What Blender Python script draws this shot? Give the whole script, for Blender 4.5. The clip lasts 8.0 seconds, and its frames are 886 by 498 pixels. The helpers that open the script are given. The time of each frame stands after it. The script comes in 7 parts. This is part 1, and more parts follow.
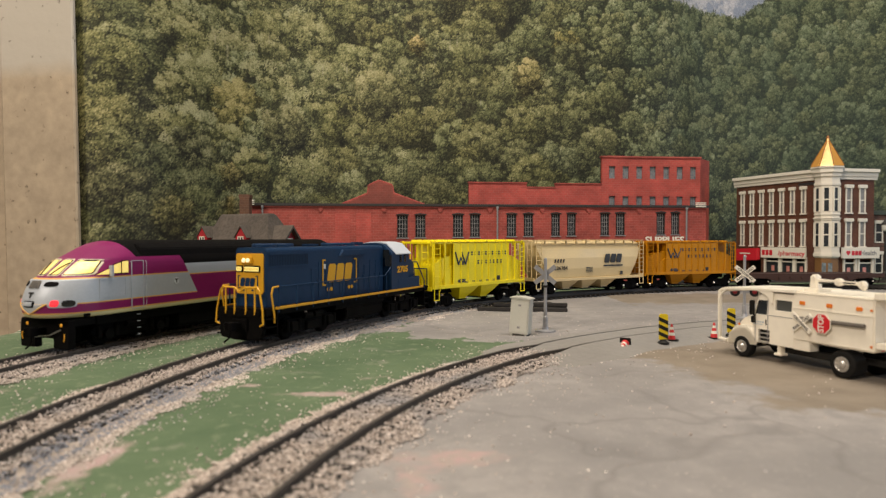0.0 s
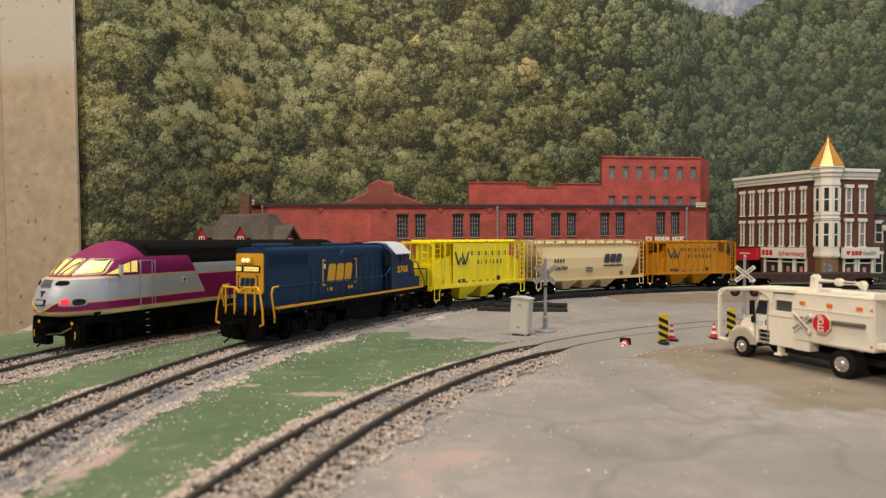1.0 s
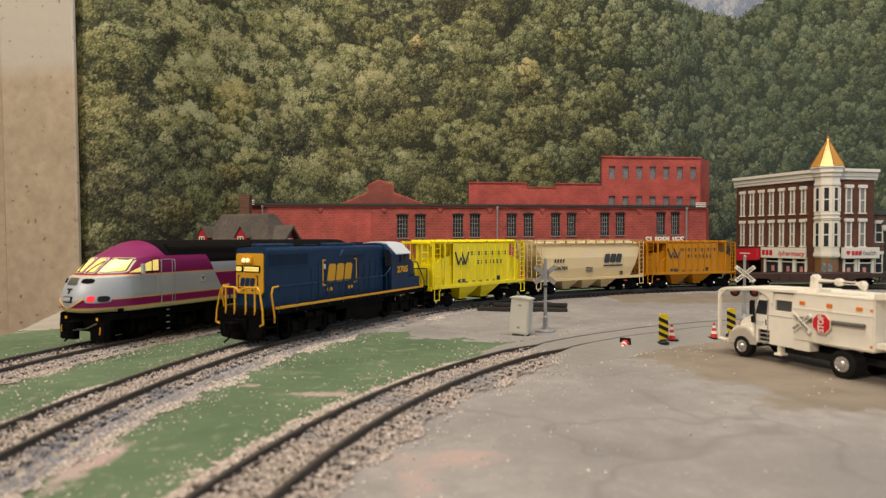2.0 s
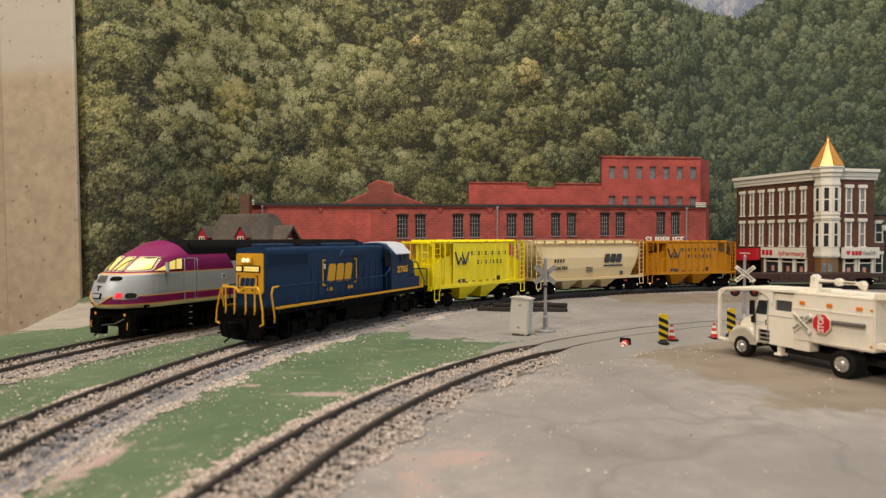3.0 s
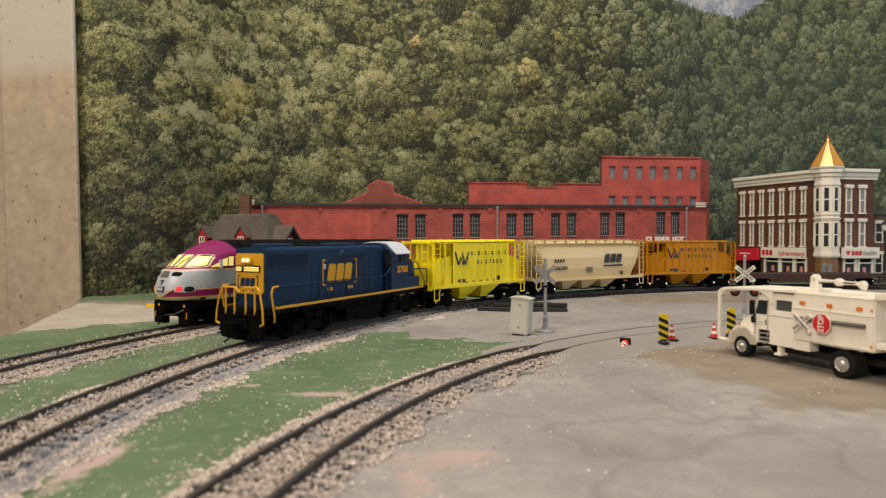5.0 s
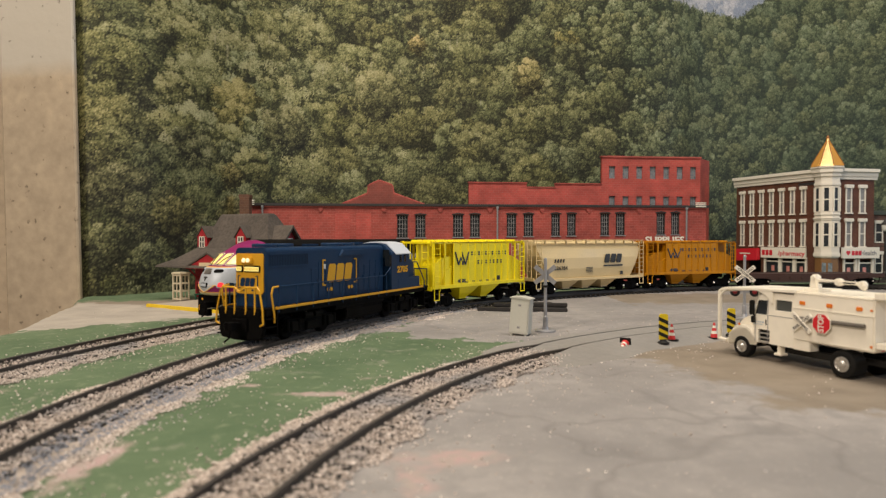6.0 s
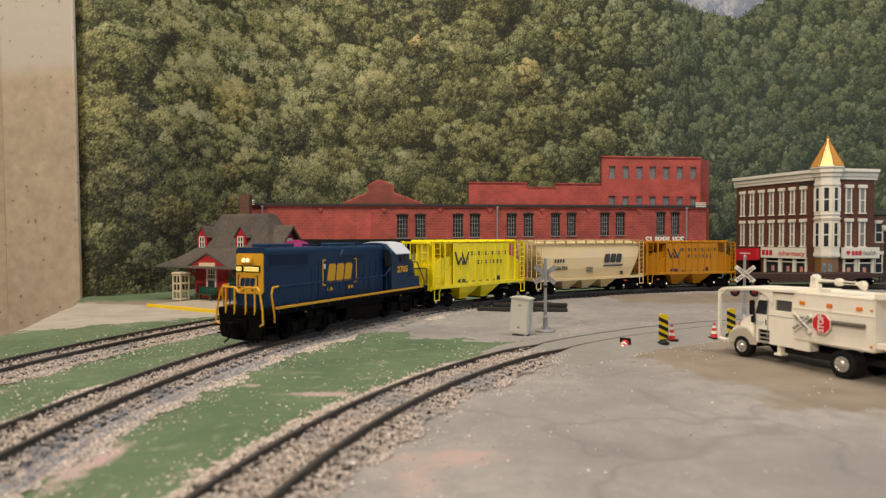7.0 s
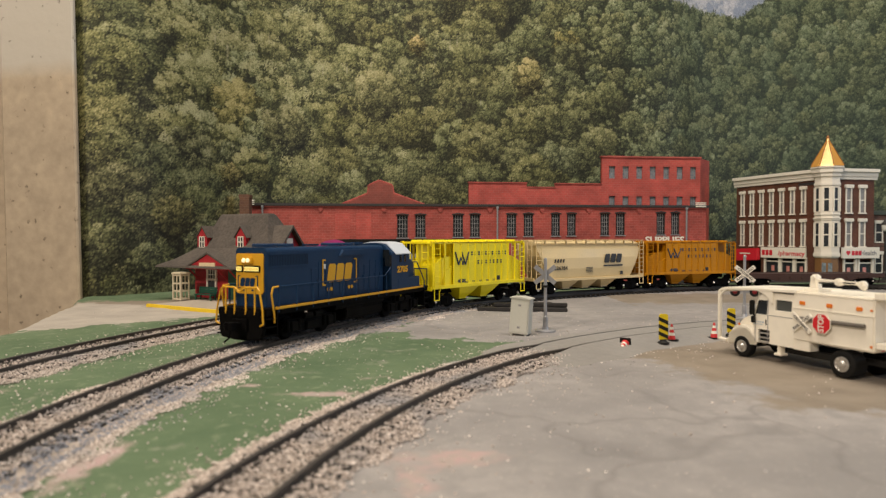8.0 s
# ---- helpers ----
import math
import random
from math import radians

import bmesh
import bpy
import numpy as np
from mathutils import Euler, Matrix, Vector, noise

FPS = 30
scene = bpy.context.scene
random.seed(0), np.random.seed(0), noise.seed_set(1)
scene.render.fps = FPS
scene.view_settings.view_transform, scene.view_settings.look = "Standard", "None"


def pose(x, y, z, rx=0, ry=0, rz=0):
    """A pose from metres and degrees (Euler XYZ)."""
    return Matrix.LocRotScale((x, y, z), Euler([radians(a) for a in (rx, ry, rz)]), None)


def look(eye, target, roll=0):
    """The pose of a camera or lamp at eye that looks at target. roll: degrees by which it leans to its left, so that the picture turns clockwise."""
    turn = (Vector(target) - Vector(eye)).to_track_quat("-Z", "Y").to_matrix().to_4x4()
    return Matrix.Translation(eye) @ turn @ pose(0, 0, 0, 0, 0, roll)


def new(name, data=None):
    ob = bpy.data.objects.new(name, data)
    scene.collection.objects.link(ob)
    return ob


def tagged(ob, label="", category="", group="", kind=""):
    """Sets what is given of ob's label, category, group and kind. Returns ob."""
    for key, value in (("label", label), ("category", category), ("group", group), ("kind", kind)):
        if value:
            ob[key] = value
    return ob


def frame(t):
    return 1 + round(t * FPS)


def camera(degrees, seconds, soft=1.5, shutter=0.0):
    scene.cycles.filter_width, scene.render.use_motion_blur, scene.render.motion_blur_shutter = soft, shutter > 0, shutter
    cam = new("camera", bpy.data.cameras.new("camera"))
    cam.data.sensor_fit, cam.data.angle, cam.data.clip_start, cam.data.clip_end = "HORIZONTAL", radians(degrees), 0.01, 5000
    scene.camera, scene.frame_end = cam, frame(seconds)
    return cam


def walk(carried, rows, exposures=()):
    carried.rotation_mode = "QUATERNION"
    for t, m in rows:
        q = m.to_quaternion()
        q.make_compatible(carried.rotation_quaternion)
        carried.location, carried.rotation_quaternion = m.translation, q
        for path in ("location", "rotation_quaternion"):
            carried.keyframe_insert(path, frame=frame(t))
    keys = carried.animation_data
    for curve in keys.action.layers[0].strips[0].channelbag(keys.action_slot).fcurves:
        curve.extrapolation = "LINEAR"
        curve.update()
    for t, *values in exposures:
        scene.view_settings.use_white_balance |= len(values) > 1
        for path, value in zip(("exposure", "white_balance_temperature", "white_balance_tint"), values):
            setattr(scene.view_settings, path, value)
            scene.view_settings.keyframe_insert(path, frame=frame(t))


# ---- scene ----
cam = camera(69.98, 8.0, soft=1.25)
cam.data.dof.use_dof, cam.data.dof.focus_distance = True, 0.50
cam.data.dof.aperture_fstop = cam.data.lens / 1.35
EYE = (0.0, 0.0, 0.0575)
AHEAD = (0.0, 1.0, 0.0575 - 20.0 / 1120.0)
walk(cam, [(0.0, look(EYE, AHEAD)), (8.0, look(EYE, AHEAD))], [(0.0, 0.0), (8.0, 0.0)])

# ---- light: a basement room with ceiling lamps ----
world = bpy.data.worlds.new("world")
scene.world = world
world.use_nodes = True
world.node_tree.nodes["Background"].inputs[0].default_value = (1.0, 0.86, 0.72, 1)
world.node_tree.nodes["Background"].inputs[1].default_value = 0.02


def area_lamp(name, eye, target, sx, sy, watts, colour):
    data = bpy.data.lights.new(name, "AREA")
    data.shape, data.size, data.size_y, data.energy, data.color = "RECTANGLE", sx, sy, watts, colour
    ob = new(name, data)
    ob.matrix_world = look(eye, target)
    return ob


area_lamp("ceiling_lamp_key", (-1.05, -1.1, 1.18), (0.1, 0.5, 0.0), 0.15, 0.15, 20.0, (1.0, 0.87, 0.73))
area_lamp("ceiling_lamp_over", (0.0, 0.1, 1.42), (0.0, 0.40, 0.0), 1.2, 0.3, 22.5, (1.0, 0.90, 0.77))
area_lamp("window_daylight", (2.59, 0.1, 0.55), (0.0, 0.4, 0.0), 1.1, 0.8, 13.0, (0.62, 0.78, 1.0))

# ---- materials ----
def mat(name, rgb, rough=0.5, metal=0.0, vary=0.10, grain=900.0, stain=60.0, bump=0.0, glow=None, glow_power=0.0, coat=0.0, spec=0.5):
    """A surface with variation at two scales: grain and stains, both given as noise scale per metre."""
    m = bpy.data.materials.new(name)
    m.use_nodes = True
    nt = m.node_tree
    n, l = nt.nodes, nt.links
    b = n["Principled BSDF"]
    b.inputs["Metallic"].default_value = metal
    b.inputs["Specular IOR Level"].default_value = spec
    b.inputs["Coat Weight"].default_value = coat
    co = n.new("ShaderNodeTexCoord")
    fine, broad = n.new("ShaderNodeTexNoise"), n.new("ShaderNodeTexNoise")
    for t, s in ((fine, grain), (broad, stain)):
        t.inputs["Scale"].default_value = s
        t.inputs["Detail"].default_value = 5.0
        l.new(co.outputs["Object"], t.inputs["Vector"])
    mix = n.new("ShaderNodeMath")
    mix.operation = "ADD"
    l.new(fine.outputs[0], mix.inputs[0])
    l.new(broad.outputs[0], mix.inputs[1])
    ramp = n.new("ShaderNodeMapRange")
    ramp.inputs[1].default_value, ramp.inputs[2].default_value = 0.6, 1.4
    ramp.inputs[3].default_value, ramp.inputs[4].default_value = 1.0 - vary, 1.0 + vary
    l.new(mix.outputs[0], ramp.inputs[0])
    hsv = n.new("ShaderNodeHueSaturation")
    hsv.inputs["Color"].default_value = (*rgb, 1)
    l.new(ramp.outputs[0], hsv.inputs["Value"])
    l.new(hsv.outputs[0], b.inputs["Base Color"])
    rr = n.new("ShaderNodeMapRange")
    rr.inputs[1].default_value, rr.inputs[2].default_value = 0.3, 0.7
    rr.inputs[3].default_value, rr.inputs[4].default_value = max(0.02, rough - 0.12), min(1.0, rough + 0.12)
    l.new(broad.outputs[0], rr.inputs[0])
    l.new(rr.outputs[0], b.inputs["Roughness"])
    if bump:
        bn = n.new("ShaderNodeBump")
        bn.inputs["Strength"].default_value = 0.6
        bn.inputs["Distance"].default_value = bump
        l.new(fine.outputs[0], bn.inputs["Height"])
        l.new(bn.outputs[0], b.inputs["Normal"])
    if glow:
        b.inputs["Emission Color"].default_value = (*glow, 1)
        b.inputs["Emission Strength"].default_value = glow_power
    return m

# ---- building helpers: meshes are drawn in millimetres ----
def mesh_object(name, bm, material, smooth=False):
    bmesh.ops.scale(bm, vec=(0.001, 0.001, 0.001), verts=bm.verts)
    me = bpy.data.meshes.new(name)
    bm.to_mesh(me)
    bm.free()
    me.materials.append(material)
    if smooth:
        for p in me.polygons:
            p.use_smooth = True
    return new(name, me)


def part(name, bm, material, parent, label="", smooth=False):
    ob = mesh_object(name, bm, material, smooth)
    ob.parent = parent
    if label:
        ob["label"] = label
    return ob


def thing(name, m, label, category, group="", kind=""):
    ob = new(name)
    ob.empty_display_size = 0.01
    ob.matrix_basis = m
    return tagged(ob, label, category, group, kind)


def shape():
    return bmesh.new()


def box(bm, x0, x1, y0, y1, z0, z1, bevel=0.0):
    r = bmesh.ops.create_cube(bm, size=1.0)
    vs = r["verts"]
    for v in vs:
        v.co.x = x0 if v.co.x < 0 else x1
        v.co.y = y0 if v.co.y < 0 else y1
        v.co.z = z0 if v.co.z < 0 else z1
    if bevel:
        es = list({e for v in vs for e in v.link_edges})
        bmesh.ops.bevel(bm, geom=es, offset=bevel, segments=2, affect="EDGES")
    return bm


def prism(bm, outline, axis, a, b, bevel=0.0):
    """An outline drawn out along an axis: 'x' takes (y, z), 'y' takes (x, z), 'z' takes (x, y)."""
    def place(p, s):
        return {"x": (s, p[0], p[1]), "y": (p[0], s, p[1]), "z": (p[0], p[1], s)}[axis]
    lo = [bm.verts.new(place(p, a)) for p in outline]
    hi = [bm.verts.new(place(p, b)) for p in outline]
    fs = [bm.faces.new(lo), bm.faces.new(hi)]
    k = len(outline)
    for i in range(k):
        fs.append(bm.faces.new((lo[i], lo[(i + 1) % k], hi[(i + 1) % k], hi[i])))
    bmesh.ops.recalc_face_normals(bm, faces=fs)
    if bevel:
        es = list({e for f in fs for e in f.edges})
        bmesh.ops.bevel(bm, geom=es, offset=bevel, segments=2, affect="EDGES")
    return bm


def rod(bm, p, q, r, r2=None, seg=10):
    p, q = Vector(p), Vector(q)
    d = q - p
    m = Matrix.Translation((p + q) / 2) @ d.to_track_quat("Z", "Y").to_matrix().to_4x4()
    bmesh.ops.create_cone(bm, cap_ends=True, segments=seg, radius1=r, radius2=r if r2 is None else r2, depth=d.length, matrix=m)
    return bm


def bar(bm, points, r, seg=6):
    """A bent wire."""
    for p, q in zip(points, points[1:]):
        rod(bm, p, q, r, seg=seg)
    for p in points[1:-1]:
        bmesh.ops.create_icosphere(bm, subdivisions=1, radius=r * 1.05, matrix=Matrix.Translation(p))
    return bm


def turned(bm, profile, axis_from, axis_to, seg=20):
    """A turned body: profile of (distance along the axis, radius)."""
    a, b = Vector(axis_from), Vector(axis_to)
    d = (b - a).normalized()
    rot = d.to_track_quat("Z", "Y").to_matrix()
    rings = []
    for s, r in profile:
        rings.append([bm.verts.new(a + rot @ Vector((r * math.cos(2 * math.pi * i / seg), r * math.sin(2 * math.pi * i / seg), s))) for i in range(seg)])
    fs = []
    for r0, r1 in zip(rings, rings[1:]):
        for i in range(seg):
            fs.append(bm.faces.new((r0[i], r0[(i + 1) % seg], r1[(i + 1) % seg], r1[i])))
    fs.append(bm.faces.new(rings[0][::-1]))
    fs.append(bm.faces.new(rings[-1]))
    bmesh.ops.recalc_face_normals(bm, faces=fs)
    return bm


def words(name, text, size, material, parent, m, label="", depth=0.1, wide=1.0, bold=0.0):
    """Lettering as a thin mesh, its middle at m (metres); size in mm is the capitals' height."""
    cu = bpy.data.curves.new(name, "FONT")
    cu.body, cu.size, cu.align_x, cu.align_y = text, size / 0.7 * 0.001, "CENTER", "CENTER"
    cu.extrude = depth * 0.001
    cu.offset = bold * 0.001
    cu.resolution_u = 3
    tmp = bpy.data.objects.new(name, cu)
    scene.collection.objects.link(tmp)
    me = bpy.data.meshes.new_from_object(tmp.evaluated_get(bpy.context.evaluated_depsgraph_get()))
    bpy.data.objects.remove(tmp)
    me.materials.clear()
    me.materials.append(material)
    me.transform(Matrix.Diagonal((wide, 1, 1, 1)))
    ob = new(name, me)
    ob.parent = parent
    ob.matrix_basis = m
    if label:
        ob["label"] = label
    return ob


def logo_blocks(name, material, parent, m, width, height, count=3, gap=0.15, label=""):
    """A company mark as plain slanted blocks; drawn facing -y at m, sizes in mm."""
    bm = shape()
    w = width / count
    for i in range(count):
        x0 = -width / 2 + i * w + w * gap / 2
        x1 = x0 + w * (1 - gap)
        h, t, k = height / 2, height * 0.12, w * 0.09
        o = [(x0 - k + t, -h), (x1 - k - t, -h), (x1 - k, -h + t), (x1 + k, h - t), (x1 + k - t, h), (x0 + k + t, h), (x0 + k, h - t), (x0 - k, -h + t)]
        prism(bm, o, "y", -0.12, 0.12)
    ob = part(name, bm, material, parent, label)
    ob.matrix_basis = m
    return ob


def turned_to(x, y, z, side):
    """Pose in mm for something drawn facing -y, turned to face side."""
    return pose(x * 0.001, y * 0.001, z * 0.001, 0, 0, {"-y": 0, "+y": 180, "-x": -90, "+x": 90}[side])


def facing(x, y, z, side):
    """Pose in mm for lettering on a body: side '+y', '-y', '-x' or '+x' is the way it faces."""
    turn = {"-y": (90, 0, 0), "+y": (90, 0, 180), "-x": (90, 0, -90), "+x": (90, 0, 90)}[side]
    return pose(x * 0.001, y * 0.001, z * 0.001, *turn)

# ---- setting ----
C2, R1, R2 = (0.438, 0.161), 0.633, 0.5555
C3, R3 = (0.325, 0.052), 0.377
RAIL_TOP = 0.0045


def arc_point(c, r, deg):
    a = radians(deg)
    return Vector((c[0] + r * math.cos(a), c[1] + r * math.sin(a), 0.0))


def on_arc(c, r, deg, z=0.0):
    """Pose on a curved track: x along the track clockwise, y outwards."""
    p = arc_point(c, r, deg)
    return pose(p.x, p.y, z, 0, 0, deg - 90)


def wob(x, y, s, k=0.0):
    return noise.noise(Vector((x * s, y * s, k)))


def half(p, a, b):
    """Signed distance of p from the line a to b; positive to its left."""
    dx, dy = b[0] - a[0], b[1] - a[1]
    n = math.hypot(dx, dy)
    return (dx * (p[1] - a[1]) - dy * (p[0] - a[0])) / n


def green_depth(x, y):
    p = (x, y)
    r2, r3 = math.hypot(x - C2[0], y - C2[1]), math.hypot(x - C3[0], y - C3[1])
    if x > -0.02:
        between = min(0.60 - r2, r3 - R3 - 0.006, half(p, (0.0, 0.360), (0.10, 0.336)) * -1.0)
    else:
        between = min(0.60 - r2, r3 - R3 - 0.006, max(0.385 - y, min(y - 0.41, 0.452 - y)))
    outer = min(r2 - 0.58, -half(p, (-0.262, 0.384), (-0.150, 0.475)), 0.05 + r2 - 0.58)
    strip = min(half(p, (-0.36, 0.560), (-0.24, 0.585)), 0.06)
    return max(between, outer, strip)


def tan_depth(x, y):
    a = min(x - (0.085 + (0.335 - y) * 0.29), 0.352 - y, y - 0.205)
    b = 0.05 - abs(y - 0.60) if x > 0.16 else -0.05
    c = min(half((x, y), (-0.30, 0.52), (-0.16, 0.475)) - 0.028, 0.05) if x < -0.12 else -0.05
    return max(a, b, c)


def pale_depth(x, y):
    """The pale worn apron in front of the station."""
    return min(-0.13 - x, y - 0.36, 0.625 - y)


def pink_depth(x, y):
    best = -1.0
    for px, py, rx, ry in ((-0.001, 0.163, 0.012, 0.005), (0.007, 0.168, 0.010, 0.003), (-0.006, 0.147, 0.004, 0.008), (-0.106, 0.172, 0.004, 0.020), (-0.090, 0.158, 0.004, 0.016),
                           (-0.043, 0.232, 0.013, 0.0035), (-0.028, 0.258, 0.012, 0.0015), (-0.17, 0.225, 0.006, 0.012), (-0.075, 0.245, 0.004, 0.002)):
        d = 1.0 - math.hypot((x - px) / rx, (y - py) / ry)
        best = max(best, d)
    return best * 0.006


def ground_material():
    m = bpy.data.materials.new("painted_board")
    m.use_nodes = True
    n, l = m.node_tree.nodes, m.node_tree.links
    b = n["Principled BSDF"]
    co = n.new("ShaderNodeTexCoord")

    def tex(scale, detail=6.0, rough=0.6):
        t = n.new("ShaderNodeTexNoise")
        t.inputs["Scale"].default_value, t.inputs["Detail"].default_value, t.inputs["Roughness"].default_value = scale, detail, rough
        l.new(co.outputs["Object"], t.inputs["Vector"])
        return t.outputs[0]

    def ramp(src, lo, hi, a=0.0, c=1.0):
        r = n.new("ShaderNodeMapRange")
        r.inputs[1].default_value, r.inputs[2].default_value, r.inputs[3].default_value, r.inputs[4].default_value = lo, hi, a, c
        l.new(src, r.inputs[0])
        return r.outputs[0]

    def mixc(fac, a, c):
        x = n.new("ShaderNodeMix")
        x.data_type = "RGBA"
        l.new(fac, x.inputs[0])
        for s, v in ((6, a), (7, c)):
            if isinstance(v, tuple):
                x.inputs[s].default_value = (*v, 1)
            else:
                l.new(v, x.inputs[s])
        return x.outputs[2]

    def mask(attr, scale, amp, edge):
        at = n.new("ShaderNodeAttribute")
        at.attribute_name = attr
        k = n.new("ShaderNodeMath")
        k.operation = "MULTIPLY_ADD"
        l.new(ramp(tex(scale, 7.0, 0.65), 0.3, 0.7, -1.0, 1.0), k.inputs[0])
        k.inputs[1].default_value = amp
        l.new(at.outputs["Fac"], k.inputs[2])
        return ramp(k.outputs[0], -edge, edge)

    grey = mixc(ramp(tex(11.0, 8.0, 0.68), 0.40, 0.60), (0.232, 0.218, 0.212), (0.335, 0.310, 0.296))
    grey = mixc(ramp(tex(120.0), 0.45, 0.72), grey, (0.240, 0.226, 0.218))
    grey = mixc(ramp(tex(700.0, 3.0), 0.62, 0.72), grey, (0.40, 0.37, 0.34))
    # cracks and scuffs in the grey paint
    vo = n.new("ShaderNodeTexVoronoi")
    vo.feature = "DISTANCE_TO_EDGE"
    vo.inputs["Scale"].default_value = 12.0
    wv = n.new("ShaderNodeVectorMath")
    wv.operation = "MULTIPLY_ADD"
    nz = n.new("ShaderNodeTexNoise")
    nz.inputs["Scale"].default_value = 30.0
    l.new(co.outputs["Object"], nz.inputs["Vector"])
    l.new(nz.outputs[1], wv.inputs[0])
    wv.inputs[1].default_value = (0.06, 0.06, 0.0)
    l.new(co.outputs["Object"], wv.inputs[2])
    l.new(wv.outputs[0], vo.inputs["Vector"])
    crack = n.new("ShaderNodeMath")
    crack.operation = "MULTIPLY"
    l.new(ramp(vo.outputs["Distance"], 0.0, 0.026, 1.0, 0.0), crack.inputs[0])
    l.new(ramp(tex(6.0), 0.42, 0.5), crack.inputs[1])
    grey = mixc(ramp(crack.outputs[0], 0.0, 1.0, 0.0, 0.42), grey, (0.15, 0.14, 0.135))
    tan = mixc(ramp(tex(50.0), 0.35, 0.65), (0.205, 0.168, 0.128), (0.262, 0.218, 0.170))
    pale = mixc(ramp(tex(40.0), 0.35, 0.65), (0.34, 0.305, 0.265), (0.43, 0.385, 0.33))
    grey = mixc(mask("pale", 40.0, 0.01, 0.012), grey, pale)
    col = mixc(mask("tan", 35.0, 0.022, 0.006), grey, tan)
    green = mixc(ramp(tex(25.0), 0.38, 0.62), (0.076, 0.124, 0.062), (0.108, 0.160, 0.084))
    green = mixc(ramp(tex(160.0, 8.0), 0.56, 0.74), green, (0.205, 0.25, 0.150))
    green = mixc(ramp(tex(42.0, 9.0), 0.60, 0.72), green, (0.24, 0.245, 0.19))
    col = mixc(mask("green", 70.0, 0.014, 0.0012), col, green)
    pink = mixc(ramp(tex(200.0), 0.4, 0.6), (0.36, 0.30, 0.27), (0.42, 0.30, 0.285))
    col = mixc(mask("pink", 120.0, 0.004, 0.002), col, pink)
    l.new(col, b.inputs["Base Color"])
    b.inputs["Roughness"].default_value = 0.75
    bn = n.new("ShaderNodeBump")
    bn.inputs["Strength"].default_value, bn.inputs["Distance"].default_value = 0.5, 0.0008
    l.new(tex(350.0, 6.0), bn.inputs["Height"])
    l.new(bn.outputs[0], b.inputs["Normal"])
    return m


# the ragged edge of the board beside the concrete wall
BOARD_EDGE = ((-0.30, -0.60), (-0.290, 0.05), (-0.272, 0.30), (-0.262, 0.380), (-0.277, 0.424), (-0.291, 0.462), (-0.306, 0.508), (-0.316, 0.541), (-0.335, 0.572), (-0.349, 0.61), (-0.352, 0.70))


def edge_x(y):
    for a, b in zip(BOARD_EDGE, BOARD_EDGE[1:]):
        if a[1] <= y <= b[1]:
            return a[0] + (b[0] - a[0]) * (y - a[1]) / (b[1] - a[1]) + 0.0035 * wob(y, 3.0, 60.0) + 0.0015 * wob(y, 5.0, 200.0)
    return -0.352 if y > 0.6 else -0.30


def build_ground():
    ys = list(np.arange(-0.6, 0.08, 0.04)) + list(np.arange(0.08, 0.66, 0.004)) + list(np.arange(0.66, 1.3, 0.02))
    cols = 260
    verts, faces, data = [], [], []
    for y in ys:
        x0 = edge_x(y)
        for i in range(cols + 1):
            s = i / cols
            x = x0 + (0.55 - x0) * s if s < 0.92 else x0 + (0.55 - x0) * 0.92 + (1.3 - x0 - (0.55 - x0) * 0.92) * ((s - 0.92) / 0.08)
            z = 0.0006 * wob(x, y, 25.0) + 0.0003 * wob(x, y, 90.0)
            if s == 0:
                z = -0.004
            verts.append((x, y, z))
            data.append((green_depth(x, y), tan_depth(x, y), pink_depth(x, y), pale_depth(x, y)))
    w = cols + 1
    for j in range(len(ys) - 1):
        for i in range(cols):
            faces.append((j * w + i, j * w + i + 1, (j + 1) * w + i + 1, (j + 1) * w + i))
    me = bpy.data.meshes.new("ground")
    me.from_pydata(verts, [], faces)
    for k, nm in enumerate(("green", "tan", "pink", "pale")):
        at = me.attributes.new(nm, "FLOAT", "POINT")
        at.data.foreach_set("value", [d[k] for d in data])
    for p in me.polygons:
        p.use_smooth = True
    me.materials.append(ground_material())
    tagged(new("ground", me), "painted layout board in green, grey and tan with scuffs", "ground", kind="structure")
    # the board's body below its painted skin
    bm = shape()
    box(bm, -255, 1300, -600, 1300, -40, -2.5)
    for x in (-200, 1200):
        for y in (-540, 1240):
            box(bm, x - 45, x + 45, y - 45, y + 45, -900, -40)
    tagged(mesh_object("board", bm, mat("plywood", (0.36, 0.27, 0.17), 0.7, grain=200, stain=20)), "plywood board that carries the layout", "board", kind="structure")


build_ground()


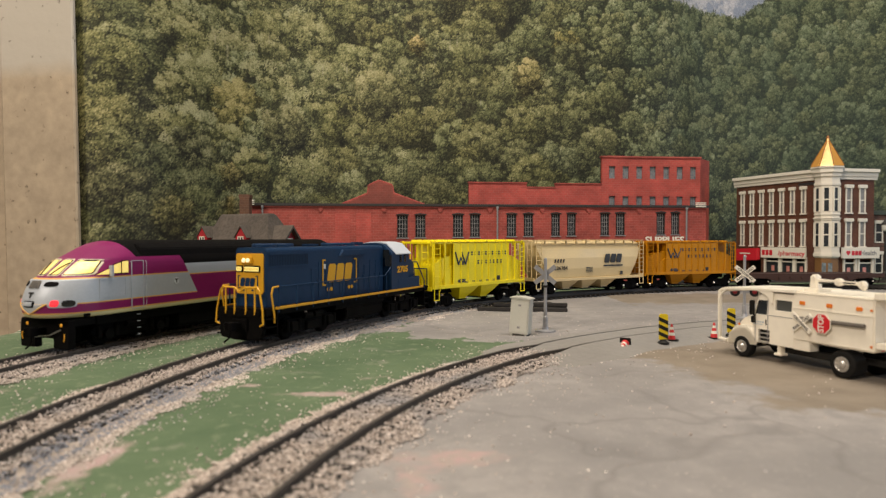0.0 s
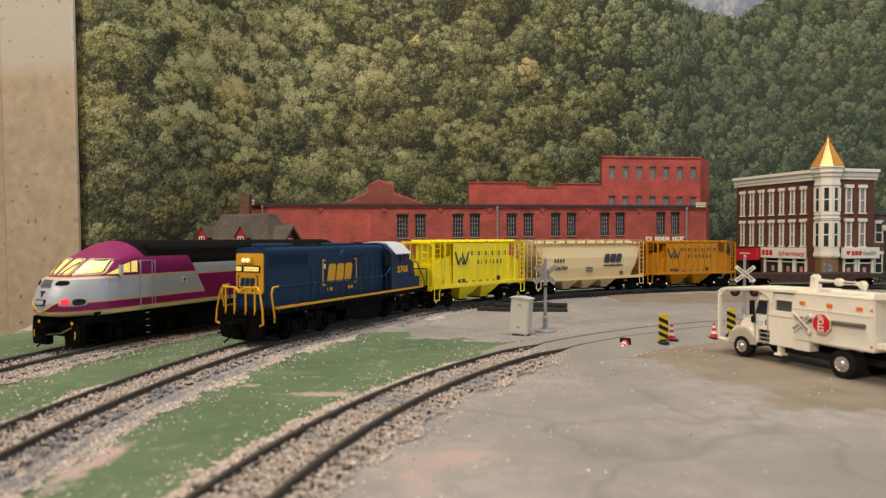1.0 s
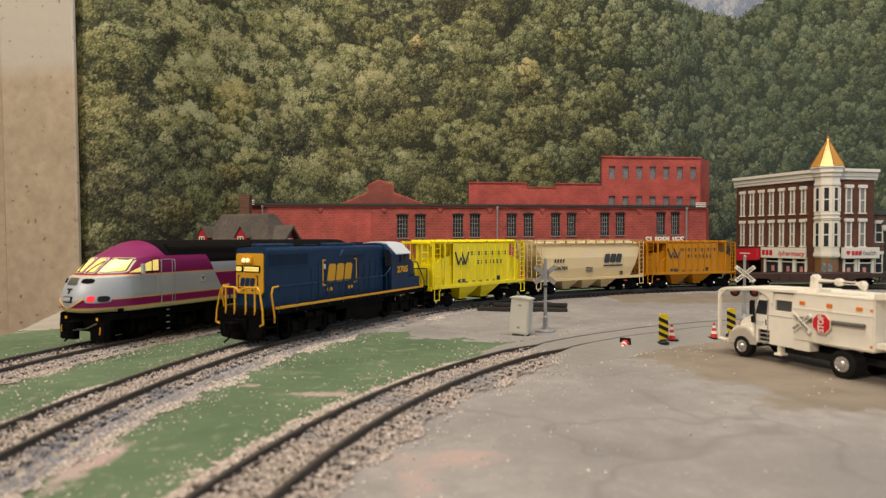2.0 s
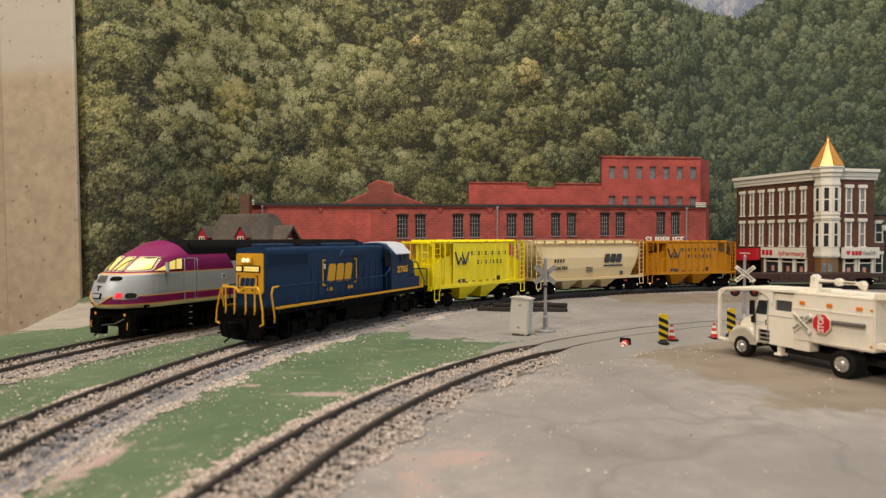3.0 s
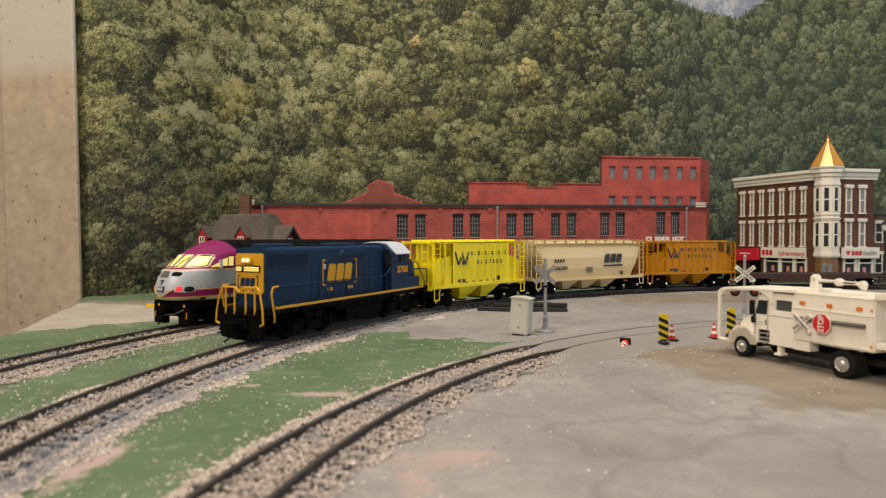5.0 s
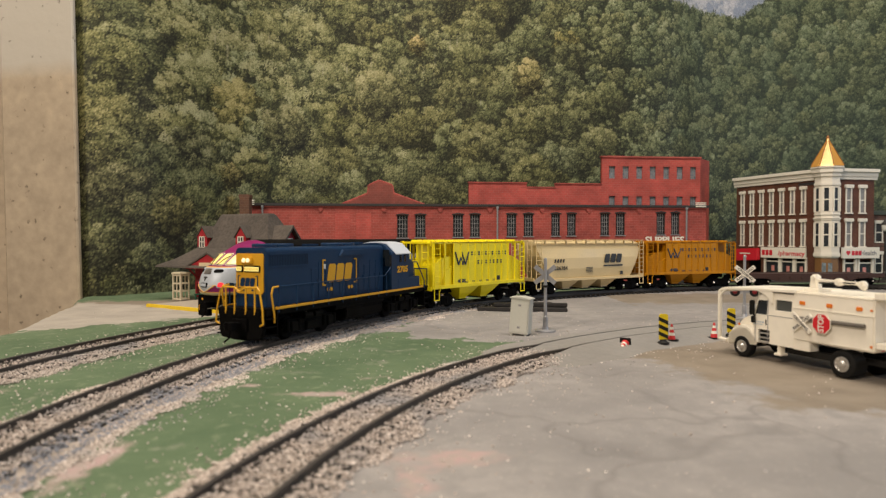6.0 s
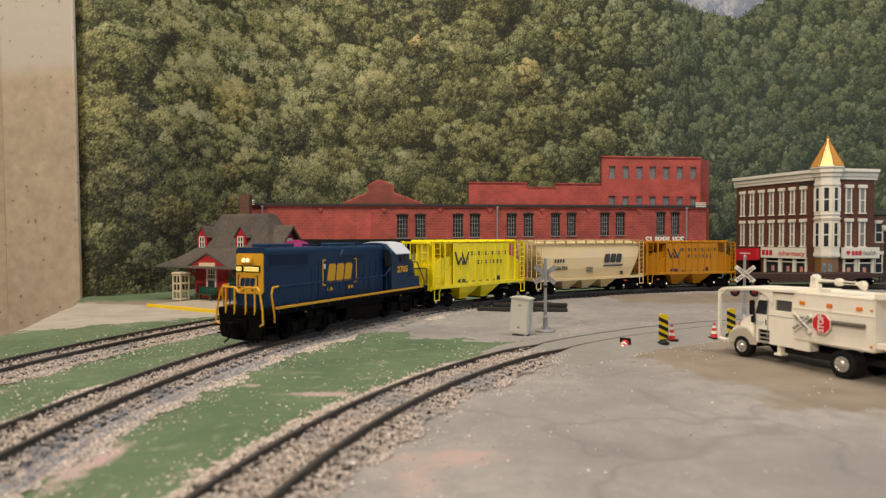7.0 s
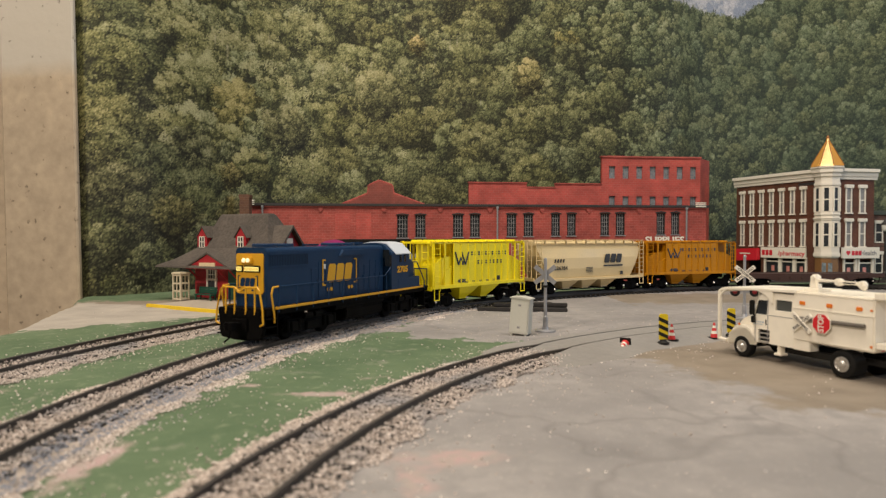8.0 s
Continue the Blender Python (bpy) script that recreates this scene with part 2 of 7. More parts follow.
def concrete_material():
    m = mat("concrete", (0.43, 0.345, 0.25), 0.85, vary=0.24, grain=90, stain=9, bump=0.0006)
    n, l = m.node_tree.nodes, m.node_tree.links
    b = n["Principled BSDF"]
    src = b.inputs["Base Color"].links[0].from_socket
    co = n["Texture Coordinate"]
    # air holes: the shade inside them is painted as dark spots
    vo = n.new("ShaderNodeTexVoronoi")
    vo.inputs["Scale"].default_value = 115.0
    jag = n.new("ShaderNodeTexNoise")
    jag.inputs["Scale"].default_value, jag.inputs["Detail"].default_value = 160.0, 4.0
    l.new(co.outputs["Object"], jag.inputs["Vector"])
    shift = n.new("ShaderNodeVectorMath")
    shift.operation = "MULTIPLY_ADD"
    l.new(jag.outputs[1], shift.inputs[0])
    shift.inputs[1].default_value = (0.010, 0.010, 0.010)
    l.new(co.outputs["Object"], shift.inputs[2])
    l.new(shift.outputs[0], vo.inputs["Vector"])
    r = n.new("ShaderNodeMapRange")
    r.inputs[1].default_value, r.inputs[2].default_value, r.inputs[3].default_value, r.inputs[4].default_value = 0.05, 0.24, 0.85, 0.0
    l.new(vo.outputs["Distance"], r.inputs[0])
    pick = n.new("ShaderNodeMapRange")
    pick.inputs[1].default_value, pick.inputs[2].default_value = 0.62, 0.72
    sep = n.new("ShaderNodeSeparateColor")
    l.new(vo.outputs["Color"], sep.inputs[0])
    l.new(sep.outputs[0], pick.inputs[0])
    k = n.new("ShaderNodeMath")
    k.operation = "MULTIPLY"
    l.new(r.outputs[0], k.inputs[0])
    l.new(pick.outputs[0], k.inputs[1])
    # a pour line: paler concrete above
    xyz = n.new("ShaderNodeSeparateXYZ")
    l.new(co.outputs["Object"], xyz.inputs[0])
    nz = n.new("ShaderNodeTexNoise")
    nz.inputs["Scale"].default_value = 25.0
    l.new(co.outputs["Object"], nz.inputs["Vector"])
    ad = n.new("ShaderNodeMath")
    ad.operation = "MULTIPLY_ADD"
    l.new(nz.outputs[0], ad.inputs[0])
    ad.inputs[1].default_value = 0.02
    l.new(xyz.outputs[2], ad.inputs[2])
    hi = n.new("ShaderNodeMapRange")
    hi.inputs[1].default_value, hi.inputs[2].default_value = 0.222, 0.240
    l.new(ad.outputs[0], hi.inputs[0])
    m1, m2 = n.new("ShaderNodeMix"), n.new("ShaderNodeMix")
    for x in (m1, m2):
        x.data_type = "RGBA"
    l.new(hi.outputs[0], m1.inputs[0])
    l.new(src, m1.inputs[6])
    m1.inputs[7].default_value = (0.50, 0.455, 0.39, 1)
    l.new(k.outputs[0], m2.inputs[0])
    l.new(m1.outputs[2], m2.inputs[6])
    m2.inputs[7].default_value = (0.10, 0.075, 0.05, 1)
    l.new(m2.outputs[2], b.inputs["Base Color"])
    return m


def build_wall():
    bm = shape()
    # a cast face with a chamfered arris, slightly out of plumb
    prism(bm, [(-1100, 640), (-436, 640), (-433, 628), (-429.5, 624), (-353.2, 611.4), (-351.4, 612.4), (-351.0, 615), (-406, 720), (-1100, 720)], "z", -900, 1500)
    for v in bm.verts:
        v.co.x -= v.co.z * 0.016
    tagged(mesh_object("wall_concrete", bm, concrete_material()), "bare tan concrete foundation wall, air holes painted as dark spots", "wall", kind="structure")


build_wall()


# ---- printed backdrop of wooded hills ----
PRINT_STEP = 0.0014
PRINT_U = (-0.540, 0.950)
PRINT_V = (-0.010, 0.500)


def cloud_noise(rng, size, power, low=1.0):
    """Tiling fractal noise, about -1 to 1."""
    f = np.fft.fftfreq(size) * size
    k = np.hypot(f[:, None], f[None, :])
    amp = np.where(k < low, 0.0, 1.0 / np.maximum(k, 1.0) ** power)
    a = np.fft.ifft2(np.fft.fft2(rng.normal(size=(size, size))) * amp).real
    return np.clip(a / (2.2 * a.std()), -1.3, 1.3)


def step_up(x, a, b):
    t = np.clip((x - a) / (b - a), 0.0, 1.0)
    return t * t * (3 - 2 * t)


def ridge_left(u):
    return 0.4385 - 0.030 * (u - 0.39) + 0.05 * np.maximum(0.0, 0.33 - u)


def ridge_right(u):
    return 0.430 + 0.60 * (u - 0.577)


def forest_print():
    """The ink of the print: tree crowns laid one in front of another down the slope, each a heap of leaf clumps."""
    rng = np.random.default_rng(11)
    h, w = int((PRINT_V[1] - PRINT_V[0]) / PRINT_STEP), int((PRINT_U[1] - PRINT_U[0]) / PRINT_STEP)
    us, vs = PRINT_U[0] + np.arange(w) * PRINT_STEP, PRINT_V[0] + np.arange(h) * PRINT_STEP
    ragged, leafy = cloud_noise(rng, 512, 0.9, 10), cloud_noise(rng, 512, 0.45, 20)
    shade = np.full((h, w), 0.10) + 0.05 * leafy[:h, :][:, np.arange(w) % 512]
    hue, grey = np.zeros((h, w)), np.zeros((h, w))

    def stamp(cu, cv, r, squash, base, lift, tone, dull, soft=4.0, leaf=0.24):
        x, y, q = (cu - PRINT_U[0]) / PRINT_STEP, (cv - PRINT_V[0]) / PRINT_STEP, r / PRINT_STEP
        x0, x1, y0, y1 = max(0, int(x - 1.5 * q)), min(w, int(x + 1.5 * q) + 2), max(0, int(y - 1.5 * q)), min(h, int(y + 1.5 * q) + 2)
        if x1 <= x0 or y1 <= y0:
            return
        dx, dy = (np.arange(x0, x1)[None, :] - x) / q, (np.arange(y0, y1)[:, None] - y) / (q * squash)
        oy, ox = rng.integers(0, 512 - min(500, y1 - y0)), rng.integers(0, 512 - min(500, x1 - x0))
        n1 = ragged[oy:oy + y1 - y0, ox:ox + x1 - x0]
        n2 = leafy[oy:oy + y1 - y0, ox:ox + x1 - x0]
        d = np.sqrt(dx * dx + dy * dy) + 0.36 * n1 + 0.30 * n2
        a = np.clip((1.0 - d) * soft, 0.0, 1.0)
        value = base + lift * (0.85 * dy - 0.35 * dx) + leaf * n2
        cut = (slice(y0, y1), slice(x0, x1))
        shade[cut] += a * (value - shade[cut])
        hue[cut] += a * (tone - hue[cut])
        grey[cut] += a * (dull - grey[cut])

    def tree(u, v, r, bright, tone, dull):
        tall = rng.uniform(0.85, 1.2)
        stamp(u, v - 0.15 * r, r * 1.02, tall, 0.19 * bright, 0.05, tone, dull, 4.0, 0.07)
        n = int(34 + 46 * min(1.0, r / 0.035))
        spots = []
        for _ in range(n):
            a, k = rng.uniform(0, 2 * math.pi), math.sqrt(rng.uniform(0, 1)) * 0.86
            spots.append((k * math.cos(a), k * math.sin(a) * tall))
        # low and outer clumps first, those that face the light last
        spots.sort(key=lambda p: 0.8 * p[1] - 0.2 * p[0] + rng.uniform(-0.5, 0.5))
        for a, c in spots:
            lit = 0.44 + 0.34 * c - 0.13 * a + rng.uniform(-0.13, 0.13)
            if rng.random() < 0.10:
                lit -= 0.22
            stamp(u + a * r, v + c * r, r * rng.uniform(0.11, 0.25), rng.uniform(0.6, 0.95), lit * bright, 0.13 * bright, tone + rng.uniform(-0.12, 0.12), dull)

    # a tree for each spot of an uneven grid, from the ridge down to the foot
    spots = []
    v = 0.52
    while v > -0.03:
        u = PRINT_U[0] - 0.02
        while u < PRINT_U[1] + 0.02:
            far = step_up(u + 0.9 * (v - 0.2), 0.16, 0.50)
            r = (0.034 - 0.016 * far) * rng.uniform(0.70, 1.35)
            if u > 0.42:
                r *= 1.35
            spots.append((u + rng.uniform(-0.4, 0.4) * r, v + rng.uniform(-0.55, 0.55) * r, r))
            u += r * 1.45
        v -= 0.021
    spots.sort(key=lambda s: -s[1] + 0.4 * s[2])
    for u, v, r in spots:
        top = ridge_left(u) if u < 0.577 else ridge_right(u)
        if v + 0.75 * r > top:
            r = min(r, 0.012)
            v = min(v, top - 0.55 * r)
        stand = step_up(0.155 + 0.10 * (u + 0.43) * (u > -0.43) - v, 0.0, 0.025) * step_up(-0.29 - u, 0.0, 0.05)
        bright = 0.84 + 0.15 * math.exp(-((u + 0.32) / 0.16) ** 2 - ((v - 0.22) / 0.10) ** 2) - 0.14 * step_up(u, -0.22, 0.0) + 0.15 * step_up(u, 0.2, 0.45) + 0.14 * math.exp(-((u + 0.36) / 0.06) ** 2) + 0.13 * step_up(v, 0.30, 0.40) * step_up(u, 0.12, 0.3)
        bright -= 0.06 * step_up(u, 0.10, 0.55) + 0.13 * step_up(0.135 - v, 0.0, 0.07) * (u < 0.6)
        bright -= 0.03 * step_up(v, 0.24, 0.31) * step_up(-0.30 - u, 0.0, 0.1)
        bright *= rng.uniform(0.86, 1.12) * (1.0 - 0.26 * stand)
        tone = rng.uniform(-0.40, 0.40) + 0.75 * step_up(u, 0.0, 0.5)
        if rng.random() < 0.035 and u < 0.3:
            tone, bright = -1.0, bright * 1.04
        tree(u, v, r, bright, tone, rng.uniform(0, 1) * (0.25 + 0.5 * stand))
    # single trees that stand out: pale crowns, a yellowing one, soft saplings at the foot
    for u, v, r, b, t in ((0.140, 0.298, 0.026, 1.05, -0.9), (-0.040, 0.338, 0.014, 1.15, -1.6), (-0.10, 0.262, 0.040, 1.0, -0.2), (-0.245, 0.205, 0.038, 1.0, -0.3), (-0.325, 0.135, 0.016, 0.98, -1.3),
                          (-0.40, 0.080, 0.026, 0.72, -0.8), (-0.355, 0.060, 0.022, 0.64, 0.3), (-0.47, 0.050, 0.022, 0.72, 0.1), (-0.325, 0.085, 0.024, 0.74, -0.6), (-0.43, 0.030, 0.022, 0.62, 0.2)):
        tree(u, v, r, b, t, 0.4)
    # dark hollows between the crowns
    for u, v, r in ((-0.405, 0.262, 0.014), (-0.425, 0.200, 0.013), (-0.385, 0.165, 0.013), (0.045, 0.245, 0.012), (-0.15, 0.235, 0.011), (-0.05, 0.365, 0.013), (0.30, 0.26, 0.012), (0.70, 0.33, 0.013), (-0.30, 0.255, 0.010)):
        for _ in range(9):
            stamp(u + rng.normal() * r * 0.6, v + rng.normal() * r * 0.5, r * rng.uniform(0.4, 0.8), 0.8, 0.15, 0.06, -0.2, 0.6, 1.1, 0.14)
    # here and there a pale bare stem shows
    for _ in range(26):
        u, v = rng.uniform(-0.45, 0.1), rng.uniform(0.13, 0.36)
        j, i = int((v - PRINT_V[0]) / PRINT_STEP), int((u - PRINT_U[0]) / PRINT_STEP)
        n = rng.integers(5, 14)
        shade[j:j + n, i] += 0.16 * rng.uniform(0.4, 1.0)
        grey[j:j + n, i] = 1.0
    tile = leafy[:h, :][:, np.arange(w) % 512]
    shade += 0.08 * tile
    near = sum(np.roll(np.roll(shade, i, 0), j, 1) for i in (-1, 0, 1) for j in (-1, 0, 1)) / 9.0
    shade += 0.25 * (shade - near)
    far = step_up(us[None, :] + 0.9 * (vs[:, None] - 0.2), 0.25, 0.75)
    shade = shade * (1 - 0.22 * far) + 0.070 * far
    stops = np.array([0.0, 0.13, 0.28, 0.42, 0.60, 0.85])
    cols = []
    for inks in ((0.010, 0.024, 0.066, 0.125, 0.235, 0.40), (0.011, 0.027, 0.073, 0.137, 0.245, 0.40), (0.008, 0.016, 0.034, 0.060, 0.112, 0.22)):
        cols.append(np.interp(shade, stops, np.array(inks)))
    r_, g_, b_ = cols
    r_ = r_ * 1.06 * (1.0 - 0.14 * hue) * (1 + 0.05 * grey)
    b_ = b_ * 0.94 * (1.0 + 0.16 * np.maximum(hue, -1.0)) * (1 + 0.30 * grey)
    g_ = g_ * (1.0 - 0.02 * hue)
    # haze over the far ridge
    mist = 0.16 * far
    r_, g_, b_ = r_ * (1 - mist) + 0.075 * mist, g_ * (1 - mist) + 0.115 * mist, b_ * (1 - mist) + 0.066 * mist
    # cloudy sky in the notch between the ridges
    uu = us[None, :] + 0 * vs[:, None]
    line = np.where(uu < 0.577, ridge_left(uu), ridge_right(uu)) + 0.006 * ragged[:h, :][:, np.arange(w) % 512]
    sky = np.clip((vs[:, None] - line) / 0.003, 0.0, 1.0)
    puff = step_up(cloud_noise(np.random.default_rng(5), 512, 1.5, 6)[:h, :][:, np.arange(w) % 512], -0.4, 0.5)
    for c, lo, hi in ((r_, 0.26, 0.52), (g_, 0.29, 0.51), (b_, 0.36, 0.53)):
        c += sky * (lo + (hi - lo) * puff - c)
    return us, vs, np.stack([r_, g_, b_, np.ones((h, w))], -1)


def forest_material():
    m = bpy.data.materials.new("printed_forest")
    m.use_nodes = True
    n, l = m.node_tree.nodes, m.node_tree.links
    b = n["Principled BSDF"]
    at = n.new("ShaderNodeAttribute")
    at.attribute_name = "ink"
    co = n.new("ShaderNodeTexCoord")
    nz = n.new("ShaderNodeTexNoise")
    nz.inputs["Scale"].default_value, nz.inputs["Detail"].default_value, nz.inputs["Roughness"].default_value = 520.0, 4.0, 0.75
    l.new(co.outputs["Object"], nz.inputs["Vector"])
    k = n.new("ShaderNodeMapRange")
    for i, v in enumerate((0.3, 0.7, 0.62, 1.42)):
        k.inputs[i + 1].default_value = v
    l.new(nz.outputs[0], k.inputs[0])
    hs = n.new("ShaderNodeHueSaturation")
    l.new(at.outputs["Color"], hs.inputs["Color"])
    l.new(k.outputs[0], hs.inputs["Value"])
    l.new(hs.outputs[0], b.inputs["Base Color"])
    b.inputs["Roughness"].default_value = 0.6
    b.inputs["Specular IOR Level"].default_value = 0.25
    return m


def build_backdrop():
    keys = [(-0.376, 0.640), (-0.358, 0.6235), (-0.335, 0.626), (-0.302, 0.655), (-0.274, 0.718), (-0.243, 0.79), (-0.195, 0.856), (-0.10, 0.905), (0.15, 0.955), (0.34, 1.00), (0.47, 1.08), (0.75, 1.14), (1.3, 1.16)]
    pts = []
    for i in range(len(keys) - 1):
        p0, p1, p2, p3 = (Vector(keys[max(0, min(len(keys) - 1, i + k))]) for k in (-1, 0, 1, 2))
        for s in range(12):
            t = s / 12
            pts.append(0.5 * (2 * p1 + (p2 - p0) * t + (2 * p0 - 5 * p1 + 4 * p2 - p3) * t * t + (3 * p1 - p0 - 3 * p2 + p3) * t ** 3))
    run = [-0.5209]
    for p, q in zip(pts, pts[1:]):
        run.append(run[-1] + abs(q.x - p.x) + 0.45 * abs(q.y - p.y))
    us, vs, ink = forest_print()
    keep = us >= run[0]
    us, ink = us[keep], ink[:, keep]
    px, py = np.array([p.x for p in pts]), np.array([p.y for p in pts])
    # the printed sheet bears its ink point by point; a plain strip carries it on above and beside
    us, vs = np.append(us, run[-1]), np.concatenate([[-0.03], vs, [0.70]])
    ink = np.concatenate([ink, ink[:, -1:]], 1)
    ink = np.concatenate([ink[:1], ink, ink[-1:]], 0)
    h, w = ink.shape[:2]
    x, y = np.interp(us, run, px), np.interp(us, run, py)
    co = np.stack([np.broadcast_to(x, (h, w)), np.broadcast_to(y, (h, w)), np.broadcast_to(vs[:, None], (h, w))], -1).reshape(-1, 3)
    ids = np.arange(h * w).reshape(h, w)
    quads = np.stack([ids[:-1, :-1], ids[:-1, 1:], ids[1:, 1:], ids[1:, :-1]], -1).reshape(-1, 4)
    # the card's back, 3 mm behind, and its top and side edges
    cols = list(range(0, w - 1, 12)) + [w - 1]
    back, rim = [], []
    for i in cols:
        d = Vector((x[min(w - 1, i + 1)] - x[max(0, i - 1)], y[min(w - 1, i + 1)] - y[max(0, i - 1)])).normalized()
        back += [(x[i] - d.y * 0.003, y[i] + d.x * 0.003, z) for z in (-0.03, 0.70)]
    base = h * w
    for k in range(len(cols) - 1):
        a = base + 2 * k
        rim += [(a + 2, a, a + 1, a + 3), (ids[-1, cols[k]], ids[-1, cols[k + 1]], a + 3, a + 1)]
    last = base + 2 * (len(cols) - 1)
    rim += [(ids[0, 0], ids[-1, 0], base + 1, base), (ids[-1, -1], ids[0, -1], last, last + 1)]
    me = bpy.data.meshes.new("backdrop")
    me.from_pydata(np.concatenate([co, np.array(back)]).tolist(), [], np.concatenate([quads, np.array(rim)]).tolist())
    at = me.attributes.new("ink", "FLOAT_COLOR", "POINT")
    at.data.foreach_set("color", np.concatenate([ink.reshape(-1, 4), np.full((len(back), 4), 0.5)]).astype(np.float32).ravel())
    me.polygons.foreach_set("use_smooth", np.ones(len(me.polygons), dtype=bool))
    me.materials.append(forest_material())
    tagged(new("backdrop", me), "printed photo backdrop of green wooded hills", "backdrop", kind="structure")


build_backdrop()


def build_room():
    paint = mat("room_paint", (0.62, 0.58, 0.52), 0.85, grain=60, stain=4)
    for name, dims in (("wall_north", (-2600, 2600, 2400, 2500, -900, 1600)), ("wall_south", (-2600, 2600, -2700, -2600, -900, 1600)),
                       ("wall_west", (-2700, -2600, -2700, 2500, -900, 1600)),
                       ("ceiling", (-2700, 2700, -2700, 2500, 1600, 1660)), ("floor", (-2700, 2700, -2700, 2500, -960, -900))):
        bm = shape()
        box(bm, *dims)
        tagged(mesh_object(name, bm, paint), "plain basement room surface in off-white paint", name.split("_")[0], kind="structure")

    # the east wall has a window to the daylight
    bm = shape()
    for dims in ((2600, 2700, -2700, -500, -900, 1600), (2600, 2700, 700, 2500, -900, 1600), (2600, 2700, -500, 700, -900, 100), (2600, 2700, -500, 700, 1000, 1600)):
        box(bm, *dims)
    tagged(mesh_object("wall_east", bm, paint), "plain basement wall with a window opening", "wall", kind="structure")
    win = thing("window_1", pose(2.6, 0.1, 0.55), "plain white framed basement window", "window", kind="structure")
    white = mat("window_white", (0.75, 0.75, 0.73), 0.5)
    for dims in ((0, 60, -600, -560, -450, 450), (0, 60, 560, 600, -450, 450), (0, 60, -600, 600, -450, -410), (0, 60, -600, 600, 410, 450), (20, 50, -15, 15, -450, 450)):
        bm = shape()
        box(bm, *dims)
        part("window_frame", bm, white, win)


build_room()

# ---- tracks ----
rail_side = mat("rail_brown", (0.058, 0.049, 0.043), 0.6, metal=0.0, grain=600, stain=80)
tie_black = mat("tie_plastic", (0.022, 0.019, 0.017), 0.6, vary=0.3, grain=900, stain=150, bump=0.0003)


def sweep_arc(c, r, d0, d1, section, step, sink=None):
    """A section swept round an arc; sink(degrees) lowers it on the way."""
    bm = shape()
    k = max(2, int(abs(d1 - d0) / step))
    rings = []
    for i in range(k + 1):
        deg = d0 + (d1 - d0) * i / k
        a, low = radians(deg), sink(deg) if sink else 0.0
        rings.append([bm.verts.new(((c[0] + (r + o) * math.cos(a)) * 1000, (c[1] + (r + o) * math.sin(a)) * 1000, (z - low) * 1000)) for o, z in section])
    m = len(section)
    for q0, q1 in zip(rings, rings[1:]):
        for i in range(m):
            bm.faces.new((q0[i], q0[(i + 1) % m], q1[(i + 1) % m], q1[i]))
    bm.faces.new(rings[0])
    bm.faces.new(rings[-1][::-1])
    bmesh.ops.recalc_face_normals(bm, faces=bm.faces)
    return bm


RAIL = [(-0.0010, 0.0018), (0.0010, 0.0018), (0.0010, 0.0021), (0.0003, 0.0025), (0.0003, 0.0038), (0.00065, 0.0040), (0.00065, 0.0044), (0.0005, 0.0045), (-0.0005, 0.0045), (-0.00065, 0.0044), (-0.00065, 0.0040), (-0.0003, 0.0038), (-0.0003, 0.0025), (-0.0010, 0.0021)]


def build_track(c, r, d0, d1, tie_d0, tie_d1, label, sink=None):
    ob = thing("railway_track", pose(0, 0, 0), label, "railway track", "curved tracks", kind="structure")
    for side in (-0.00825, 0.00825):
        part("rail", sweep_arc(c, r + side, d0, d1, RAIL, 1.0, sink), rail_side, ob, "dark weathered metal rail", smooth=False)
    bm = shape()
    box(bm, -1.35, 1.35, -15, 15, 0.0, 1.8, 0.2)
    tie = part("tie", bm, tie_black, ob)
    step = math.degrees(0.0068 / r)
    k = int((tie_d1 - tie_d0) / step)
    for i in range(k):
        o = tie if i == 0 else new("tie", tie.data)
        o.parent = ob
        o.matrix_basis = on_arc(c, r, tie_d0 + i * step) @ pose(0, 0, 0, 0, 0, random.uniform(-1.2, 1.2))
    return ob


build_track(C2, R1, 62, 225, 100, 205, "outer curved railway track on dark ties")
build_track(C2, R2, 40, 225, 62, 205, "middle curved railway track under the freight train")
build_track(C3, R3, 20, 215, 141, 205, "inner curved railway track with pale ballast, sunk into the grey paving", lambda deg: 0.0028 * min(1.0, max(0.0, (140.0 - deg) / 12.0)))

# ---- trains ----
csx_blue = mat("paint_dark_blue", (0.006, 0.030, 0.082), 0.50, vary=0.14, grain=400, stain=40, spec=0.28)
# darker copy of the hood blue: shade between the slats as colour
grille_blue = mat("grille_shadow_blue", (0.005, 0.014, 0.034), 0.6, vary=0.2, spec=0.2)
csx_yellow = mat("paint_gold", (0.70, 0.36, 0.015), 0.42, vary=0.08)
roof_white = mat("white_paint_and_roof_light", (0.62, 0.66, 0.72), 0.4, vary=0.05)
black = mat("frame_black", (0.0034, 0.0030, 0.0030), 0.7, vary=0.3, spec=0.07)
black_soft = mat("roof_black", (0.0065, 0.006, 0.006), 0.75, vary=0.25, spec=0.06)
steel = mat("wheel_steel", (0.42, 0.40, 0.38), 0.3, metal=0.9, vary=0.2)
axle_dot = mat("axle_end_steel", (0.75, 0.73, 0.70), 0.25, metal=0.8)
dark_glass = mat("dark_window", (0.012, 0.014, 0.016), 0.08, vary=0.1, spec=0.8)
lamp_warm = mat("lit_lamp", (1.0, 0.85, 0.6), 0.3, glow=(1.0, 0.80, 0.45), glow_power=0.75)
number_glow = mat("lit_number_board", (0.9, 0.75, 0.25), 0.4, glow=(1.0, 0.78, 0.22), glow_power=0.55, vary=0.25, grain=1800)


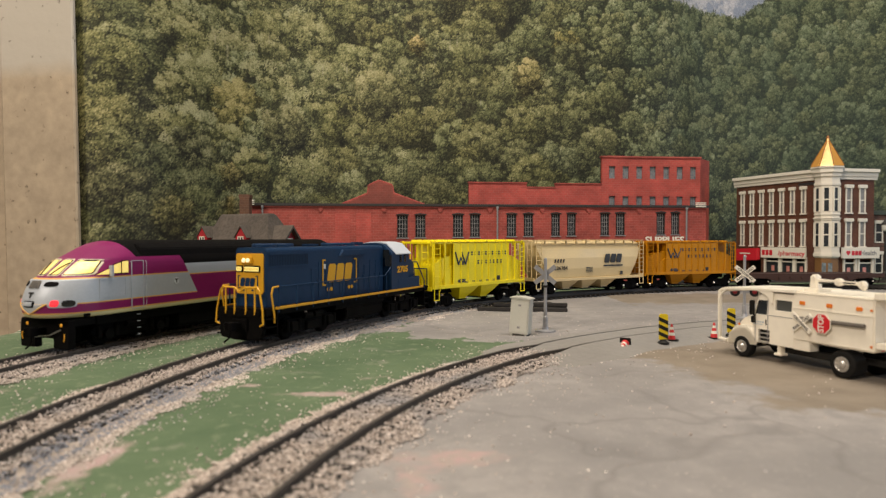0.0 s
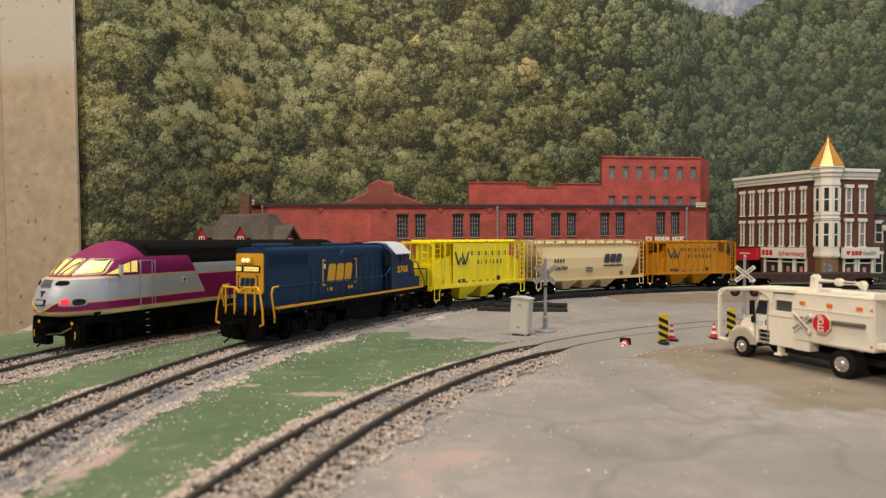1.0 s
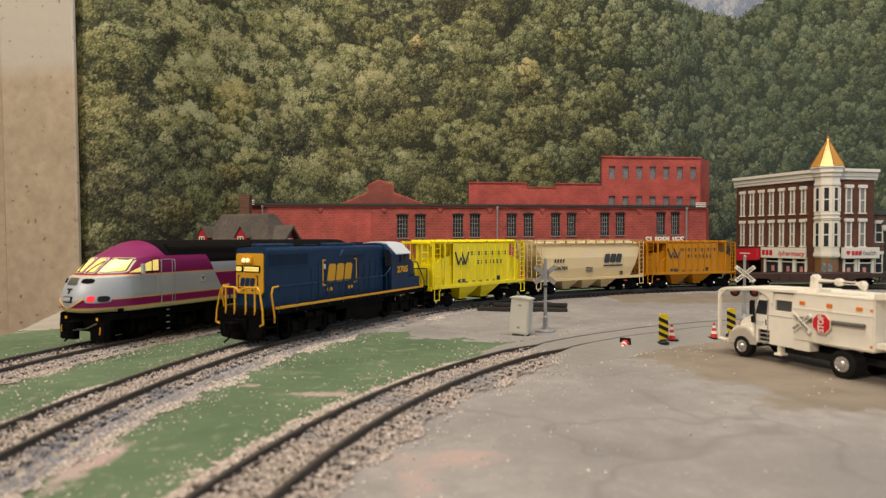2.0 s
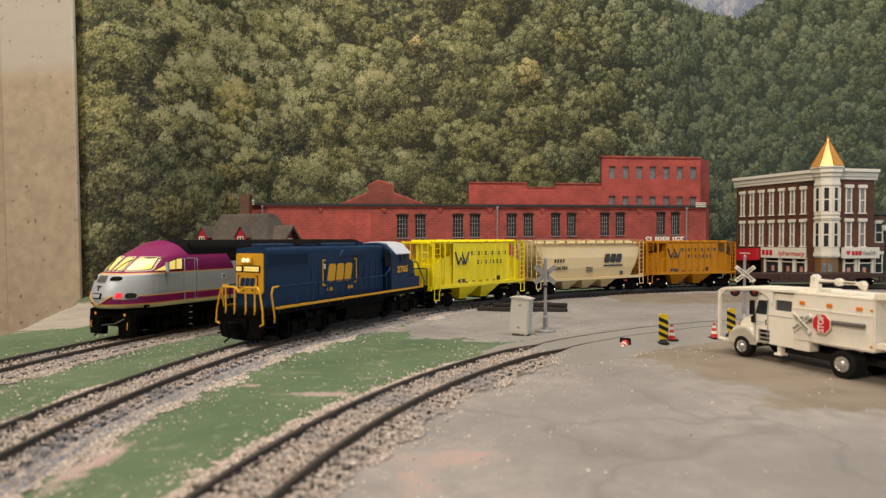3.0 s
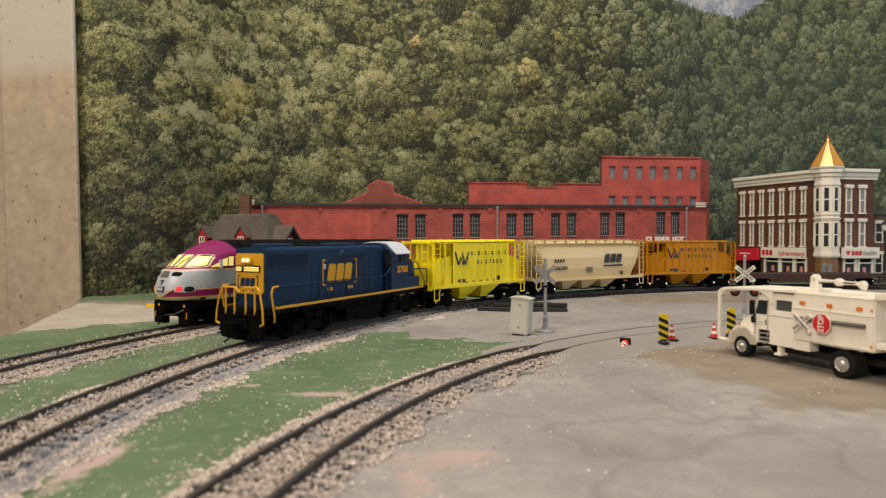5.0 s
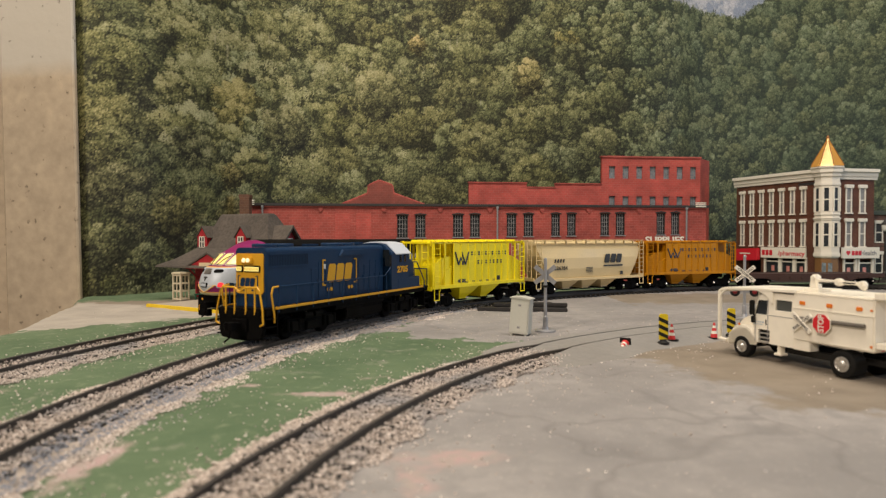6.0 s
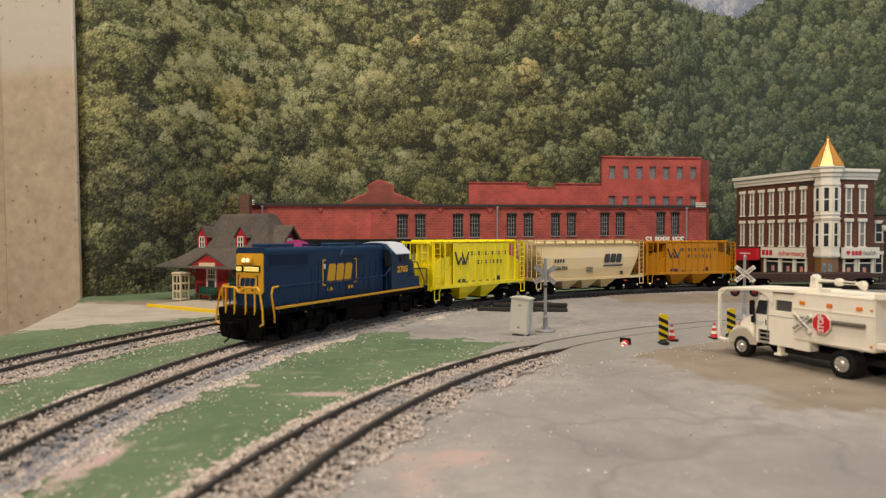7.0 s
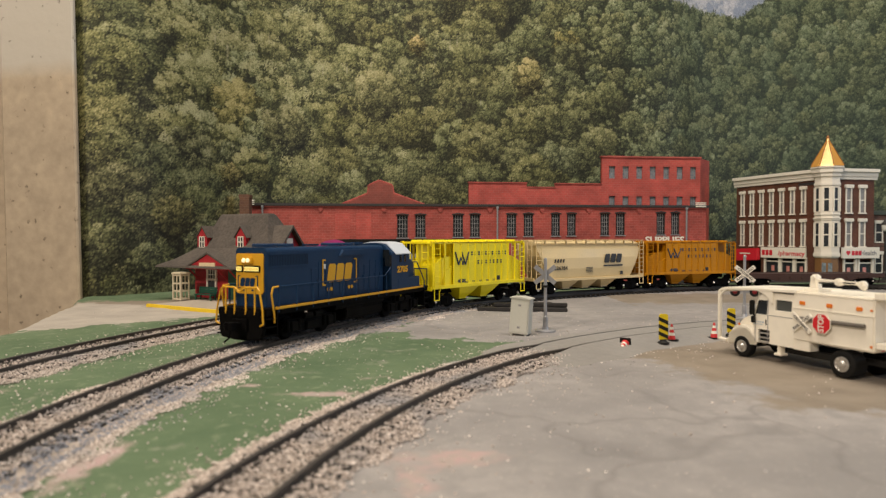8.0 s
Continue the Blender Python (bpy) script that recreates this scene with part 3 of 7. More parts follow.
def wheelset(ob, x, r, mat_tread=None):
    """An axle with two wheels, as a part that stands on the rails."""
    bm = shape()
    for s in (-1, 1):
        turned(bm, [(0, r * 0.55), (0.1, r * 0.92), (0.5, r + 0.8), (1.0, r + 0.8), (1.1, r), (2.9, r - 0.1), (3.0, r * 0.8), (2.6, r * 0.6), (2.6, 1.2)], (x, s * 7.0, r), (x, s * 10.0, r))
    rod(bm, (x, -9.5, r), (x, 9.5, r), 1.1)
    return part("wheelset", bm, black, ob, "dark metal axle with two wheels", smooth=False)


def freight_truck(ob, x):
    for w in (-10.2, 10.2):
        wheelset(ob, x + w, 4.8)
    for s in (-1, 1):
        bm = shape()
        prism(bm, [(x - 14.5, 5.8), (x - 12, 7.2), (x - 5, 8.6), (x + 5, 8.6), (x + 12, 7.2), (x + 14.5, 5.8), (x + 13, 3.6), (x + 8, 3.6), (x + 4.5, 2.0), (x - 4.5, 2.0), (x - 8, 3.6), (x - 13, 3.6)], "y", s * 11.0, s * 13.6, 0.35)
        for k in (-2.6, -0.9, 0.9, 2.6):
            rod(bm, (x + k, s * 13.6, 2.8), (x + k, s * 13.6, 7.6), 0.75, seg=8)
        side = part("side_frame", bm, black, ob, "black truck side frame with coil springs")
        for w in (-10.2, 10.2):
            b2 = shape()
            turned(b2, [(0, 1.1), (0.8, 1.1), (1.2, 0.7)], (x + w, s * 13.6, 4.9), (x + w, s * 15, 4.9), 10)
            part("axle_cap", b2, axle_dot, side, "bright axle end cap")
    bm = shape()
    box(bm, x - 3.5, x + 3.5, -11, 11, 4.6, 8.6, 0.4)
    part("bolster", bm, black, ob)


def coupler(ob, x, way):
    bm = shape()
    box(bm, min(x, x + way * 7), max(x, x + way * 7), -1.6, 1.6, 8.0, 11.0, 0.4)
    prism(bm, [(x + way * 6, -2.8), (x + way * 9.5, -2.8), (x + way * 10.5, -1.2), (x + way * 8.5, 0.2), (x + way * 10, 1.6), (x + way * 9, 2.8), (x + way * 6, 2.4)], "z", 7.6, 11.6, 0.3)
    bar(bm, [(x + way * 7, 0.6, 8), (x + way * 7.2, 1.4, 3.6), (x + way * 7.6, 4.2, 1.6)], 0.45)
    part("coupler", bm, black, ob, "black knuckle coupler with a bent pin")


def build_gp():
    ob = thing("diesel_locomotive", on_arc(C2, R2 - 0.0025, 154.65, RAIL_TOP), "dark blue and yellow freight diesel locomotive model, headlights lit", "locomotive", "model trains")
    # frame, walkway and yellow sill
    bm = shape()
    box(bm, -91, 86, -15.6, 15.6, 14.2, 17.8, 0.4)
    part("underframe", bm, black, ob, "black underframe and walkway")
    for s in (-1, 1):
        bm = shape()
        box(bm, -84, 76, s * 16.0 - 0.6, s * 16.0 + 0.6, 17.1, 18.4, 0.2)
        part("sill_stripe", bm, csx_yellow, ob, "yellow walkway edge")
    # long hood
    bm = shape()
    prism(bm, [(-10.2, 17.8), (-10.2, 46.2), (-9.5, 47.4), (-8.2, 47.9), (8.2, 47.9), (9.5, 47.4), (10.2, 46.2), (10.2, 17.8)], "x", -84, 30, 0.3)
    hood = part("long_hood", bm, csx_blue, ob, "dark blue hood with grilles")
    bm = shape()
    prism(bm, [(-8.6, 25.6), (-8.6, 44.2), (-7.8, 45.0), (8.6, 45.0), (9.4, 44.2), (9.4, 25.6), (8.4, 24.4), (-7.6, 24.4)], "x", -84.7, -83.9, 0.25)
    face = part("hood_end", bm, csx_yellow, ob, "yellow hood end panel")
    # doors and grilles on the hood's sides
    for s in (-1, 1):
        bm = shape()
        for i in range(24):
            box(bm, -82 + i * 1.28, -82 + i * 1.28 + 0.45, s * 10.2 - 0.20, s * 10.2 + 0.20, 38.6, 44.3)
        box(bm, -82.6, -50.6, s * 10.2 - 0.35, s * 10.2 + 0.35, 44.3, 45.0)
        box(bm, -82.6, -50.6, s * 10.2 - 0.35, s * 10.2 + 0.35, 37.9, 38.6)
        grille = part("radiator_grille", bm, csx_blue, hood)
        # the shade behind the slats is a darker blue sheet
        bm = shape()
        box(bm, -82.4, -50.8, s * 10.2 - 0.10, s * 10.2 + 0.10, 38.2, 44.7)
        part("radiator_shade", bm, grille_blue, grille, "darker blue sheet painted as the shade behind the slats")
        x = -48.0
        for i in range(11):
            bm = shape()
            box(bm, x, x + 6.3, s * 10.2 - 0.22, s * 10.2 + 0.22, 19.6, 39.0 if i % 4 else 36.0, 0.12)
            box(bm, x + 5.0, x + 5.6, s * 10.2 - 0.5, s * 10.2 + 0.5, 28.0, 30.2, 0.1)
            part("hood_door", bm, csx_blue, hood)
            x += 6.75
        bm = shape()
        prism(bm, [(-22, 42.2), (-18.5, 45.9), (3.0, 45.9), (6.5, 42.2)], "y", s * 9.2, s * 11.6, 0.3)
        part("dynamic_brake_intake", bm, csx_blue, hood, "flared dark blue intake housing")
        bm = shape()
        box(bm, -36.5, -34.6, s * 10.2 - 0.4, s * 10.2 + 0.4, 35.2, 38.0, 0.15)
        part("builder_plate", bm, roof_white, hood, "small white plate")
    # roof fans and stack
    for x, r in ((-74, 6.3), (-60, 6.3), (-14, 6.6), (-1, 6.6)):
        bm = shape()
        turned(bm, [(0, r), (1.3, r), (1.7, r - 0.5), (1.7, r - 1.1), (1.2, r - 1.2), (1.2, 0.8)], (x, 0, 48.2), (x, 0, 50.4), 24)
        part("roof_fan", bm, csx_blue, ob, "round dark blue cooling fan housing")
    bm = shape()
    box(bm, 10, 17, -3, 3, 48.3, 50.2, 0.4)
    box(bm, -40, -30, -2.4, 2.4, 48.3, 49.4, 0.3)
    part("exhaust_stack", bm, csx_blue, ob)
    # cab
    bm = shape()
    prism(bm, [(-15.8, 17.8), (-15.8, 42.6), (-9.0, 48.6), (-4, 49.4), (4, 49.4), (9.0, 48.6), (15.8, 42.6), (15.8, 17.8)], "x", 31, 56, 0.4)
    cab = part("cab", bm, csx_blue, ob, "dark blue cab with side windows")
    for s in (-1, 1):
        # light on the cab roof is put into this panel's pale colour
        bm = shape()
        prism(bm, [(s * 16.8, 42.3), (s * 9.4, 49.2), (s * 4.0, 50.2), (0, 50.4), (0, 49.6), (s * 4.0, 49.5), (s * 9.0, 48.7), (s * 16.6, 41.7)], "x", 36.0, 57.0)
        part("cab_roof", bm, roof_white, cab, "pale roof panel with the light it catches put into its colour")
        for x in (43.5, 49.5):
            bm = shape()
            box(bm, x - 1.7, x + 1.7, s * 15.8 - 0.35, s * 15.8 + 0.35, 36.4, 41.2, 0.3)
            box(bm, x - 0.3, x + 0.3, s * 15.8 - 0.6, s * 15.8 + 0.6, 36.4, 41.2)
            part("cab_window", bm, dark_glass, cab, "dark cab side window")
    bm = shape()
    for y in (-12, -4, 4, 12):
        box(bm, 29.6, 30.1, y - 2.8, y + 2.8, 39.5, 45.0, 0.2)
    part("rear_window", bm, dark_glass, cab)
    bm = shape()
    box(bm, 28.5, 30.2, -16.6, -12.2, 34.0, 41.5, 0.3)
    part("wind_deflector", bm, dark_glass, cab)
    # short hood and battery boxes
    bm = shape()
    prism(bm, [(56, 17.8), (56, 40.5), (61, 39.2), (67.5, 36.6), (69.5, 34.5), (69.5, 17.8)], "y", -12.5, 12.5, 0.8)
    part("short_hood", bm, csx_blue, ob)
    bm = shape()
    prism(bm, [(40, 18.0), (40, 25.6), (71.0, 25.6), (71.0, 18.0)], "y", -15.9, -10.4, 0.3)
    prism(bm, [(40, 18.0), (40, 25.6), (71.0, 25.6), (71.0, 18.0)], "y", 10.4, 15.9, 0.3)
    part("battery_box", bm, csx_blue, ob)
    # headlights, number boards
    bm = shape()
    prism(bm, [(-2.2, 39.6), (-2.2, 42.6), (-1.2, 43.6), (4.4, 43.6), (5.4, 42.6), (5.4, 39.6)], "x", -86.0, -84.4, 0.5)
    part("headlight_housing", bm, csx_yellow, face)
    for y in (0.2, 2.9):
        bm = shape()
        turned(bm, [(0, 1.1), (0.5, 1.1), (0.8, 0.7)], (-85.9, y, 41.5), (-87.0, y, 41.5), 16)
        part("headlight", bm, lamp_warm, face, "lit warm white headlight")
    for y0, y1 in ((-6.4, 3.4), (4.8, 8.6)):
        bm = shape()
        box(bm, -85.3, -84.5, y0 - 0.4, y1 + 0.4, 35.4, 38.9, 0.3)
        part("number_board_frame", bm, black, face)
        bm = shape()
        box(bm, -85.6, -84.9, y0, y1, 35.8, 38.5, 0.3)
        board = part("number_board", bm, number_glow, face, "glowing yellow number board")
        bm = shape()
        k = y0 + 0.8
        while k < y1 - 0.8:
            box(bm, -85.68, -85.5, k, k + 0.45, 36.6, 37.7)
            k += 1.3
        part("number_bars", bm, csx_yellow, board)
    logo_blocks("end_mark", csx_blue, face, turned_to(-84.85, 1.6, 30.4, "-x"), 9.6, 4.4, label="dark blue company mark")
    bm = shape()
    for s in (-1, 1):
        y = s * 6.4 + 1.4
        box(bm, -84.95, -84.7, y - 0.25, y + 0.25, 27.2, 33.7)
        for z in (26.0, 32.1):
            box(bm, -84.95, -84.7, y - (0.25 if s < 0 else 1.4), y + (1.4 if s < 0 else 0.25), z + 1.2, z + 1.65)
        box(bm, -84.95, -84.7, s * 3.5 + 0.1, s * 3.5 + 2.5, 25.9, 26.7)
    part("end_bracket", bm, csx_blue, face)
    # lettering on the side towards the open
    for s, sd in ((-1, "-y"), (1, "+y")):
        logo_blocks("side_mark", csx_yellow, hood, turned_to(-20.5, s * 10.6, 32.6, sd), 25.5, 10.6, label="large yellow company mark")
        bm = shape()
        for k in (-1, 1):
            x = -20.5 + k * 17.2
            box(bm, x - 0.45, x + 0.45, s * 10.7 - 0.15, s * 10.7 + 0.15, 25.6, 40.6)
            for z in (25.6, 39.8):
                box(bm, min(x, x - k * 2.6), max(x, x - k * 2.6), s * 10.7 - 0.15, s * 10.7 + 0.15, z, z + 0.8)
            for j in (0, 3.2):
                rod(bm, (x - k * 2.0 - k * j - 3 * k, s * 10.55, 23.3), (x - k * 2.0 - k * j - 3 * k, s * 10.9, 23.3), 1.1, seg=10)
        part("lettering_bracket", bm, csx_yellow, hood, "yellow bracket beside the letters")
        words("cab_number", "2705", 4.0, csx_yellow, cab, facing(46.0, s * 16.0, 31.4, sd), "yellow road number", wide=1.3, bold=0.22)
    # handrails
    for s in (-1, 1):
        bm = shape()
        y = s * 16.2
        bar(bm, [(-83, y, 28.5), (22, y, 28.5), (28, y, 32.5), (30, y * 0.98, 34.5)], 0.33)
        for x in (-82, -68, -54, -40, -26, -12, 2, 14, 24):
            rod(bm, (x, y, 15.5), (x, y, 28.5), 0.38, seg=6)
        part("handrail", bm, csx_blue, ob, "thin dark blue walkway handrail")
        bm = shape()
        bar(bm, [(-85.5, y, 10.5), (-85.5, y, 14.5), (-87.5, y, 25.0), (-86.5, y, 28.3), (-82.5, y, 28.6)], 0.5)
        part("step_grab_iron", bm, csx_yellow, ob, "yellow bent grab iron")
        bm = shape()
        bar(bm, [(78, y, 9.0), (78, y, 22.0), (72, y, 29.0), (66.5, y, 35.8), (60.0, y, 36.0)], 0.4)
        part("front_handrail", bm, csx_blue, ob)
    # rear pilot, steps and end rails
    bm = shape()
    prism(bm, [(-13.0, 3.0), (-14.4, 6.5), (-14.4, 13.0), (-15.0, 15.0), (-15.0, 17.6), (15.0, 17.6), (15.0, 15.0), (14.4, 13.0), (14.4, 6.5), (13.0, 3.0), (4, 1.8), (-4, 1.8)], "x", -91.6, -89.0, 0.5)
    box(bm, -92.2, -91.2, -12.5, 12.5, 13.6, 16.4, 0.3)
    box(bm, -92.8, -91.2, -5.0, 5.0, 6.6, 12.6, 0.4)
    part("pilot", bm, black, ob, "black end plate with plow")
    for s in (-1, 1):
        for x0, x1, w in ((-91, -84, -83.6), (78, 86, 77.6)):
            bm = shape()
            box(bm, w - 0.4, w + 0.4, min(s * 8.5, s * 16.6), max(s * 8.5, s * 16.6), 3.6, 16.5)
            well = part("step_well", bm, black, ob, "black step well")
            for z in (4.2, 8.4, 12.6):
                bm = shape()
                box(bm, x0, x1, s * 12.5 - 4.0, s * 12.5 + 4.0, z, z + 0.7, 0.15)
                part("step", bm, black, well)
    for s in (-1, 1):
        bm = shape()
        bar(bm, [(-92.4, s * 13.0, 9.6), (-92.6, s * 15.2, 10.6), (-92.4, s * 14.8, 17.0), (-92.0, s * 12.6, 26.8), (-91.8, s * 11.0, 28.4), (-91.8, s * 3.4, 28.2)], 0.5)
        for y in (9.4, 3.6):
            bar(bm, [(-91.8, s * y, 15.0), (-91.8, s * y, 28.2)], 0.5)
        part("end_handrail", bm, csx_yellow, ob, "yellow end platform handrail")
    bm = shape()
    bar(bm, [(-91.8, 3.4, 28.2), (-91.8, 0.6, 26.0), (-91.8, -3.4, 28.2)], 0.4)
    part("end_chain", bm, csx_yellow, ob)
    bm = shape()
    bar(bm, [(85.6, -14.5, 16), (85.6, -14.5, 30), (85.6, -4, 30), (85.6, -4, 16)], 0.4)
    bar(bm, [(85.6, 14.5, 16), (85.6, 14.5, 30), (85.6, 4, 30), (85.6, 4, 16)], 0.4)
    part("front_end_rail", bm, csx_blue, ob)
    coupler(ob, -91, -1)
    # tank and trucks
    bm = shape()
    prism(bm, [(-12.5, 13.8), (-14.8, 11.0), (-14.0, 5.2), (-11.0, 3.6), (11.0, 3.6), (14.0, 5.2), (14.8, 11.0), (12.5, 13.8)], "x", -20, 22, 0.6)
    tank = part("fuel_tank", bm, black, ob, "black fuel tank")
    for s in (-1, 1):
        bm = shape()
        rod(bm, (-30, s * 12.5, 13.0), (24, s * 12.5, 13.0), 1.9, seg=12)
        part("air_reservoir", bm, black_soft, tank)
    for x0 in (-52, 50):
        for w in (-15.8, 15.8):
            wheelset(ob, x0 + w, 5.8)
        for s in (-1, 1):
            bm = shape()
            prism(bm, [(x0 - 23, 7.5), (x0 - 20, 10.2), (x0 + 20, 10.2), (x0 + 23, 7.5), (x0 + 20, 4.2), (x0 + 11, 4.2), (x0 + 7, 3.0), (x0 - 7, 3.0), (x0 - 11, 4.2), (x0 - 20, 4.2)], "y", s * 10.8, s * 13.2, 0.4)
            for w in (-15.8, 15.8):
                box(bm, x0 + w - 2.6, x0 + w + 2.6, s * 12.8, s * 15.2 if s > 0 else s * 15.2, 4.0, 9.2, 0.3) if s > 0 else box(bm, x0 + w - 2.6, x0 + w + 2.6, -15.2, -12.8, 4.0, 9.2, 0.3)
                for k in (-4.6, 4.6):
                    rod(bm, (x0 + w + k, s * 13.8, 4.2), (x0 + w + k, s * 13.8, 10.0), 1.2, seg=10)
            rod(bm, (x0 - 8, s * 14.2, 11.4), (x0 - 1, s * 14.2, 11.4), 1.6, seg=10)
            rod(bm, (x0 + 8, s * 14.2, 11.4), (x0 + 1, s * 14.2, 11.4), 1.6, seg=10)
            box(bm, x0 - 5.5, x0 + 5.5, min(s * 12.6, s * 14.6), max(s * 12.6, s * 14.6), 3.4, 8.4, 0.6)
            part("truck_side_frame", bm, black, ob, "black truck frame with springs and brake cylinders")
    return ob


build_gp()

hop_yellow = mat("hopper_yellow", (0.95, 0.79, 0.008), 0.38, vary=0.10, stain=50)
hop_cream = mat("hopper_cream", (0.70, 0.545, 0.29), 0.5, vary=0.10, stain=35)
hop_orange = mat("hopper_golden", (0.49, 0.205, 0.002), 0.55, vary=0.18, stain=40, spec=0.25)
ink = mat("lettering_navy", (0.015, 0.03, 0.06), 0.5)
ink_black = mat("lettering_black", (0.015, 0.014, 0.013), 0.5)


def open_hopper(name, deg, half_len, paint, label, mark, kind, name_tone=""):
    """Covered hopper: 'post' has ribbed flat sides with end bays, 'smooth' has bulged sides."""
    L = half_len
    ob = thing(name, on_arc(C2, R2 - 0.0025, deg, RAIL_TOP), label, "hopper car", "model trains")
    W = 16.2
    bay = 27.0 if kind == "post" else 12.0
    top = (49.0 if name_tone == "yellow" else 47.5) if kind == "post" else 49.5
    # body with sloped end sheets
    bm = shape()
    if kind == "post":
        body = [(-L + 4, 15.5), (-L + 4, 33), (-L + 15, 37.5), (-L + bay - 3, 39), (-L + bay - 2, top), (L - bay + 2, top), (L - bay + 3, 39), (L - 15, 37.5), (L - 4, 33), (L - 4, 15.5)]
        prism(bm, body, "y", -W + 2.4, W - 2.4, 0.3)
    else:
        sec = [(-W + 1.6, 12.5), (-W + 0.2, 16.0), (-W - 0.6, 24.0), (-W - 0.4, 34.0), (-W + 1.2, 42.0), (-W + 3.0, 46.0), (W - 3.0, 46.0), (W - 1.2, 42.0), (W + 0.4, 34.0), (W + 0.6, 24.0), (W - 0.2, 16.0), (W - 1.6, 12.5)]
        rings = []
        for x, f in ((-L + 5, 1.0), (-L + 20, 0.0), (L - 20, 0.0), (L - 5, 1.0)):
            rings.append([bm.verts.new((x if f == 0 or z > 40 else x + (16 if x < 0 else -16) * (40 - z) / 27.5, y * (0.97 if f else 1.0), z)) for y, z in sec])
        for q0, q1 in zip(rings, rings[1:]):
            for i in range(len(sec)):
                bm.faces.new((q0[i], q0[(i + 1) % len(sec)], q1[(i + 1) % len(sec)], q1[i]))
        bm.faces.new(rings[0])
        bm.faces.new(rings[-1][::-1])
        bmesh.ops.recalc_face_normals(bm, faces=bm.faces)
    body = part("body", bm, paint, ob)
    if kind == "post":
        for e in (-1, 1):
            bm = shape()
            prism(bm, [(e * (L - 1.5), 16.0), (e * (L - 1.5), top - 0.5), (e * (L - bay + 1.0), top - 0.5), (e * (L - bay + 1.0), 16.0)], "y", -1.2, 1.2)
            part("end_web", bm, paint, ob, "upright plate in the end bay")
    # roof, hatch trough and running board
    bm = shape()
    if kind == "post":
        prism(bm, [(-W, top - 0.6), (-W, top), (-9, top + 1.0), (9, top + 1.0), (W, top), (W, top - 0.6)], "x", -L, L, 0.15)
    else:
        prism(bm, [(-W + 2.6, 45.6), (-W + 4, 48.0), (-7, 49.4), (7, 49.4), (W - 4, 48.0), (W - 2.6, 45.6)], "x", -L + 4, L - 4, 0.15)
    roof = part("roof", bm, paint, ob)
    n = 9 if kind == "post" else 12
    for i in range(n):
        x = -L + 9 + i * (2 * L - 18) / (n - 1)
        bm = shape()
        rad = 4.6
        if kind == "post":
            for y in (-7.2, 7.2):
                turned(bm, [(0, rad), (1.2, rad), (1.6, rad - 0.8)], (x, y, top + 0.8), (x, y, top + 3), 14)
        else:
            box(bm, x - 5.2, x + 5.2, -3.4, 3.4, 49.3, 51.0, 0.3)
        part("hatch", bm, paint, roof, "roof hatch lid")
    for s in (-1, 1):
        bm = shape()
        y = s * (W - 1.2)
        box(bm, -L, L, y - 1.6, y + 1.6, top + (0.5 if kind == "post" else 0.9), top + (1.0 if kind == "post" else 1.4), 0.1)
        k = int(2 * L / 13)
        for i in range(k + 1):
            x = -L + 1 + i * (2 * L - 2) / k
            box(bm, x - 0.6, x + 0.6, min(y, y - s * 1.2), max(y, y - s * 1.2), top - 2.5, top + 1.5)
        part("running_board", bm, paint, ob, "roof walkway along the edge")
        # side sill
        bm = shape()
        zs = 14.6 if kind == "post" else 12.6
        box(bm, -L + 1, L - 1, s * W - 0.9, s * W + 0.9, zs, zs + 2.6, 0.2)
        part("side_sill", bm, paint, ob)
        if kind == "post":
            bm = shape()
            box(bm, -L + bay - 2, L - bay + 2, min(s * W, s * (W - 0.5)), max(s * W, s * (W - 0.5)), 17, top - 0.6)
            part("side_sheet", bm, paint, body)
            m = 8
            for i in range(m + 1):
                x = -L + bay - 2 + i * (2 * L - 2 * bay + 4) / m
                bm = shape()
                box(bm, x - 0.6, x + 0.6, min(s * W, s * (W + 0.7)), max(s * W, s * (W + 0.7)), 16.5, top - 0.3, 0.25)
                part("side_post", bm, paint, body)
            for e in (-1, 1):
                for x in (L - 1.0, L - 14.5):
                    bm = shape()
                    box(bm, e * x - 0.8, e * x + 0.8, s * W - 0.8, s * W + 0.4, 15, top, 0.15)
                    part("end_post", bm, paint, ob)
                bm = shape()
                prism(bm, [(e * (L - bay + 0.5), 16), (e * (L - bay + 0.5), 32), (e * (L - bay + 8.5), 28), (e * (L - bay + 12.0), 22), (e * (L - bay + 12.0), 16)], "y", s * (W - 2.2), s * (W - 1.6))
                part("end_gusset", bm, paint, ob)
        # ladders and stirrups
        for e in (-1, 1):
            bm = shape()
            x0, x1 = (L - 1.6, L - 8.0)
            for x in (x0, x1):
                rod(bm, (e * x, s * (W + 1.2), 6.5 if x == x0 else 13), (e * x, s * (W + 1.2), top), 0.35, seg=6)
            for i in range(8):
                z = 16 + i * 4.1
                rod(bm, (e * x0, s * (W + 1.2), z), (e * x1, s * (W + 1.2), z), 0.28, seg=6)
            bar(bm, [(e * x0, s * (W + 1.2), 13.5), (e * x0, s * (W + 1.2), 6.5), (e * (x1 + 1), s * (W + 1.2), 6.5), (e * (x1 + 1), s * (W + 1.2), 13.5)], 0.4)
            part("ladder", bm, paint, ob, "corner ladder with stirrup step")
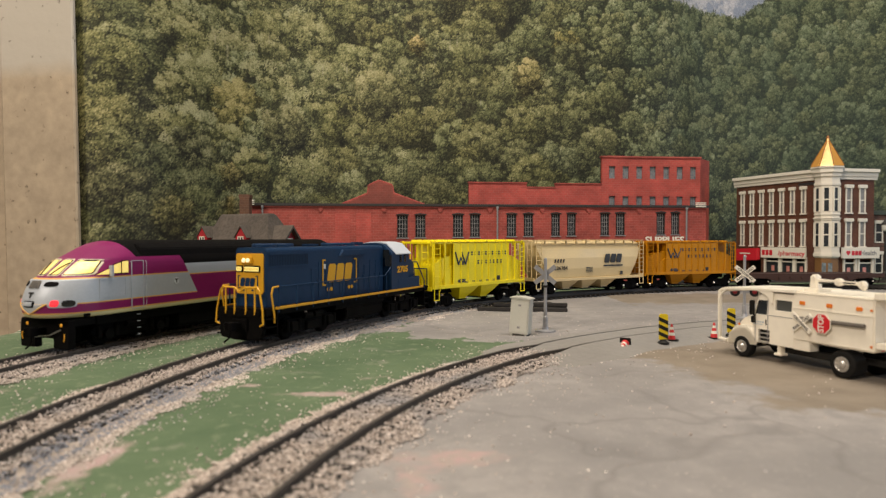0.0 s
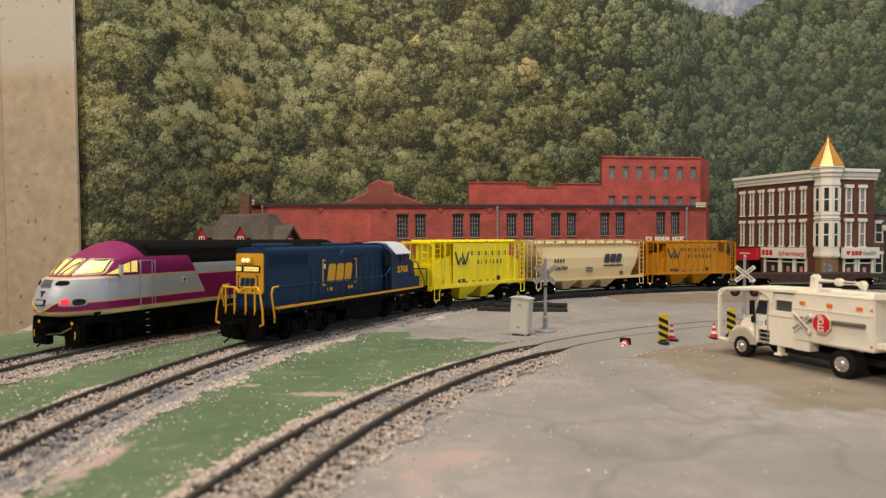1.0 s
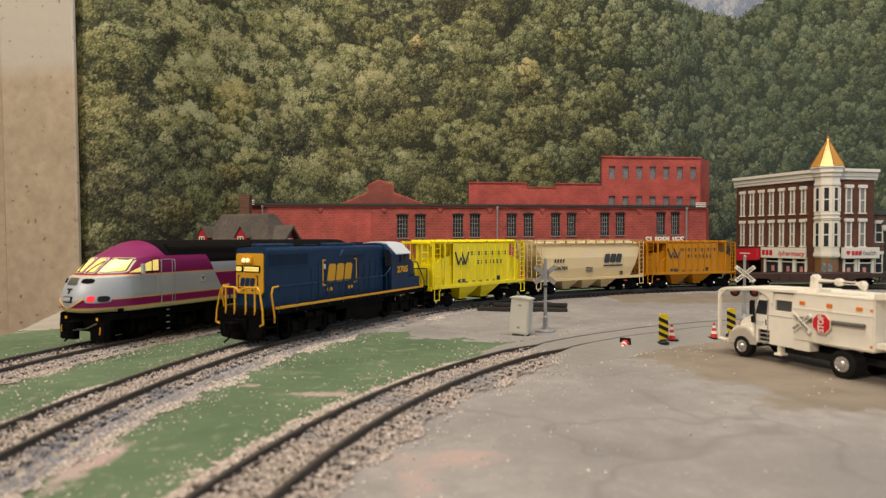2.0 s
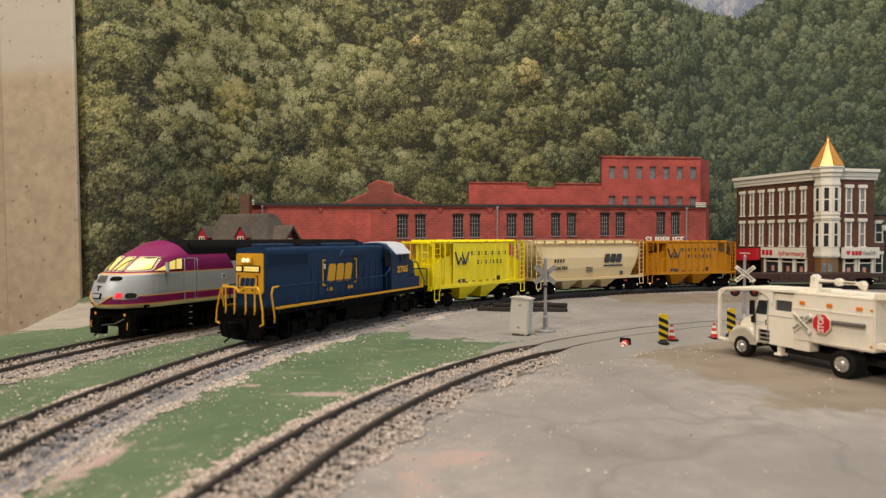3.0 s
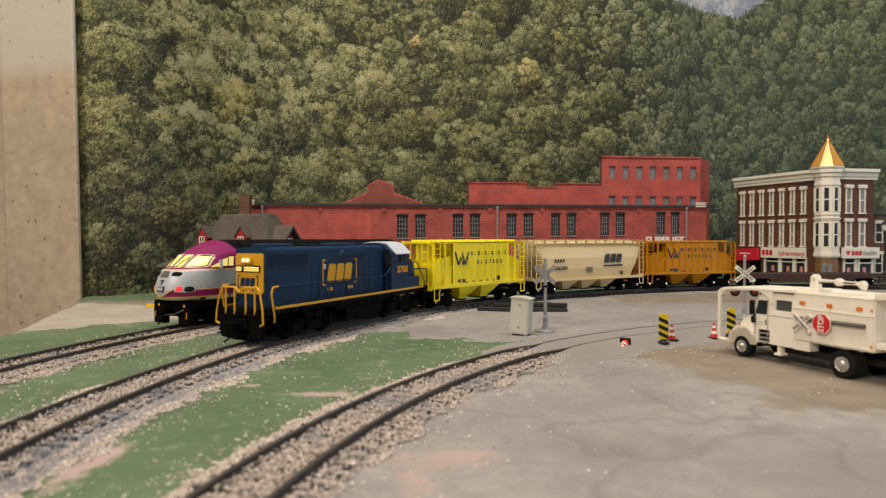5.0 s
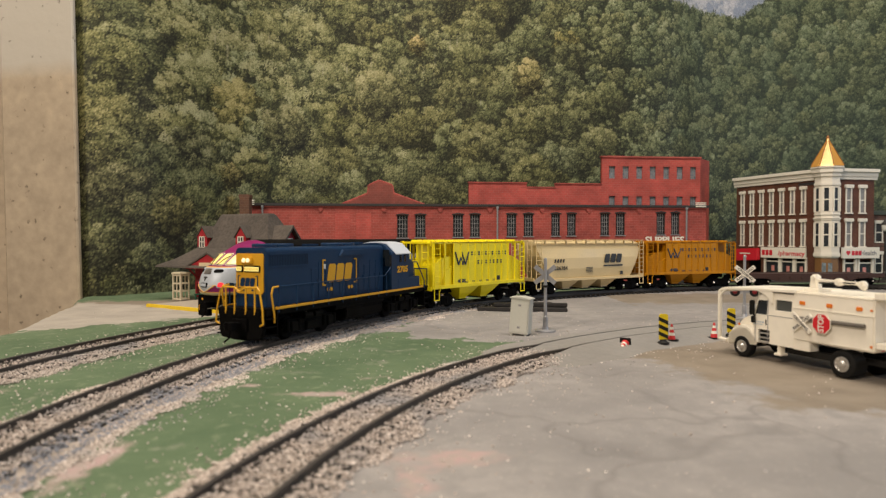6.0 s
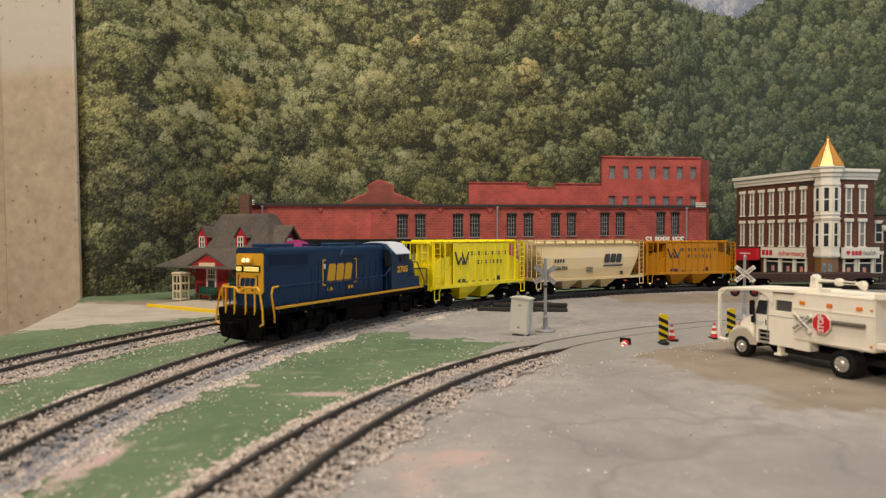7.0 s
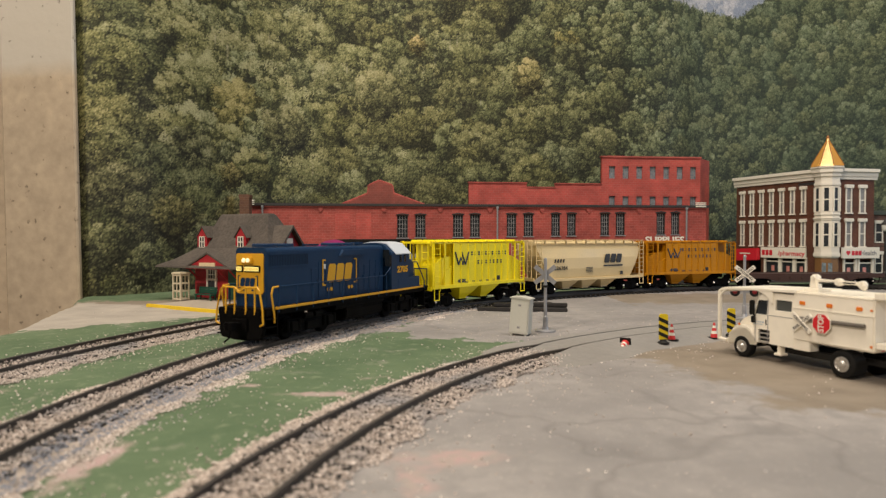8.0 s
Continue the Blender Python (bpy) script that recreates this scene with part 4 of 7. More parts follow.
    # end ladders and cross pieces
    for e in (-1, 1):
        bm = shape()
        box(bm, e * L - 0.8, e * L + 0.8, -W, W, 13.5, 16.5, 0.3)
        for y in (-12, -6, 6, 12):
            rod(bm, (e * (L - 0.5), y, 16), (e * (L - 0.5), y, top - 0.5), 0.45, seg=6)
        for z in (22, 27, 32, 37, 42):
            rod(bm, (e * (L - 0.5), -12, z), (e * (L - 0.5), -6, z), 0.3, seg=6)
            rod(bm, (e * (L - 0.5), 12, z), (e * (L - 0.5), 6, z), 0.3, seg=6)
        part("end_frame", bm, paint, ob, "end frame with ladder rungs")
        coupler(ob, e * L, e)
        freight_truck(ob, e * (L - 17))
    # discharge bays
    bays = (-14, 14) if kind == "post" else (-26, 0, 26)
    for c in bays:
        bm = shape()
        rings = []
        for z, hx, hy in ((15.6, 13.5, 15.2), (9.0, 8.0, 10.5), (5.2, 4.4, 7.0), (4.0, 4.4, 7.0)):
            rings.append([bm.verts.new((c + a * hx, b * hy, z)) for a, b in ((-1, -1), (1, -1), (1, 1), (-1, 1))])
        for q0, q1 in zip(rings, rings[1:]):
            for i in range(4):
                bm.faces.new((q0[i], q0[(i + 1) % 4], q1[(i + 1) % 4], q1[i]))
        bm.faces.new(rings[0]), bm.faces.new(rings[-1])
        bmesh.ops.recalc_face_normals(bm, faces=bm.faces)
        bay_ob = part("discharge_bay", bm, paint, ob, "sloping discharge hopper")
        bm = shape()
        box(bm, c - 4.8, c + 4.8, -8, 8, 3.2, 4.3, 0.3)
        part("outlet_gate", bm, black, bay_ob)
    bm = shape()
    box(bm, -L + 6, L - 6, -3.2, 3.2, 9.6, 13.5, 0.3)
    part("center_sill", bm, black, ob)
    # markings
    for s, sd in ((-1, "-y"), (1, "+y")):
        y = s * (W + (0.35 if kind == "post" else 1.1))

        def put(text, x, z, size, m=ink, wide=1.0, bold=0.0):
            words("lettering", text, size, m, body, facing(x if s < 0 else -x, y, z, sd), wide=wide, bold=bold)

        if mark == "ww":
            bm = shape()
            x0 = -L + bay + 8 if s < 0 else L - bay - 8
            k = 1 if s < 0 else -1
            for pts in (((-8.2, 42), (-4.4, 32.4), (-1.6, 37.4), (0.6, 32.4), (3.0, 36.6)), ((-0.6, 42), (1.4, 37.6), (4.2, 32.4), (8.2, 42))):
                bar(bm, [(x0 + k * a, y, z) for a, z in pts], 0.62, seg=5)
            for a in (-4.2, 0.8, 4.2):
                box(bm, x0 + k * a - 0.9, x0 + k * a + 0.9, y - 0.3, y + 0.3, 32.0, 33.8)
            part("emblem", bm, ink, body, "navy double chevron emblem")
            bars = shape()
            for row, z, span in (("WINCHESTER&", 40.6, (0.30, 0.97)), ("WESTERN", 33.6, (0.42, 0.88))):
                for i in range(len(row)):
                    f = span[0] + (span[1] - span[0]) * i / (len(row) - 1)
                    xx = ((-L + bay) + (2 * L - 2 * bay) * f) * (1 if s < 0 else -1)
                    box(bars, xx - 0.95, xx + 0.95, y - 0.1, y + 0.1, z - 1.5, z - 0.2, 0.1)
                    box(bars, xx - 0.95, xx + 0.95, y - 0.1, y + 0.1, z + 0.3, z + 1.5, 0.1)
            part("name_bars", bars, ink, body, "navy bars in place of the company's name")
            put("4003", -L + bay + 7.5, 19.4, 2.6, bold=0.14, wide=1.3)
            bm = shape()
            x = (L - bay - 12) * (1 if s < 0 else -1)
            box(bm, x - 2, x + 2, y - 0.15, y + 0.15, 18.0, 21.6)
            part("data_panel", bm, ink_black, body)
            bm = shape()
            for i in range(5):
                x = (-20 + i * 9) * (1 if s < 0 else -1)
                box(bm, x - 2.4, x + 2.4, y - 0.05, y + 0.05, 18.6, 19.0)
                box(bm, x - 2.4, x + 1.4, y - 0.05, y + 0.05, 17.8, 18.1)
            part("data_lines", bm, ink, body)
        else:
            logo_blocks("reporting_mark", ink_black, body, turned_to(-44 if s < 0 else 44, y, 31.5, sd), 14.0, 3.4, 4, 0.5)
            put("226784", -42, 24.6, 3.4, ink_black, wide=1.15, bold=0.08)
            logo_blocks("company_mark", ink_black, body, turned_to(28 if s < 0 else -28, y, 33.0, sd), 25.0, 8.6, label="large black company mark")
            bm = shape()
            x = 28 * (1 if s < 0 else -1)
            box(bm, x - 13.5, x + 13.5, y - 0.1, y + 0.1, 25.2, 26.6)
            x = 40 * (1 if s < 0 else -1)
            box(bm, x - 1.9, x + 1.9, y - 0.1, y + 0.1, 16.6, 20.0)
            part("underline", bm, ink_black, body)
            bm = shape()
            for i in range(4):
                x = -5 * (1 if s < 0 else -1)
                box(bm, x - 4.5, x + 4.5, y - 0.08, y + 0.08, 20 + i * 1.4, 20.6 + i * 1.4)
            part("data_lines", bm, ink_black, body)
    return ob


open_hopper("hopper_car", 139.2, 61, hop_yellow, "bright yellow ribbed covered hopper car model", "ww", "post", "yellow")
open_hopper("hopper_car", 123.2, 74, hop_cream, "cream smooth-sided covered hopper car model", "csx", "smooth")
open_hopper("hopper_car", 109.0, 58, hop_orange, "golden orange ribbed covered hopper car model", "ww", "post")


def build_flatcar():
    red = mat("flatcar_brown", (0.050, 0.022, 0.016), 0.55, vary=0.25)
    ob = thing("flat_car", on_arc(C2, R2 - 0.004, 93.3, RAIL_TOP), "dark red-brown flat car model behind the hopper cars", "flat car", "model trains")
    bm = shape()
    box(bm, -82, 82, -16, 16, 11.9, 13.0, 0.2)
    part("deck", bm, red, ob)
    for s in (-1, 1):
        bm = shape()
        prism(bm, [(-82, 13.6), (82, 13.6), (82, 9.4), (52, 8.0), (40, 5.0), (-40, 5.0), (-52, 8.0), (-82, 9.4)], "y", s * 15.2, s * 16.6, 0.2)
        side = part("side_sill", bm, red, ob)
        for i in range(13):
            bm = shape()
            box(bm, -78 + i * 13 - 1.0, -78 + i * 13 + 1.0, min(s * 16.5, s * 17.6), max(s * 16.5, s * 17.6), 8.0, 10.0, 0.2)
            part("stake_pocket", bm, red, side)
    for e in (-1, 1):
        coupler(ob, e * 82, e)
        freight_truck(ob, e * 60)


build_flatcar()


# ---- commuter locomotive: reverses along the outer track ----
purple = mat("paint_purple", (0.22, 0.011, 0.100), 0.40, vary=0.10, spec=0.35)
silver = mat("paint_silver", (0.46, 0.49, 0.54), 0.55, metal=0.25, vary=0.07)
gold_line = mat("stripe_gold", (0.72, 0.40, 0.10), 0.45)
cream_line = mat("stripe_cream", (0.66, 0.56, 0.32), 0.45)
cab_light = mat("lit_cab_glass", (0.8, 0.62, 0.2), 0.25, vary=0.35, grain=350, stain=120, glow=(1.0, 0.72, 0.20), glow_power=0.62)
cab_trim = mat("window_gasket", (0.75, 0.68, 0.5), 0.4)
red_lamp = mat("lit_red_lamp", (0.9, 0.05, 0.06), 0.3, glow=(1.0, 0.03, 0.05), glow_power=0.7)
amber = mat("amber_glow", (0.8, 0.35, 0.02), 0.3, glow=(1.0, 0.5, 0.03), glow_power=0.15)

NOSE = [(15.7, -112.5), (16.5, -114.5), (18.0, -115.3), (22.0, -115.6), (25.0, -115.0), (28.0, -114.0), (31.0, -112.6), (33.2, -111.2), (34.2, -108.4), (38.0, -103.8), (42.6, -98.0), (43.4, -96.0), (45.5, -92.4), (48.0, -88.0), (50.0, -83.6), (51.2, -78.5), (51.8, -71.0)]
WIDTH = [(15.7, 17.7), (18.0, 18.0), (38.0, 18.0), (41.0, 17.7), (43.4, 16.8), (45.5, 15.2), (48.0, 13.2), (50.0, 11.0), (51.2, 8.0), (51.8, 4.5)]


def along(table, z):
    for (a, p), (b, q) in zip(table, table[1:]):
        if a <= z <= b:
            return p + (q - p) * (z - a) / (b - a)
    return table[0][1] if z < table[0][0] else table[-1][1]


def nose_x(y, z):
    """The front skin: how far forward it lies at a width and a height."""
    w = along(WIDTH, z)
    depth = 24.0 if z < 42 else 20.0
    f = min(1.0, abs(y) / w)
    return along(NOSE, z) - 2.2 + depth * (1.0 - (1.0 - f ** 2.3) ** (1 / 1.9))


def livery(x, z, flat_front):
    slant = -44.0 + (43.3 - z) * 0.58
    if x < slant:
        if z > 43.3 and x > -77.5 + (51 - z) * 0.55:
            return "black"
        if z > 34.2:
            return "purple"
        if z > 33.6:
            return "gold"
        if z > 22.6:
            return "silver"
        if z > 22.0:
            return "gold"
        if z > 18.2:
            return "purple"
        if z > 17.6:
            return "gold"
        return "cream"
    if z > 38.8:
        return "black"
    if z > 33.0:
        return "silver"
    if z > 32.4:
        return "gold"
    if z > 18.2:
        return "purple"
    return "gold" if z > 17.6 else "cream"


def nose_patch(outline, lift, thick, steps=8, rounds=1):
    """A curved pane on the front skin, from an outline of (y, z) corners."""
    bm = shape()
    pts = []
    k = len(outline)
    for i in range(k):
        (y0, z0), (y1, z1) = outline[i], outline[(i + 1) % k]
        for s in range(steps):
            t = s / steps
            pts.append((y0 + (y1 - y0) * t, z0 + (z1 - z0) * t))
    cy, cz = sum(p[0] for p in pts) / len(pts), sum(p[1] for p in pts) / len(pts)
    # round the corners a little
    sm = pts
    for _ in range(rounds):
        sm = [((sm[i - 1][0] + 2 * p[0] + sm[(i + 1) % len(sm)][0]) / 4, (sm[i - 1][1] + 2 * p[1] + sm[(i + 1) % len(sm)][1]) / 4) for i, p in enumerate(sm)]
    rings = []
    for f in (1.0, 0.75, 0.5, 0.25):
        rings.append([bm.verts.new((nose_x(cy + (y - cy) * f, cz + (z - cz) * f) - lift, (cy + (y - cy) * f), cz + (z - cz) * f + lift * 0.4)) for y, z in sm])
    mid = bm.verts.new((nose_x(cy, cz) - lift, cy, cz + lift * 0.4))
    n = len(sm)
    for q0, q1 in zip(rings, rings[1:]):
        for i in range(n):
            bm.faces.new((q0[i], q0[(i + 1) % n], q1[(i + 1) % n], q1[i]))
    for i in range(n):
        bm.faces.new((rings[-1][i], rings[-1][(i + 1) % n], mid))
    back = [bm.verts.new((v.co.x + lift + thick, v.co.y, v.co.z)) for v in rings[0]]
    for i in range(n):
        bm.faces.new((rings[0][i], back[i], back[(i + 1) % n], rings[0][(i + 1) % n]))
    bmesh.ops.recalc_face_normals(bm, faces=bm.faces)
    return bm


def grow(outline, d):
    cy, cz = sum(p[0] for p in outline) / len(outline), sum(p[1] for p in outline) / len(outline)
    return [(y + d * (1 if y > cy else -1), z + d * (1 if z > cz else -1)) for y, z in outline]


def build_commuter():
    ob = thing("commuter_locomotive", on_arc(C2, R1 - 0.003, 157.84, RAIL_TOP), "purple, silver and black commuter locomotive model with lit cab", "locomotive", "model trains")
    # shell from level outlines, cut along the livery's lines
    bm = shape()
    zs = sorted(set([z for z, _ in NOSE] + [z for z, _ in WIDTH] + [17.6, 18.2, 22.0, 22.6, 32.4, 33.0, 33.6, 34.2, 38.8, 43.3, 20, 24, 26.5, 29.5, 36, 40, 47]))
    rings = []
    for z in zs:
        w = along(WIDTH, z)
        ring = []
        for i in range(-16, 17):
            y = w * math.sin(i / 16 * math.pi / 2)
            ring.append((nose_x(y, z), y, z))
        start = nose_x(w, z)
        run = [start + (112.0 - start) * i / 50 for i in range(1, 51)]
        ring += [(x, w, z) for x in run]
        ring += [(112.0, w * 0.5, z), (112.0, 0.0, z), (112.0, -w * 0.5, z)]
        ring += [(x, -w, z) for x in reversed(run)]
        rings.append([bm.verts.new(p) for p in ring])
    n = len(rings[0])
    for q0, q1 in zip(rings, rings[1:]):
        for i in range(n):
            bm.faces.new((q0[i], q0[(i + 1) % n], q1[(i + 1) % n], q1[i]))
    bm.faces.new(rings[0])
    bm.faces.new(rings[-1])
    slant = Vector((1.0, 0.0, 0.58)).normalized()
    roofcut = Vector((1.0, 0.0, 0.55)).normalized()
    for co, no in (((-44.0, 0, 43.3), slant), ((-77.5, 0, 51.0), roofcut)):
        bmesh.ops.bisect_plane(bm, geom=bm.verts[:] + bm.edges[:] + bm.faces[:], plane_co=co, plane_no=no)
    bmesh.ops.recalc_face_normals(bm, faces=bm.faces)
    names = ["purple", "silver", "gold", "cream", "black"]
    for f in bm.faces:
        c = f.calc_center_median()
        f.material_index = names.index(livery(c.x, c.z, False))
        f.smooth = True
    body = part("body", bm, purple, ob, "purple body with silver bands and gold lines")
    for m in (silver, gold_line, cream_line, black_soft):
        body.data.materials.append(m)
    # black machinery roof with shoulders, fans and vents
    bm = shape()
    prism(bm, [(-16.6, 43.4), (-15.8, 47.4), (-13, 49.6), (13, 49.6), (15.8, 47.4), (16.6, 43.4)], "x", -70.0, 111.5, 0.5)
    roof = part("machinery_roof", bm, black_soft, ob, "matt black machinery roof")
    for x in (-48, -20, 30, 52, 74):
        bm = shape()
        turned(bm, [(0, 8), (1.0, 8), (1.3, 7.3), (1.0, 6.8), (0.9, 1)], (x, 0, 49.5), (x, 0, 52), 20)
        part("roof_fan", bm, black_soft, roof)
    bm = shape()
    box(bm, -4, 14, -4, 4, 49.5, 51.0, 0.4)
    part("exhaust_hatch", bm, black_soft, roof)
    # windshield: four raked panes, lit from inside
    panes = [[(1.0, 35.4), (6.5, 35.4), (6.2, 42.3), (1.4, 42.3)], [(8.1, 35.3), (15.8, 35.6), (14.6, 42.1), (8.3, 42.3)]]
    for s in (-1, 1):
        for o in panes:
            o2 = [(s * y, z) for y, z in o]
            rim = part("window_surround", nose_patch(grow(o2, 0.42), 0.22, 0.5), cab_trim, body, "pale window surround")
            part("gasket", nose_patch(grow(o2, 0.0), 0.32, 0.5), black, rim)
            part("windshield_pane", nose_patch(grow(o2, -0.25), 0.45, 0.5), cab_light, rim, "cab window glowing warm yellow")
        # side cab windows
        y = s * 18.0
        side_y = (y - 0.35, y + 0.35)
        for o in ([(-97.5, 35.2), (-88.6, 35.2), (-88.6, 38.6)], [(-87.6, 35.6), (-83.6, 35.6), (-83.6, 40.8), (-87.6, 39.6)], [(-82.9, 35.6), (-79.2, 35.6), (-79.2, 41.4), (-82.9, 41.2)]):
            bm = shape()
            cx, cz = sum(p[0] for p in o) / len(o), sum(p[1] for p in o) / len(o)
            prism(bm, [(cx + (a - cx) * 1.16, cz + (z - cz) * 1.16) for a, z in o], "y", y - 0.25, y + 0.25)
            rim = part("side_window_frame", bm, black, body)
            bm = shape()
            prism(bm, o, "y", *side_y)
            part("side_window_pane", bm, cab_light, rim, "side cab window glowing warm yellow")
        bm = shape()
        box(bm, -90.3, -88.9, y + s * 0.3 - 0.6, y + s * 2.2 if s > 0 else y + 0.6, 34.0, 39.5, 0.3) if s > 0 else box(bm, -90.3, -88.9, y - 2.2, y + 0.3, 34.0, 39.5, 0.3)
        part("mirror", bm, silver, body, "small silver side mirror")
        # door, grab irons and panel seams
        for x0, x1, z0, z1 in ((-77, -69.5, 17, 41.5), (-95.5, -80.5, 24, 33.0)):
            bm = shape()
            for a, b, c, d in ((x0, x0 + 0.35, z0, z1), (x1 - 0.35, x1, z0, z1), (x0, x1, z0, z0 + 0.35), (x0, x1, z1 - 0.35, z1)):
                box(bm, a, b, y - 0.12, y + 0.12, c, d)
            part("panel_seam", bm, silver, body)
        bm = shape()
        for x in (-78, -68.6):
            bar(bm, [(x, y, 18.0), (x, y + s * 1.0, 18.6), (x, y + s * 1.0, 40.6), (x, y, 41.2)], 0.13)
        part("grab_iron", bm, silver, body)
        bm = shape()
        rod(bm, (-47.5, y - s * 0.1, 29.5), (-47.5, y + s * 0.25, 29.5), 1.8, seg=20)
        badge = part("round_badge", bm, roof_white, body, "white round emblem with a black letter")
        bm = shape()
        box(bm, -48.7, -46.3, min(y, y + s * 0.35), max(y, y + s * 0.35), 30.0, 30.6)
        box(bm, -47.8, -47.2, min(y, y + s * 0.35), max(y, y + s * 0.35), 28.4, 30.6)
        part("badge_letter", bm, ink_black, badge)
        bm = shape()
        box(bm, -104, -100.6, y - 0.3, y + 0.3, 16.0, 17.4, 0.1)
        part("side_light", bm, black, body)
        for i in range(4):
            bm = shape()
            box(bm, -74, -72, min(y, y + s * 0.5), max(y, y + s * 0.5), 3.6 + i * 3.4, 3.9 + i * 3.4)
            part("step_rung", bm, silver, ob, "bright edged ladder step")
        # lamps
        rim = part("lamp_pod", nose_patch([(s * 8.6, 20.6), (s * 15.8, 20.4), (s * 15.8, 24.2), (s * 9.4, 24.6)], 0.25, 0.6, 8, 5), silver, body, "silver lamp pod")
        part("red_marker_lamp", nose_patch([(s * 9.6, 21.0), (s * 12.2, 21.0), (s * 12.2, 24.0), (s * 9.8, 24.2)], 0.5, 0.4, 8, 12), red_lamp, rim, "lit red marker lamp")
        part("headlamp", nose_patch([(s * 12.9, 20.8), (s * 15.6, 20.8), (s * 15.6, 23.8), (s * 12.9, 24.0)], 0.5, 0.4, 8, 12), dark_glass, rim, "unlit headlamp")
        part("nose_vent", nose_patch([(s * 5.0, 30.3), (s * 10.6, 30.3), (s * 10.2, 32.6), (s * 5.4, 32.7)], 0.25, 0.5, 8, 10), black_soft, body, "dark oval nose opening")
        # slot for the bell and ditch light
        bm = shape()
        turned(bm, [(0, 0.8), (0.5, 0.8), (0.7, 0.4)], (-110.2, s * 11.5, 12.4), (-113, s * 11.5, 12.4), 12)
        part("ditch_light", bm, amber, ob, "small amber ditch light")
    part("nose_hatch", nose_patch([(-3.6, 29.6), (3.6, 29.6), (3.0, 33.0), (-3.0, 33.0)], 0.3, 0.5), steel, body, "grey nose hatch")
    part("number_plate", nose_patch([(-3.0, 20.8), (3.0, 20.8), (3.0, 23.8), (-3.0, 23.8)], 0.5, 0.6), black, body, "dark framed number plate")
    part("number_panel", nose_patch([(-2.4, 21.3), (2.4, 21.3), (2.4, 23.3), (-2.4, 23.3)], 0.8, 0.3), silver, body)
    part("nose_letter", nose_patch([(-1.6, 27.0), (1.6, 27.0), (1.6, 27.8), (-1.6, 27.8)], 0.3, 0.3), ink_black, body)
    part("nose_letter_stem", nose_patch([(-0.4, 25.2), (0.4, 25.2), (0.4, 27.2), (-0.4, 27.2)], 0.3, 0.3), ink_black, body)
    # gold chevron and lower purple on the nose front
    part("nose_chevron", nose_patch([(-0.2, 17.4), (0.2, 17.4), (7.8, 22.4), (-7.8, 22.4)], 0.18, 0.3), silver, body, "silver chevron on the nose")
    bm = shape()
    for s in (-1, 1):
        bar(bm, [(nose_x(s * y, z) - 0.3, s * y, z) for y, z in ((8.6, 22.6), (6.4, 21.2), (3.6, 19.4), (0.0, 17.8))], 0.35, seg=5)
    part("chevron_line", bm, gold_line, body)
    for s in (-1, 1):
        bm = shape()
        pts = [(s * 3.0, 35.2), (s * 4.6, 38.6), (s * 6.4, 40.8)]
        bar(bm, [(nose_x(y, z) - 0.8, y, z + 0.3) for y, z in pts], 0.25, seg=5)
        part("wiper", bm, black, body)
    # black pilot, coupler and cables
    bm = shape()
    prism(bm, [(-16.4, 1.2), (-16.8, 9.0), (-16.2, 15.0), (16.2, 15.0), (16.8, 9.0), (16.4, 1.2), (6.0, 1.2), (6.0, 6.0), (-6.0, 6.0), (-6.0, 1.2)], "x", -110.5, -107.0, 0.4)
    box(bm, -110.5, -96, -16.2, 16.2, 11.5, 15.0, 0.4)
    part("pilot", bm, black, ob, "black pilot with side plows")
    bm = shape()
    bar(bm, [(-111.6, -12.5, 10.5), (-112.2, -6, 7.8), (-112.2, 4, 6.6)], 0.35)
    part("cut_lever", bm, steel, ob, "thin metal cut lever")
    for s in (-1, 1):
        bm = shape()
        bar(bm, [(-111.0, s * 14.2, 8.6), (-111.2, s * 14.4, 7.0), (-111.2, s * 14.0, 5.0)], 0.2)
        # hose ends share the ditch lights' faint glow, though no lamps
        part("air_hose", bm, amber, ob, "small yellow hose end with a faint added glow")
    coupler(ob, -109, -1)
    coupler(ob, 112, 1)
    # skirt, tank, trucks
    bm = shape()
    box(bm, -96, 110, -16.4, 16.4, 11.0, 15.2, 0.3)
    part("underframe", bm, black, ob)
    bm = shape()
    prism(bm, [(-15.5, 12), (-15.8, 4.2), (-13, 2.4), (13, 2.4), (15.8, 4.2), (15.5, 12)], "x", -44, 44, 0.6)
    part("fuel_tank", bm, black, ob)
    for x0 in (-72, 72):
        for w in (-15.8, 15.8):
            wheelset(ob, x0 + w, 5.8)
        # added black box, stands in for the deep shade between the wheels
        bm = shape()
        box(bm, x0 - 24, x0 + 24, -6.4, 6.4, 2.2, 12.0, 0.6)
        part("dark_filler", bm, black, ob, "black box added to keep the space between the wheels dark")
        for s in (-1, 1):
            bm = shape()
            prism(bm, [(x0 - 25, 7.0), (x0 - 22, 10.6), (x0 + 22, 10.6), (x0 + 25, 7.0), (x0 + 20, 4.0), (x0 - 20, 4.0)], "y", s * 11.0, s * 13.6, 0.4)
            for w in (-15.8, 15.8):
                rod(bm, (x0 + w, s * 13.2, 5.8), (x0 + w, s * 15.6, 5.8), 2.6, seg=14)
                for k in (-5, 5):
                    rod(bm, (x0 + w + k, s * 14.2, 4.4), (x0 + w + k, s * 14.2, 10.2), 1.3, seg=10)
            rod(bm, (x0 - 6, s * 14.6, 9.6), (x0 + 6, s * 14.6, 9.6), 1.7, seg=10)
            part("truck_side_frame", bm, black, ob, "black truck frame with springs")
    return ob


commuter = build_commuter()


